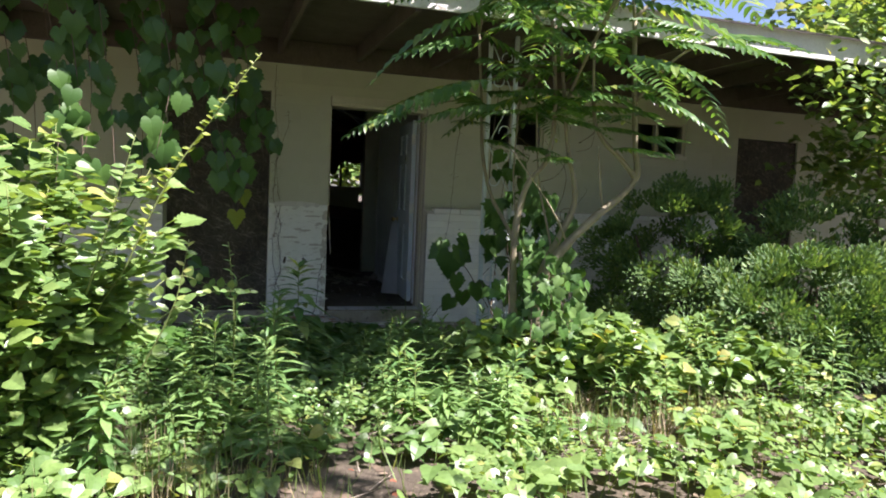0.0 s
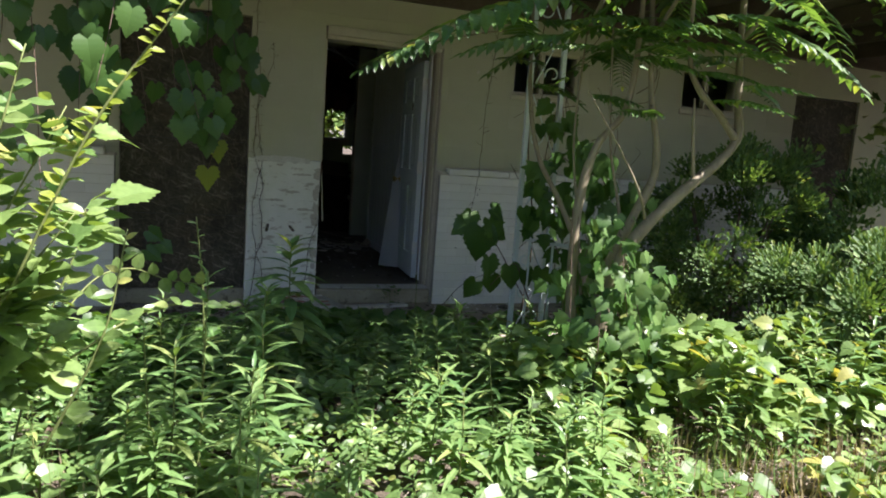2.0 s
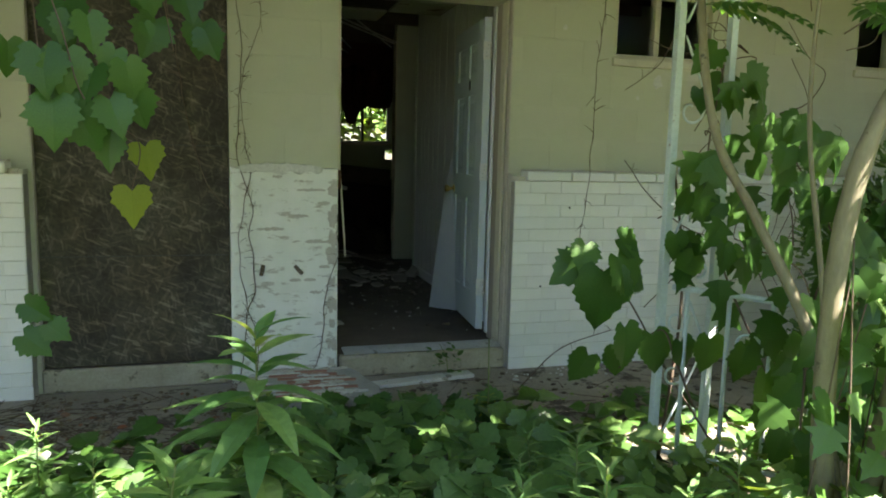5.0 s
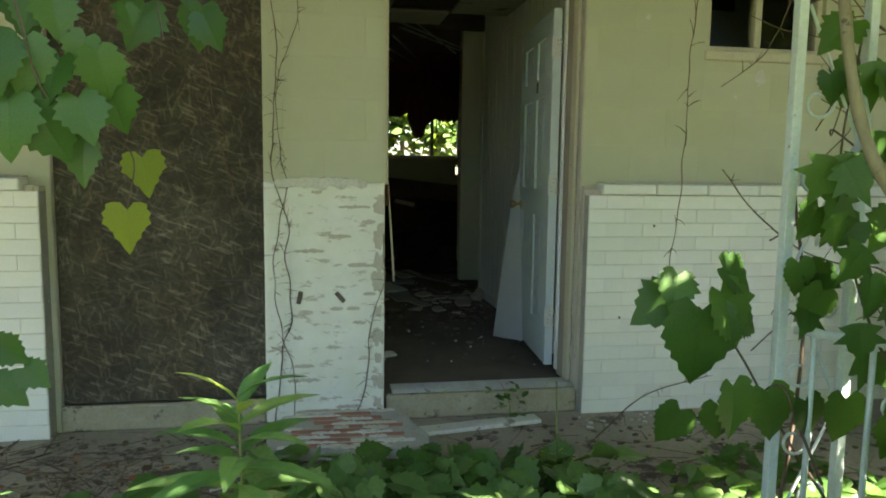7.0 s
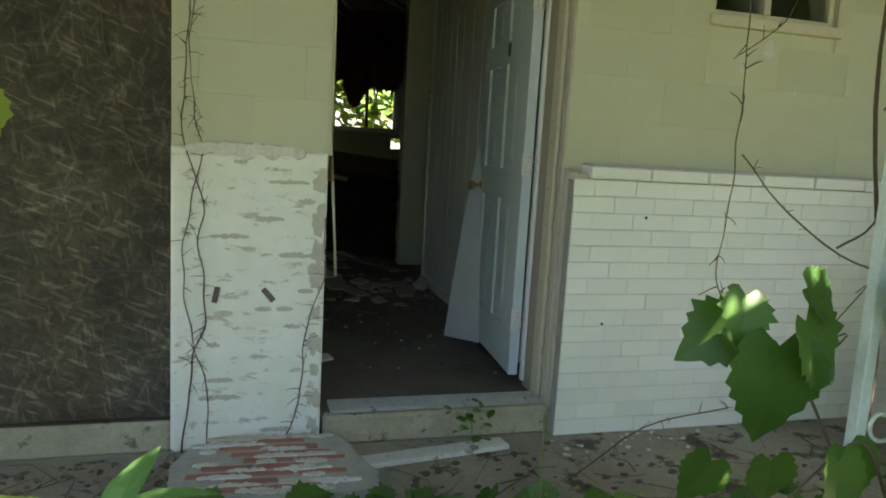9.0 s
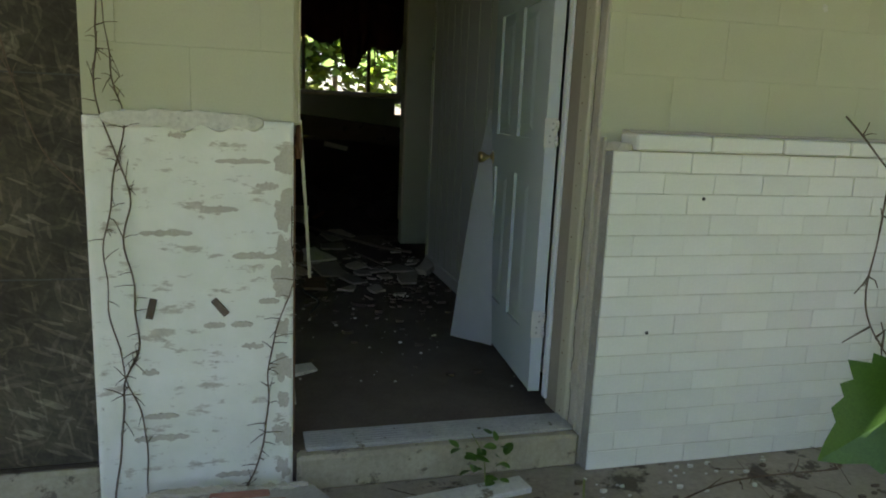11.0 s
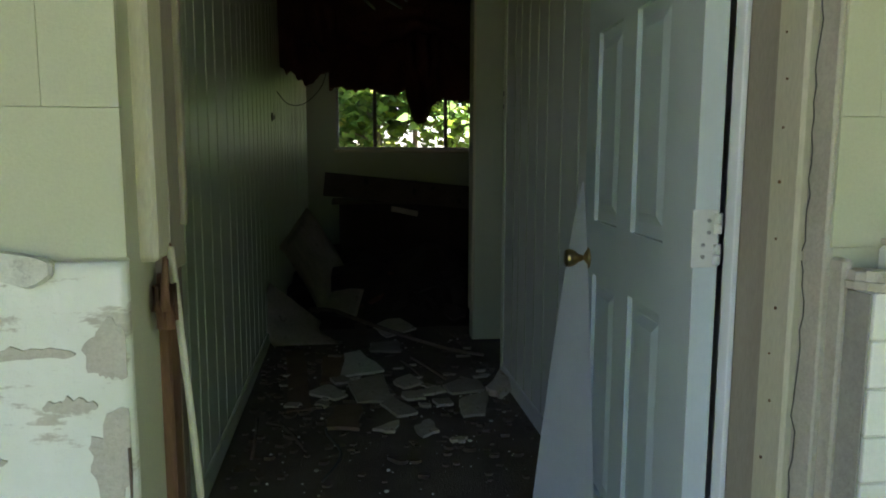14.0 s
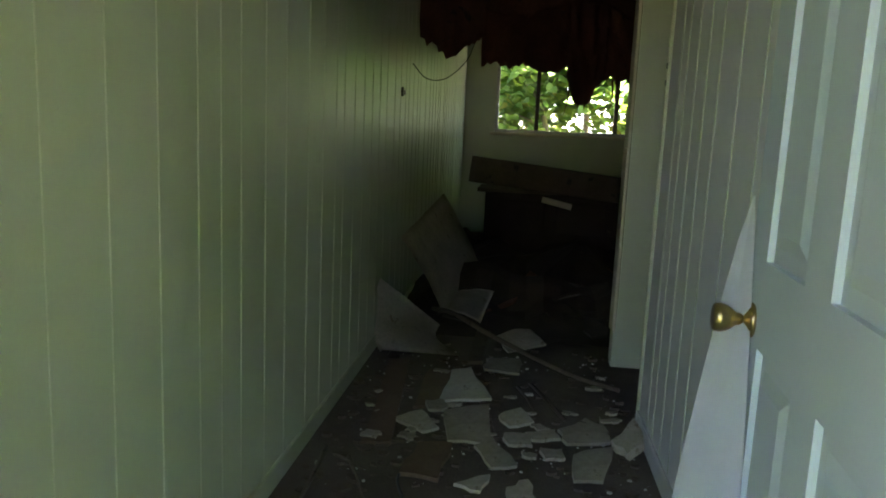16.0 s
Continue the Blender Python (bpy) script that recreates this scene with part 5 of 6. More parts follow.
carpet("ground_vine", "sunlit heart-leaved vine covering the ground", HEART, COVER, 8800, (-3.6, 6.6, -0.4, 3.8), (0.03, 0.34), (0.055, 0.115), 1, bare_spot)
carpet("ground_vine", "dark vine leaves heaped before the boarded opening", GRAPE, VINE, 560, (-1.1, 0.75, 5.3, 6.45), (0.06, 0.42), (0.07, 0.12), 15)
# lit leaf colour here brightens the ground under the weeds
carpet("ground_vine", "low heart-leaved vine under the weeds", HEART, LIT_VINE, 2300, (-1.0, 2.6, 3.6, 6.5), (0.02, 0.26), (0.06, 0.11), 2)
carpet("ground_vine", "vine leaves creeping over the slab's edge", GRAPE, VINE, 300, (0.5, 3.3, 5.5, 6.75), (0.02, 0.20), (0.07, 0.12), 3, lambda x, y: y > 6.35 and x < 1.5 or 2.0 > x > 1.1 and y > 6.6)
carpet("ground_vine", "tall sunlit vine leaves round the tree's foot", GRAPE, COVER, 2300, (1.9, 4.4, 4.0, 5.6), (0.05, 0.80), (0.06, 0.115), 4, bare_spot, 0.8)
carpet("ground_vine", "vine leaves standing before the door step", GRAPE, LIT_VINE, 260, (0.75, 2.3, 5.7, 6.65), (0.10, 0.32), (0.10, 0.17), 14, None, 0.9)
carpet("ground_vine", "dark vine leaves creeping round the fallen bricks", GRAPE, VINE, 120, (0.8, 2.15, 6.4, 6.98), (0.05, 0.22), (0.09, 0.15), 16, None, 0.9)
carpet("small_weeds", "fine small-leaved weeds low on the slab", OVAL, SHRUB, 420, (2.0, 3.2, 6.4, 7.1), (0.01, 0.09), (0.02, 0.035), 6)
carpet("small_weeds", "fine bright small-leaved undergrowth", OVAL, SHRUB, 5200, (-1.6, 4.4, 2.3, 4.7), (0.03, 0.34), (0.025, 0.05), 7, bare_spot, 0.9)
carpet("small_weeds", "fine dark small-leaved undergrowth", OVAL, WEED, 2600, (-1.2, 2.4, 4.3, 6.1), (0.02, 0.32), (0.025, 0.05), 8, None, 0.9)
carpet("dead_leaves", "brown dead leaves lying on the soil", OVAL, DEAD_LEAF, 2200, (-2.0, 4.5, 1.5, 7.2), (0.0, 0.025), (0.03, 0.07), 9)


def build_grass(name, label, mat, count, spots, tall, seed):
    rng = random.Random(seed)
    places = []
    for k in range(count):
        cx, cy, r = rng.choice(spots)
        x, y = rng.gauss(cx, r), rng.gauss(cy, r * 0.8)
        a = rng.uniform(0, math.tau)
        places.append(((x, y, ground_height(x, y) - 0.01), (math.cos(a) * 0.45, math.sin(a) * 0.45, rng.uniform(0.35, 1.1)), (math.cos(a), math.sin(a), 0.6), rng.uniform(*tall)))
    tagged(part(name, leaves(BLADE, places), mat), label, "grass", kind="stuff")


carpet("slab_litter", "brown dead leaves lying on the porch slab", OVAL, DEAD_LEAF, 700, (-1.1, 1.0, 6.1, 7.5), (0.042, 0.055), (0.025, 0.06), 19)


build_grass("dry_grass", "pale dry grass tufts among the weeds", STRAW, 1300, [(2.5, 4.2, 0.32), (2.9, 3.9, 0.35), (-0.35, 4.0, 0.3), (0.0, 3.5, 0.25), (3.4, 3.8, 0.3)], (0.12, 0.32), 51)
build_grass("green_grass", "thin green grass tufts among the weeds", GRASS, 1300, [(2.4, 4.25, 0.35), (3.0, 4.0, 0.4), (-0.4, 3.9, 0.35), (0.2, 3.3, 0.4), (1.8, 3.4, 0.5), (3.6, 3.6, 0.4)], (0.12, 0.34), 52)


def build_ground_sticks():
    rng = random.Random(61)
    bm = bmesh.new()
    for k in range(260):
        x, y = (rng.gauss(2.55, 0.35), rng.gauss(3.8, 0.3)) if k < 150 else (rng.uniform(-1, 3.5), rng.uniform(2.2, 5.5))
        z = ground_height(x, y) + rng.uniform(0.005, 0.05)
        a, long = rng.uniform(0, math.tau), rng.uniform(0.1, 0.55)
        p = Vector((x, y, z))
        d = Vector((math.cos(a), math.sin(a), rng.uniform(-0.08, 0.12)))
        tube([p, p + d * long * 0.5 + Vector((0, 0, rng.uniform(-0.01, 0.02))), p + d * long], rng.uniform(0.002, 0.006), 0.0015, 4, 0, bm)
    tagged(part("ground_sticks", bm, surface("bleached_stick", (0.26, 0.21, 0.15), (0.42, 0.36, 0.28), 12, 60, 0.95, 0.5)), "bleached dead stalks and sticks on the ground", "sticks", kind="stuff")


build_ground_sticks()


def leafy_cloud(rng, count, centre, radii, lumps, shell=0.55):
    """Points through a lumpy crown, denser towards its skin."""
    out = []
    while len(out) < count:
        v = Vector((rng.gauss(0, 1), rng.gauss(0, 1), rng.gauss(0, 1))).normalized()
        r = (shell + (1 - shell) * rng.random() ** 0.6) * (1 + lumps * noise.noise(v * 2.6 + Vector(centre)))
        p = Vector((centre[0] + v.x * radii[0] * r, centre[1] + v.y * radii[1] * r, centre[2] + v.z * radii[2] * r))
        if p.z > 0.02:
            out.append((p, v))
    return out


def build_left_shrub():
    rng = random.Random(71)
    s = thing("leafy_shrub", "tall sunlit bright green leafy shrub", "shrub", (-0.62, 3.9, -0.05))
    base = Vector((-0.62, 3.9, -0.05))
    tips = []
    for k in range(26):
        a, reach = rng.uniform(0, math.tau), rng.uniform(0.15, 0.62)
        top = Vector((math.cos(a) * reach, math.sin(a) * reach * 0.9, rng.uniform(0.8, 1.72) - 0.25 * max(0, math.cos(a))))
        line = smooth_line([(math.cos(a) * 0.08, math.sin(a) * 0.08, 0), top * 0.5 + Vector((0, 0, 0.15)), top], 5)
        part("stem", tube(line, 0.008, 0.002, 5), STEM, s)
        tips.append(line)
    for mat, template, count, sizes in ((SHRUB, OVAL, 1900, (0.05, 0.085)), (COVER, HEART, 1700, (0.055, 0.12)), (COVER, GRAPE, 500, (0.08, 0.14))):
        places = []
        for k in range(count):
            line = rng.choice(tips)
            f = rng.random() ** 0.75
            p = along(line, f)
            d = towards(rng, 0.15)
            p = p + Vector(d).normalized() * rng.uniform(0.0, 0.16)
            places.append((p, d, facing(rng, 0.8), rng.uniform(*sizes)))
        part("foliage", leaves(template, places), mat, s)
    for pts, n, size in (([(0.42, -0.25, 0.95), (0.62, -0.3, 1.40), (0.82, -0.32, 1.72), (1.02, -0.32, 2.02)], 46, 0.048), ([(0.55, -0.1, 0.72), (0.78, -0.05, 0.86), (1.05, 0.0, 0.86)], 13, 0.07), ([(0.5, -0.3, 0.5), (0.66, -0.35, 0.85), (0.72, -0.35, 1.15)], 18, 0.08),
                         ([(0.3, -0.35, 0.9), (0.42, -0.45, 1.3), (0.5, -0.45, 1.6)], 26, 0.08)):
        line = smooth_line(pts, 6)
        part("shoot", tube(line, 0.005, 0.002, 5), STEM, s)
        places = []
        for k in range(n):
            p = along(line, 0.1 + 0.9 * k / n)
            side = rng.choice((-1, 1))
            places.append((p, (side * 0.8, rng.uniform(-0.8, 0.3), 0.45 + rng.uniform(-0.5, 0.4)), (-side * 0.3 + rng.uniform(-0.5, 0.5), -0.7, 0.7), size * (1.15 - 0.6 * k / n) * rng.uniform(0.7, 1.2)))
        part("foliage", leaves(OVAL, places), YELLOW_LEAF if n > 30 else SHRUB, s, "yellow-green young leaves")


build_left_shrub()


def build_thin_weeds():
    """A tall thin weed, and an arching shoot with round pale leaves beside it."""
    rng = random.Random(78)
    w = thing("tall_weed", "tall thin weed with a few small leaves", "weed", (0.345, 4.747, -0.08))
    line = smooth_line([(0, 0, 0), (0.0, 0.0, 0.4), (-0.01, 0.005, 0.75), (-0.045, 0.01, 1.087)], 6)
    part("stem", tube(line, 0.006, 0.003, 5), STEM, w)
    places = []
    for k in range(26):
        f = 0.2 + 0.8 * k / 26
        a = k * 2.4
        places.append((along(line, f), (math.cos(a), math.sin(a) * 0.6, 0.5), (-math.cos(a) * 0.4, -0.6, 0.8), (0.10 if k % 3 else 0.055) * (1.15 - 0.75 * f)))
    part("foliage", leaves(BROAD, places), WEED, w)
    s = thing("arching_shoot", "arching shoot with rows of pale round leaves", "shrub", (-0.35, 4.15, -0.07))
    line = smooth_line([(0.0, 0.0, 0.0), (0.10, 0.10, 0.55), (0.25, 0.25, 0.83), (0.39, 0.365, 0.888), (0.54, 0.48, 0.82), (0.675, 0.575, 0.783)], 6)
    part("stem", tube(line, 0.005, 0.002, 5), STEM, s)
    places = []
    for k in range(14):
        f = 0.42 + 0.57 * k / 13
        side = 1 if k % 2 else -1
        places.append((along(line, f), (rng.uniform(-0.3, 0.45), -0.15, side * 0.9), (rng.uniform(-0.5, 0.6), -1, rng.uniform(0.1, 0.8)), 0.062 * rng.uniform(0.75, 1.2)))
    part("foliage", leaves(fan([(0.30, 0.12), (0.42, 0.40), (0.30, 0.72)], 0.15, 0.1), places), SHRUB, s)
    line = smooth_line([(0.08, 0.08, 0.5), (0.15, 0.1, 0.75), (0.24, 0.1, 1.0), (0.27, 0.1, 1.15)], 5)
    part("stem", tube(line, 0.005, 0.002, 5), STEM, s)
    part("foliage", leaves(OVAL, [(along(line, 0.3 + 0.7 * k / 17), ((1 if k % 2 else -1) * 0.9, -0.1, 0.35), (0.1, -0.8, 0.8), 0.095) for k in range(18)]), SHRUB, s)


build_thin_weeds()


def build_yew(at, radii, high, count, seed):
    rng = random.Random(seed)
    s = thing("evergreen_shrub", "dense dark green evergreen shrub with lighter tips", "shrub", (at[0], at[1], -0.05), "evergreen shrubs")
    for k in range(7):
        a = rng.uniform(0, math.tau)
        part("branch", tube(smooth_line([(0, 0, 0), (math.cos(a) * radii[0] * 0.35, math.sin(a) * radii[1] * 0.35, high * 0.4), (math.cos(a) * radii[0] * 0.6, math.sin(a) * radii[1] * 0.6, high * 0.75)], 4), 0.02, 0.006, 5), TWIG, s)
    places = []
    clumps = leafy_cloud(rng, 110, (0, 0, high * 0.5), (radii[0], radii[1], high * 0.54), 0.5, 0.72)
    for k in range(count):
        c, v = rng.choice(clumps)
        d = Vector((rng.gauss(0, 1), rng.gauss(0, 1), rng.gauss(0, 1))).normalized()
        d = (d + v * 0.9 + Vector((0, 0, 0.35))).normalized()
        p = c + d * rng.uniform(0.02, 0.22)
        if p.z > 0.02:
            places.append((p, d + Vector((0, 0, 0.2)), (rng.uniform(-0.6, 0.6) + d.x, d.y - 0.5, 0.8), rng.uniform(0.032, 0.058)))
    part("foliage", leaves(SPRAY, places), YEW, s)


build_yew((5.0, 4.75), (1.05, 0.65), 0.98, 24000, 81)
build_yew((4.75, 6.40), (0.74, 0.50), 1.46, 21000, 82)
build_yew((5.95, 5.9), (0.85, 0.55), 1.42, 14000, 83)
build_yew((6.4, 4.3), (0.9, 0.7), 1.05, 10000, 84)


def frond_mesh(seed, pairs, long, droop):
    """One large pinnate leaf: a midrib with paired pointed leaflets."""
    rng = random.Random(seed)
    line = [Vector((0, long * k / 12, -droop * (k / 12) ** 2)) for k in range(13)]
    bm = tube(line, 0.0035, 0.0012, 4)
    bm.verts.ensure_lookup_table()
    verts = [tuple(v.co) for v in bm.verts]
    faces = [tuple(v.index for v in f.verts) for f in bm.faces]
    bm.verts.index_update()
    faces = [tuple(v.index for v in f.verts) for f in bm.faces]
    bm.free()
    places = []
    for k in range(pairs):
        f = 0.14 + 0.84 * k / (pairs - 1)
        size = 0.145 * (0.75 + 0.5 * math.sin(math.pi * f)) * (1 - 0.35 * f) * rng.uniform(0.9, 1.1)
        for s in (1, -1):
            places.append((along(line, f), (s * 1.0, 0.35 + 0.4 * f, -0.28 + rng.uniform(-0.12, 0.1)), (s * 0.25, 0, 1), size))
    places.append((line[-1], (0, 1, -0.3), (0, 0, 1), 0.08))
    lv, lf = leaves(LEAFLET, places)
    base = len(verts)
    verts += [tuple(v) for v in lv]
    faces += [tuple(i + base for i in f) for f in lf]
    mesh = bpy.data.meshes.new("frond")
    mesh.from_pydata(verts, [], faces)
    mesh.materials.append(AILANTHUS)
    return mesh


FRONDS = [frond_mesh(90, 11, 0.62, 0.14), frond_mesh(91, 13, 0.78, 0.22), frond_mesh(92, 9, 0.5, 0.10), frond_mesh(93, 12, 0.7, 0.30)]


def build_tree():
    """The slender many-stemmed tree beside the porch post, with long pinnate leaves."""
    rng = random.Random(95)
    base = Vector((2.46, 4.92, -0.06))
    t = thing("young_tree", "slender many-stemmed young tree with long pinnate leaves", "tree", base)
    stems = [([(2.46, 4.90, -0.06), (2.50, 4.84, 0.6), (2.58, 4.80, 0.92), (2.86, 4.78, 1.22), (3.10, 4.77, 1.42), (3.21, 4.77, 1.57), (3.19, 4.78, 1.78), (3.16, 4.78, 2.1), (3.10, 4.75, 2.7)], 0.040, 0.016),
             ([(3.20, 4.77, 1.55), (3.08, 4.79, 1.68), (2.92, 4.80, 1.82), (2.84, 4.80, 2.0), (2.78, 4.75, 2.5)], 0.024, 0.010),
             ([(2.47, 4.95, -0.06), (2.52, 4.93, 0.7), (2.66, 4.92, 1.05), (2.77, 4.91, 1.30), (2.76, 4.90, 1.5), (2.70, 4.90, 1.72), (2.64, 4.88, 2.05), (2.50, 4.80, 2.85)], 0.034, 0.012),
             ([(2.42, 4.98, -0.06), (2.36, 5.0, 0.6), (2.34, 4.98, 1.1), (2.40, 4.95, 1.45), (2.55, 4.92, 1.68), (2.56, 4.88, 2.1), (2.35, 4.6, 2.7)], 0.034, 0.012),
             ([(2.60, 5.05, 0.2), (2.62, 5.35, 0.75), (2.50, 5.5, 1.12), (2.36, 5.55, 1.38), (2.27, 5.55, 1.72), (2.24, 5.55, 2.15), (2.1, 5.3, 2.6)], 0.021, 0.010),
             ([(2.5, 5.0, 0.1), (2.45, 5.15, 1.0), (2.40, 5.2, 1.5), (2.42, 5.2, 2.1)], 0.010, 0.005),
             ([(2.6, 4.95, 0.1), (2.66, 5.0, 0.9), (2.52, 5.0, 1.5), (2.46, 5.0, 2.2)], 0.012, 0.005),
             ([(2.72, 4.85, 1.0), (2.55, 4.7, 1.2), (2.34, 4.6, 1.42), (2.05, 4.5, 1.7)], 0.010, 0.004),
             ([(2.95, 4.78, 1.28), (2.90, 4.76, 1.5), (2.86, 4.74, 1.75)], 0.012, 0.006),
             ([(2.24, 5.55, 2.15), (1.95, 5.62, 2.10), (1.68, 5.6, 2.02)], 0.007, 0.004),
             ([(3.16, 4.78, 2.1), (3.35, 4.6, 2.4), (3.55, 4.4, 2.55)], 0.014, 0.006),
             ([(2.50, 4.80, 2.4), (2.15, 4.5, 2.6), (1.75, 4.3, 2.6)], 0.013, 0.006),
             ([(2.64, 4.88, 2.05), (2.6, 4.4, 2.45), (2.55, 4.0, 2.7)], 0.013, 0.006)]
    lines = []
    for k, (pts, r0, r1) in enumerate(stems):
        line = [p - base for p in smooth_line(pts, 6)]
        lines.append(line)
        part("trunk" if r0 > 0.03 else "limb", tube(line, r0, r1, 8, 0.25), BARK, t)
    heads = [(2, 1.0, 9), (0, 1.0, 7), (1, 1.0, 8), (3, 1.0, 9), (4, 1.0, 8), (10, 1.0, 6), (11, 1.0, 11), (12, 1.0, 7), (7, 0.95, 5), (5, 1.0, 4), (6, 1.0, 4)]
    count = 0
    for k, f, n in heads:
        p0 = along(lines[k], f)
        for q in range(n):
            a = q * 2.4 + rng.uniform(-0.4, 0.4)
            p = along(lines[k], max(0.6, 1 - 0.03 * q))
            d = Vector((math.cos(a), math.sin(a) - 0.2, rng.uniform(-0.25, 0.5)))
            end = base + p + d.normalized() * 0.75
            if end.z < 2.0 or end.y > 5.9:
                continue
            share("frond", rng.choice(FRONDS), frame_of(p, d, (d.x * -0.2, d.y * -0.2 - 0.15, 1), rng.uniform(0.8, 1.1)), t)
            count += 1
    # unseen upper limbs and fronds over the path, added to shade the ground below
    for pts in ([(2.50, 4.80, 2.8), (2.35, 4.2, 3.2), (2.3, 3.5, 3.5)], [(2.35, 4.6, 2.6), (1.95, 3.9, 3.3), (1.65, 3.1, 3.5)], [(2.78, 4.75, 2.5), (2.9, 4.2, 3.1), (2.95, 3.3, 3.6)], [(3.10, 4.75, 2.7), (2.9, 4.6, 3.3), (2.6, 4.3, 3.8)], [(2.1, 5.3, 2.6), (2.0, 4.9, 3.2), (2.0, 4.3, 3.6)], [(2.42, 5.2, 2.1), (2.7, 5.2, 2.7), (3.0, 5.0, 3.1)], [(3.10, 4.75, 2.7), (3.5, 4.7, 3.1), (3.9, 4.8, 3.3)],
                [(2.1, 5.3, 2.6), (1.9, 4.3, 3.3), (1.5, 3.0, 3.5)], [(2.35, 4.6, 2.6), (1.9, 3.7, 3.4), (1.4, 2.5, 3.6)], [(2.50, 4.80, 2.8), (1.8, 4.2, 3.3), (1.3, 3.6, 3.5)], [(2.35, 4.6, 2.6), (2.25, 3.2, 3.5), (2.2, 1.7, 3.8)]):
        line = [p - base for p in smooth_line(pts, 6)]
        part("limb", tube(line, 0.014, 0.006, 6, 0.2), BARK, t)
        for q in range(12 if pts[2][1] < 2 else 7 if pts[2][0] < 1.7 else 6):
            a = q * 2.4 + rng.uniform(-0.4, 0.4)
            d = Vector((math.cos(a), math.sin(a), rng.uniform(-0.1, 0.5)))
            near = 0.8 if pts[2][1] < 2 else 0.4
            share("frond", rng.choice(FRONDS), frame_of(along(line, near + (1 - near) * rng.random()), d, (0, 0, 1), rng.uniform(0.9, 1.2)), t)
    # short leafy sprays among the stems
    for at, d in (((2.26, 5.55, 1.82), (0.5, -0.3, 0.05)), ((2.25, 5.55, 1.95), (-0.4, -0.6, 0.1)), ((2.42, 5.1, 1.75), (0.6, -0.3, 0.0)), ((2.56, 4.90, 1.95), (0.5, -0.5, 0.05)), ((2.74, 4.90, 1.66), (-0.5, -0.5, 0.1)), ((2.66, 4.88, 1.95), (0.7, -0.4, 0.0)),
                  ((2.88, 4.80, 1.90), (0.6, -0.5, 0.05)), ((3.0, 4.79, 1.75), (0.5, -0.6, 0.1)), ((3.17, 4.78, 2.0), (-0.5, -0.5, 0.1)), ((3.19, 4.78, 1.85), (0.7, -0.3, 0.1)), ((2.46, 5.0, 2.0), (-0.6, -0.4, 0.1))):
        for turn in (-0.5, 0.4):
            way = Matrix.Rotation(turn + rng.uniform(-0.3, 0.3), 3, "Z") @ Vector(d)
            share("frond", rng.choice(FRONDS), frame_of(Vector(at) - base, way, (0, -0.3, 1), rng.uniform(0.42, 0.62)), t)
    # long low fronds that reach out over the path
    for at, d in (((1.68, 5.6, 2.02), (-0.72, -0.2, -0.16)), ((1.95, 4.45, 2.12), (-1, -0.1, -0.12)), ((1.75, 4.35, 2.35), (-1, -0.05, -0.15)), ((1.75, 4.3, 2.50), (-0.9, 0.3, -0.2)), ((2.15, 4.9, 2.02), (-1, 0.1, -0.04)),
                  ((2.9, 4.4, 2.12), (1, -0.2, -0.15)), ((3.0, 4.3, 2.45), (1, -0.25, 0.05)), ((3.2, 4.5, 2.35), (1, 0.2, -0.1)), ((2.6, 4.2, 2.3), (0.5, -0.8, -0.1)), ((2.2, 4.2, 2.4), (-0.5, -0.8, -0.1))):
        share("frond", FRONDS[count % 4], frame_of(Vector(at) - base, d, (0, -0.25, 1), rng.uniform(0.9, 1.15)), t)
        count += 1


build_tree()


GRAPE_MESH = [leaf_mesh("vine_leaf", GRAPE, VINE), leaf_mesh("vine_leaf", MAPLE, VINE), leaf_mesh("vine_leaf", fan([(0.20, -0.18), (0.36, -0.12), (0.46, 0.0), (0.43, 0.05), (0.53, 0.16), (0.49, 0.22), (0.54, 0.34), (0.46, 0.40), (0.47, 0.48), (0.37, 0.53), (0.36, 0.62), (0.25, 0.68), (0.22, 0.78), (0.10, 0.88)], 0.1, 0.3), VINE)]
# the same vine leaves with sunlight painted into their colour
LIT_MESH = [leaf_mesh("vine_leaf", GRAPE, LIT_VINE), leaf_mesh("vine_leaf", MAPLE, LIT_VINE), leaf_mesh("vine_leaf", HEART, LIT_VINE)]
YELLOW_MESH = leaf_mesh("vine_leaf", fan([(0.14, -0.16), (0.30, -0.17), (0.44, -0.12), (0.43, -0.02), (0.52, 0.08), (0.47, 0.18), (0.52, 0.30), (0.40, 0.38), (0.36, 0.46), (0.30, 0.50), (0.28, 0.62), (0.18, 0.70), (0.10, 0.86)], 0.14, 0.12), YELLOW_LEAF)


def hanging(rng):
    """A hanging leaf: tip down, face outwards and to the light."""
    return (rng.uniform(-0.5, 0.5), rng.uniform(-0.35, 0.15), -1), (rng.uniform(-0.5, 0.5), -0.9, rng.uniform(0.1, 0.9))


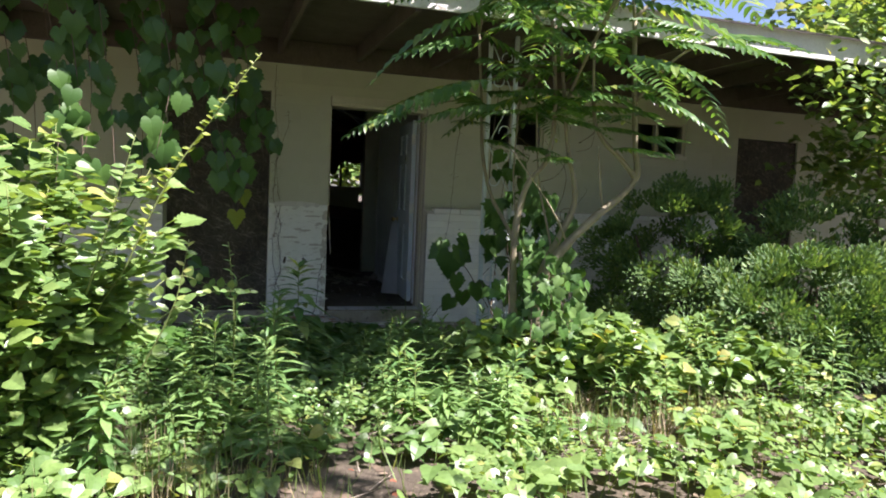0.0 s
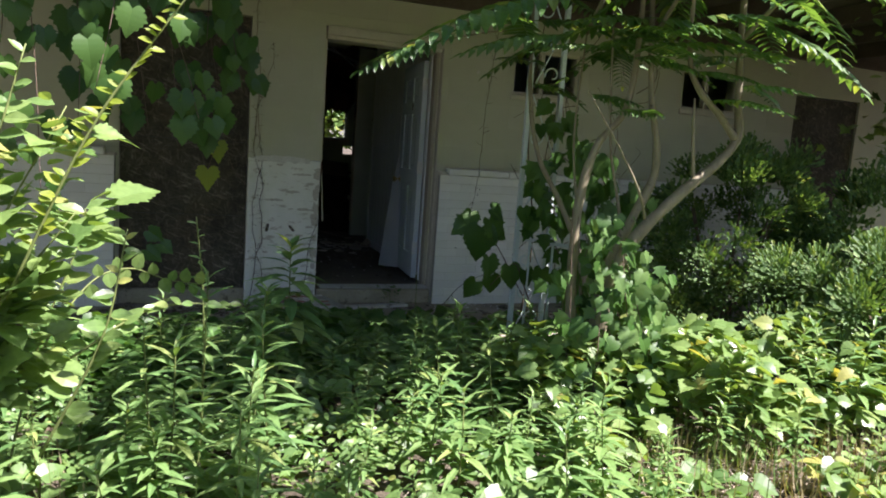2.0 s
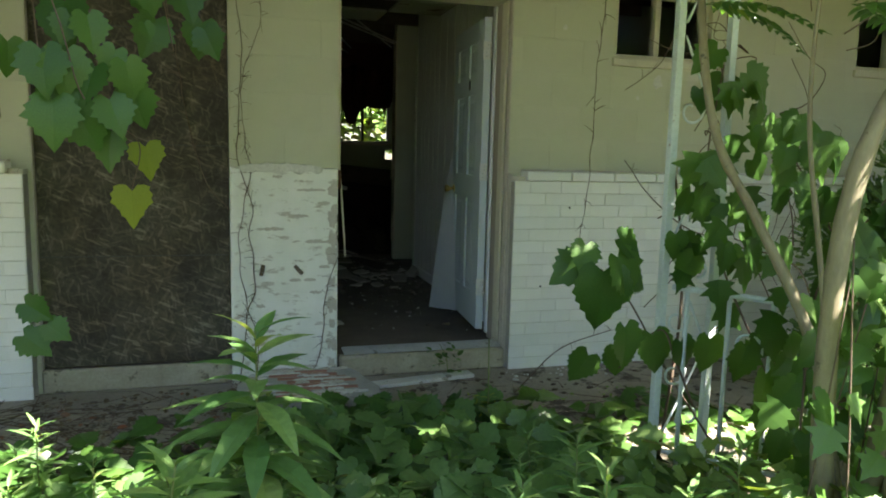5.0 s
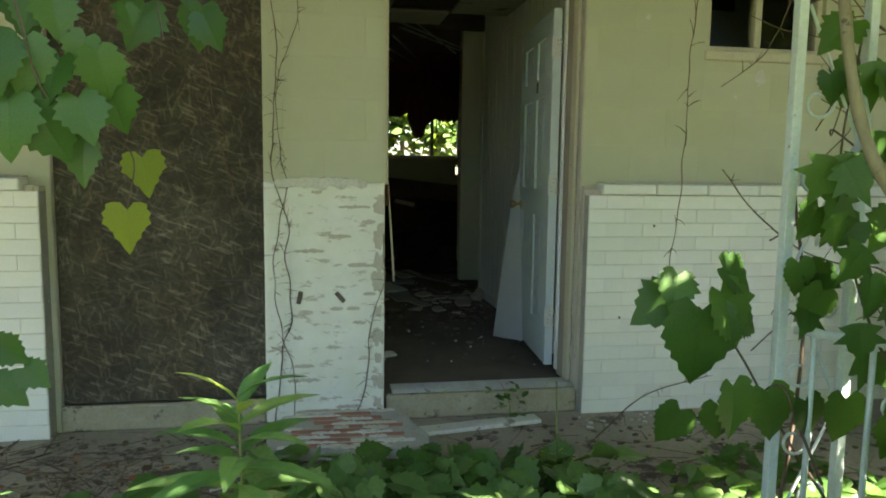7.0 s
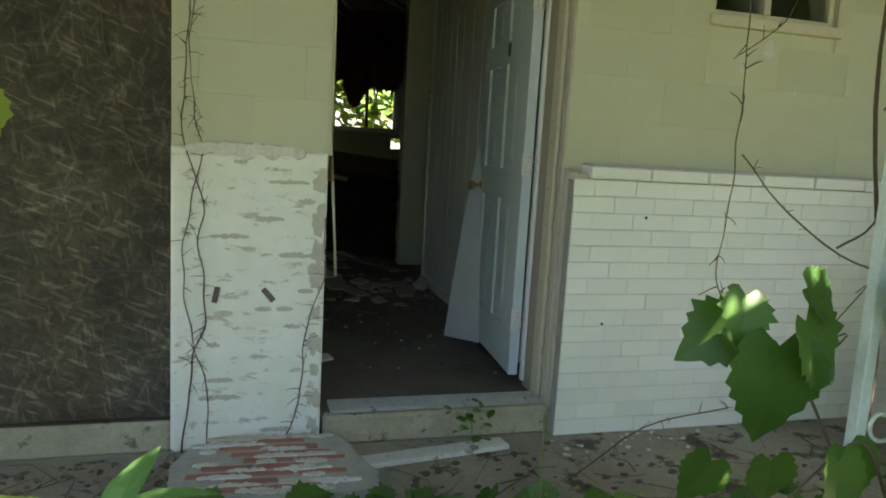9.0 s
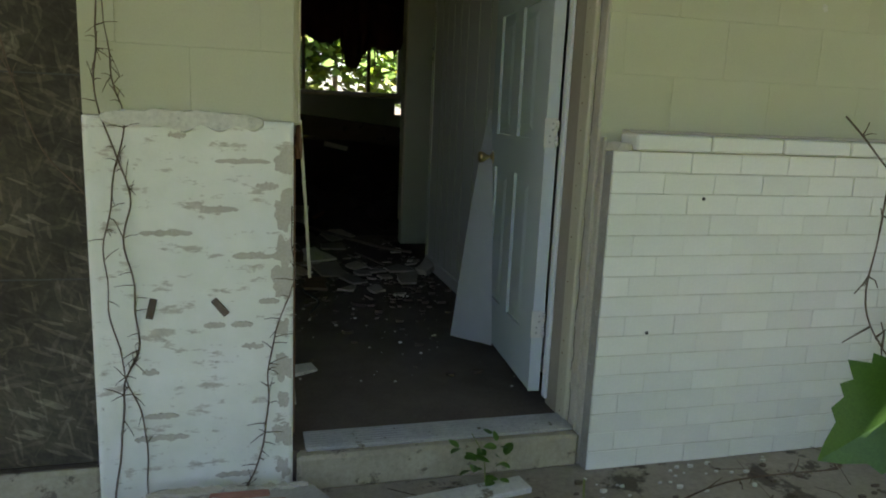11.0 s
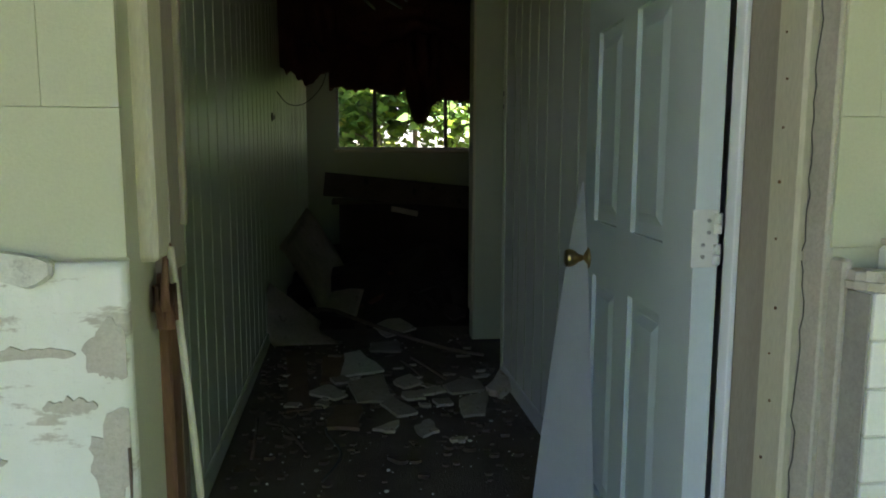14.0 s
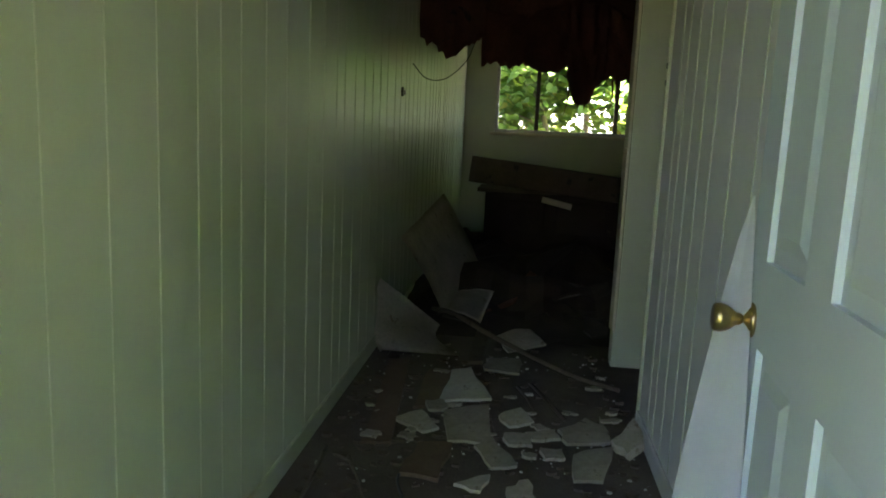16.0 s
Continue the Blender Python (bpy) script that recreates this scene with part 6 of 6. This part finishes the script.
def build_eave_vine():
    rng = random.Random(101)
    at = Vector((-0.4, 6.0, 2.6))
    v = thing("hanging_vine", "leafy grape vine hanging from the porch eave", "vine", at)
    strands = []
    for k in range(20):
        x = -1.7 + 2.15 * (k / 19) + rng.uniform(-0.05, 0.05)
        low = 1.0 + 0.75 * max(0, x + 0.5) * 0.9 + rng.uniform(-0.1, 0.45)
        y = rng.uniform(5.55, 6.25)
        line = smooth_line([(x - 0.1, y, 2.72), (x, y + 0.05, (2.7 + low) / 2), (x + rng.uniform(-0.1, 0.12), y - 0.05, low)], 6)
        strands.append([p - at for p in line])
        part("stem", tube(strands[-1], 0.004, 0.002, 5), TWIG, v)
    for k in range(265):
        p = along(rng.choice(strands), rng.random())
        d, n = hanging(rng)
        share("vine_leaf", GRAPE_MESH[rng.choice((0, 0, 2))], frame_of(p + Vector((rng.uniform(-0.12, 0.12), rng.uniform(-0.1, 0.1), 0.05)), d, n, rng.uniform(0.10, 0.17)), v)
    runner = smooth_line([(0.05, 5.95, 2.3), (0.25, 5.98, 1.75), (0.33, 6.0, 1.45), (0.44, 6.35, 1.33), (0.40, 6.45, 1.14)], 6)
    part("stem", tube([p - at for p in runner], 0.003, 0.002, 5), TWIG, v)
    for x, y, z, s in ((0.28, 5.98, 1.60, 0.15), (0.36, 6.0, 1.56, 0.13), (0.42, 6.02, 1.62, 0.10), (0.30, 6.0, 1.42, 0.15), (0.40, 6.0, 1.46, 0.13), (0.46, 6.05, 1.50, 0.14), (0.34, 6.02, 1.72, 0.12), (0.24, 5.98, 1.45, 0.16), (0.22, 5.95, 1.6, 0.15), (0.39, 6.08, 1.36, 0.14), (0.51, 6.1, 1.84, 0.10), (0.5, 6.1, 1.72, 0.06), (0.45, 6.0, 1.58, 0.13)):
        d, n = hanging(rng)
        share("vine_leaf", GRAPE_MESH[0], frame_of(Vector((x, y, z)) - at, d, n, s), v)
    share("vine_leaf", YELLOW_MESH, frame_of(Vector((0.452, 6.45, 1.311)) - at, (0.15, -0.05, -1), (0.2, -1, 0.25), 0.135), v)
    share("vine_leaf", YELLOW_MESH, frame_of(Vector((0.400, 6.45, 1.140)) - at, (0.0, -0.05, -1), (-0.05, -1, 0.2), 0.15), v)
    for x, z, s in ((0.05, 0.80, 0.11), (0.12, 0.72, 0.10), (0.04, 0.68, 0.12)):
        d, n = hanging(rng)
        share("vine_leaf", GRAPE_MESH[0], frame_of(Vector((x, 6.3, z - 0.06)) - at, (0.7, -0.2, -0.5), n, s), v)


build_eave_vine()


def build_post_vine():
    rng = random.Random(111)
    at = Vector((2.6, 5.95, -0.05))
    v = thing("climbing_vine", "broad-leaved vine climbing over the iron post", "vine", at)
    lines = []
    for pts in ([(2.9, 5.6, -0.05), (2.8, 5.75, 0.5), (2.65, 5.85, 0.9), (2.62, 5.95, 1.3), (2.7, 6.0, 1.7)], [(2.8, 5.8, -0.05), (2.55, 6.0, 0.4), (2.35, 6.02, 0.72), (2.16, 5.94, 0.88)], [(3.0, 5.5, -0.05), (3.05, 5.5, 0.6), (2.9, 5.6, 1.1), (2.8, 5.8, 1.45)],
                [(2.7, 5.4, -0.05), (2.72, 5.45, 0.5), (2.8, 5.5, 0.9), (2.95, 5.4, 1.2)], [(2.6, 5.9, 0.3), (2.5, 5.9, 0.5), (2.45, 5.95, 0.62), (2.3, 6.0, 0.45)]):
        line = [p - at for p in smooth_line(pts, 6)]
        lines.append(line)
        part("stem", tube(line, 0.006, 0.003, 5), TWIG, v)
    for k in range(190):
        line = lines[rng.choice((0, 0, 2, 3, 2, 3))]
        p = along(line, rng.uniform(0.1, 1)) + Vector((rng.uniform(-0.14, 0.16), rng.uniform(-0.2, 0.08), rng.uniform(-0.05, 0.08)))
        d, n = hanging(rng)
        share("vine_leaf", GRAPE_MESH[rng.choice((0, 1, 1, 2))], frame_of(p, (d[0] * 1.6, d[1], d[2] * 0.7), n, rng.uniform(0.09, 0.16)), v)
    big = (((2.166, 5.93, 0.87), (-0.03, -0.1, -1), (-0.1, -1, 0.35), 0.24, 2), ((2.14, 6.05, 0.90), (-0.8, 0.0, -0.5), (0.1, -0.8, 0.6), 0.17, 0), ((2.22, 5.92, 0.93), (0.45, -0.1, -0.9), (0.3, -0.9, 0.3), 0.2, 0), ((2.12, 6.0, 0.97), (-0.2, -0.3, -0.5), (0, -0.7, 0.7), 0.13, 0), ((2.24, 5.95, 1.0), (0.7, 0.0, -0.4), (0, -0.8, 0.6), 0.14, 0),
           ((2.29, 5.95, 0.85), (0.9, 0.1, -0.5), (0, -0.8, 0.5), 0.12, 0), ((2.15, 5.72, 0.70), (0.1, -0.1, -1), (0.3, -1, 0.2), 0.16, 0), ((2.36, 6.12, 0.50), (0.1, 0, -1), (-0.2, -1, 0.3), 0.14, 2), ((2.32, 6.3, 0.42), (-0.5, 0, -0.8), (0, -1, 0.4), 0.15, 2), ((2.42, 5.95, 0.60), (0.2, -0.2, -1), (0, -1, 0.3), 0.17, 2),
           ((2.52, 5.9, 0.58), (0.3, -0.1, -1), (0.2, -1, 0.3), 0.14, 2), ((2.62, 5.85, 0.60), (-0.1, -0.1, -1), (0, -1, 0.3), 0.15, 2), ((2.46, 5.9, 1.02), (0.1, -0.1, -1), (0, -1, 0.3), 0.11, 2), ((2.62, 5.85, 1.62), (0.1, -0.1, -1), (0, -1, 0.3), 0.15, 1), ((2.66, 5.85, 1.42), (0.0, -0.1, -1), (0.2, -1, 0.3), 0.15, 1), ((2.70, 5.8, 1.22), (0.2, -0.1, -1), (0.2, -1, 0.3), 0.16, 1), ((2.56, 5.85, 1.25), (-0.4, -0.1, -0.8), (0.2, -1, 0.3), 0.14, 1), ((2.60, 5.8, 1.08), (-0.5, -0.1, -0.7), (0.2, -1, 0.3), 0.15, 1))
    for p, d, n, s, kind in big:
        share("vine_leaf", GRAPE_MESH[kind], frame_of(Vector(p) - at, d, n, s), v)


build_post_vine()


def build_foot_vine():
    """Leaves climbing round the young tree's foot."""
    rng = random.Random(117)
    at = Vector((2.5, 4.85, -0.05))
    v = thing("foot_vine", "broad-leaved vine heaped round the tree's foot", "vine", at)
    lines = []
    for k in range(9):
        a = k * 0.7
        x, y = math.cos(a) * 0.28, math.sin(a) * 0.2
        line = smooth_line([(x * 1.4, y * 1.4, 0), (x, y, 0.4), (x * 0.6 + rng.uniform(-0.15, 0.15), y * 0.6, rng.uniform(0.75, 1.2))], 5)
        lines.append(line)
        part("stem", tube(line, 0.004, 0.002, 5), TWIG, v)
    for k in range(270):
        p = along(rng.choice(lines), rng.uniform(0.2, 1)) + Vector((rng.uniform(-0.16, 0.2), rng.uniform(-0.25, 0.1), rng.uniform(-0.05, 0.08)))
        d, n = hanging(rng)
        share("vine_leaf", rng.choice((LIT_MESH[0], LIT_MESH[1], GRAPE_MESH[1], GRAPE_MESH[2], GRAPE_MESH[0])), frame_of(p, (d[0] * 1.6, d[1], d[2] * 0.6), (n[0], n[1] * 0.7, n[2] + 0.4), rng.uniform(0.06, 0.11)), v)


build_foot_vine()


def build_leafy_tree(name, label, at, high, crown, count, leaf, seed, template=MAPLE, mat=SHRUB, trunk=0.06):
    rng = random.Random(seed)
    t = thing(name, label, "tree", at)
    line = smooth_line([(0, 0, -0.1), (0.1, 0.05, high * 0.4), (-0.05, 0, high * 0.8), (0, 0, high)], 5)
    part("trunk", tube(line, trunk, trunk * 0.3, 7, 0.2), BARK, t)
    centres = []
    for k in range(9):
        a = k * 2.4
        f = rng.uniform(0.35, 0.95)
        p = along(line, f)
        q = p + Vector((math.cos(a) * crown[0] * rng.uniform(0.5, 0.95), math.sin(a) * crown[1] * rng.uniform(0.5, 0.95), rng.uniform(0.1, 0.5) * crown[2]))
        part("limb", tube(smooth_line([p, (p + q) / 2 + Vector((0, 0, 0.1)), q], 4), trunk * 0.35, trunk * 0.1, 5), BARK, t)
        centres += [q, (p + q) / 2]
    places = []
    for k in range(count):
        c = rng.choice(centres)
        p = c + Vector((rng.gauss(0, crown[0] * 0.26), rng.gauss(0, crown[1] * 0.26), rng.gauss(0, crown[2] * 0.2)))
        places.append((p, towards(rng, -0.3), facing(rng, 0.9), leaf * rng.uniform(0.7, 1.3)))
    part("crown", leaves(template, places), mat, t)


build_leafy_tree("sapling", "slim sapling with light green leaves beside the shrubs", (6.35, 5.2, -0.05), 3.0, (0.9, 0.8, 1.2), 1900, 0.11, 121, OVAL, SHRUB, 0.03)
build_leafy_tree("sapling", "slim sapling with light green leaves against the wall", (7.0, 6.0, -0.05), 3.4, (0.9, 0.8, 1.3), 1900, 0.12, 122, MAPLE, SHRUB, 0.03)
for k, (x, y, h) in enumerate(((0.9, 20.6, 5.0), (3.0, 21.5, 5.5), (4.8, 20.2, 4.6), (2.2, 19.6, 3.0), (3.6, 19.9, 3.4), (6.5, 22.5, 6.0), (-1.0, 22.0, 6.0), (5.5, 24.0, 6.0), (2.0, 24.5, 6.0))):
    build_leafy_tree("garden_tree", "sunlit leafy tree behind the house", (x, y, -0.05), h, (1.5, 1.2, 1.8), 2600, 0.17, 130 + k, GRAPE, COVER, 0.08)
# the tree at (10.4, -5.0) is unseen, added to block low sky light
for k, (x, y, h) in enumerate(((11.5, 7.0, 6.5), (12.5, 11.0, 7.5), (11.0, 3.0, 6.0), (-6.5, 5.0, 6.5), (-6.0, 1.0, 7.0), (13.5, -1.0, 7.0), (10.4, -5.0, 6.5))):
    build_leafy_tree("garden_tree", "leafy green tree added at the edge of the plot", (x, y, -0.05), h, (2.0, 2.0, 2.4), 2600, 0.24, 140 + k, GRAPE, COVER, 0.12)


def build_far_trees():
    """Unseen trees added beyond the open plot to cut low sky light off the upper wall. They close the horizon and are
    mirrored in the small windows.
    """
    rng = random.Random(161)
    for k in range(15):
        x, y = -34 + 5.2 * k + rng.uniform(-1, 1), -24 - 3 * math.sin(k * 1.7) + 5 * abs(k - 7) / 7
        build_leafy_tree("wood_tree", "unseen leafy tree added across the plot", (x, y, -0.07), rng.uniform(4.6, 6.0), (2.8, 2.4, 2.2), 900, 0.7, 170 + k, MAPLE, VINE, 0.16)


build_far_trees()


def build_small_plants():
    """Sprigs on the step and slab, and a pale flowering weed."""
    rng = random.Random(151)
    sprig = thing("ivy_sprig", "small dark ivy sprig growing at the door step", "ivy", (2.02, 7.50, -0.03))
    line = smooth_line([(0, 0, 0), (-0.02, -0.02, 0.12), (-0.06, 0.0, 0.2)], 5)
    part("stem", tube(line, 0.003, 0.0015, 5), STEM, sprig)
    part("foliage", leaves(OVAL, [(along(line, rng.random()) + Vector((rng.uniform(-0.08, 0.1), rng.uniform(-0.06, 0.04), rng.uniform(-0.04, 0.02))), towards(rng, 0.1), facing(rng), rng.uniform(0.04, 0.07)) for k in range(22)]), VINE, sprig)
    weed = thing("flowering_weed", "pale yellow-green flowering weed on the slab", "weed", (2.0, 6.72, -0.03))
    part("stem", tube([(0, 0, 0), (0.005, 0.02, 0.2), (0.01, 0.05, 0.42)], 0.005, 0.003, 5), STEM, weed)
    part("foliage", leaves(LANCE, [((rng.uniform(-0.12, 0.12), rng.uniform(-0.08, 0.08), rng.uniform(0.0, 0.14)), towards(rng, 0.4), facing(rng), rng.uniform(0.03, 0.06)) for k in range(60)]), YELLOW_LEAF, weed)
    for x, y, z in ((0.22, 6.25, 0.16), (0.18, 6.28, 0.20), (0.42, 6.2, 0.12)):
        f = thing("small_flower", "tiny white flower on a thin stalk", "flower", (x, y, -0.03), "white flowers by the slab")
        part("stalk", tube([(0.06, -0.03, 0), (0.03, 0, z * 0.6), (0, 0, z)], 0.0018, 0.001, 4), STEM, f)
        part("petals", leaves(OVAL, [((0, 0, z), (math.cos(a), math.sin(a), 0.5), (0, -0.3, 1), 0.016) for a in (0, 1.3, 2.5, 3.8, 5.0)]), WHITE_BOARD, f)


build_small_plants()


# ---- brickwork and blocks, piece by piece ----
COURSE, LONG = 0.0743, 0.205


def build_bricks():
    rng = random.Random(21)
    full = box((-LONG / 2 + 0.0006, 0.0, -COURSE / 2 + 0.0020), (LONG / 2 - 0.0006, 0.085, COURSE / 2 - 0.0020), 0.0018)
    half = box((-LONG / 4 + 0.0006, 0.0, -COURSE / 2 + 0.0020), (LONG / 4 - 0.0006, 0.085, COURSE / 2 - 0.0020), 0.0018)
    meshes = []
    for bm in (full, half):
        mesh = bpy.data.meshes.new("brick")
        bm.to_mesh(mesh)
        bm.free()
        mesh.materials.append(BRICK)
        meshes.append(mesh)
    backs = (("brick_wainscot", 2.425, 6.5, 1), ("brick_wainscot", -0.25, -4.0, -1))
    for name, start, end, side in backs:
        group = thing(name, "white painted brick wainscot with a projecting brick cap", "brickwork", (start, 7.525, -0.03), kind="structure")
        lo, hi = min(start, end), max(start, end)
        part("joints", box((lo - start + 0.003, 0.0045, 0.0), (hi - start - 0.003, 0.089, COURSE * 16), 0), MORTAR_PAINT, group, "painted recessed mortar joints")
        part("end_face", box((min(-0.004 * side, -0.0005 * side), 0.004, 0.0), (max(-0.004 * side, -0.0005 * side), 0.088, COURSE * 16 - 0.004), 0.001), END_MORTAR, group, "bare grey mortared ends of the bricks")
        far = bmesh.new()
        for row in range(16):
            x = 0.0
            first = True
            while x < abs(end - start) - 0.02:
                short = first and row % 2 == 1
                long = LONG / 2 if short else LONG
                long = min(long, abs(end - start) - x)
                first = False
                mid = side * (x + long / 2)
                m = Matrix.Translation((mid + rng.uniform(-0.001, 0.001), rng.uniform(-0.0015, 0.0015), (row + 0.5) * COURSE + rng.uniform(-0.001, 0.001)))
                m = m @ Matrix.Rotation(rng.uniform(-0.004, 0.004), 4, "Y")
                if x < 2.7:
                    share("brick", meshes[1 if short else 0], m, group)
                else:
                    box((-long / 2 + 0.004, 0, -COURSE / 2 + 0.0020), (long / 2 - 0.004, 0.08, COURSE / 2 - 0.0020), 0, far, m)
                x += long
        tagged(part("far_bricks", far, BRICK, group), kind="stuff")
        # cap course, laid flat and jutting out
        x = 0.065
        while x < abs(end - start):
            long = min(0.30, abs(end - start) - x)
            bm = box((-long / 2 + 0.003, -0.028, 0.0), (long / 2 - 0.003, 0.09, 0.056), 0.006)
            cap = part("cap_brick", bm, BRICK, group)
            cap.location = (side * (x + long / 2), rng.uniform(-0.003, 0.003), COURSE * 16 + 0.003)
            x += long
        bm = bmesh.new()
        for k in range(12):
            s = k / 12
            slab(ragged(rng, rng.uniform(0.02, 0.05), 6), 0, rng.uniform(0.01, 0.03), bm, Matrix.Translation((side * (0.02 + 0.05 * rng.random()), 0.02 + 0.05 * rng.random(), COURSE * 16)))
        part("mortar_lump", bm, MORTAR, group, "grey crumbling mortar at the cap's end")
        part("flashing", box((min(0.07 * side, (end - start)), 0.03, COURSE * 16 + 0.060), (max(0.07 * side, (end - start)), 0.092, COURSE * 16 + 0.070), 0.002), MORTAR, group)


build_bricks()


def build_blocks():
    rng = random.Random(33)
    mesh_of = {}
    holes = OPENINGS + [(-4.0, -0.235, -0.1, 1.21), (2.42, 6.5, -0.1, 1.21), (0.755, 1.355, -0.1, 1.24)]
    rows = [(z, 0.2035) for z in [1.215 + 0.2035 * k for k in range(8)]]
    for n, (z, tall) in enumerate(rows):
        x = -2.6 + (0.203 if n % 2 else 0.0)
        while x < 6.4:
            spans = [(x, min(x + 0.406, 6.5))]
            for lo, hi, z0, z1 in holes:
                cut = []
                for a, b in spans:
                    if z + tall <= z0 + 0.03 or z >= z1 - 0.03:
                        cut.append((a, b))
                        continue
                    if a < lo:
                        cut.append((a, min(b, lo)))
                    if b > hi:
                        cut.append((max(a, hi), b))
                spans = cut
            for a, b in spans:
                if b - a < 0.03:
                    continue
                zt = min(z + tall, 2.62)
                key = (round(b - a, 3), round(zt - z, 3))
                if key not in mesh_of:
                    bm = box((-(b - a) / 2 + 0.0003, 0, 0.0003), ((b - a) / 2 - 0.0003, 0.012, zt - z - 0.0003), 0.0006)
                    mesh = bpy.data.meshes.new("block")
                    bm.to_mesh(mesh)
                    bm.free()
                    mesh.materials.append(BLOCK)
                    mesh_of[key] = mesh
                share("block", mesh_of[key], Matrix.Translation(((a + b) / 2, 7.607 + rng.uniform(0, 0.001), z)), wall_front)
            x += 0.406


build_blocks()
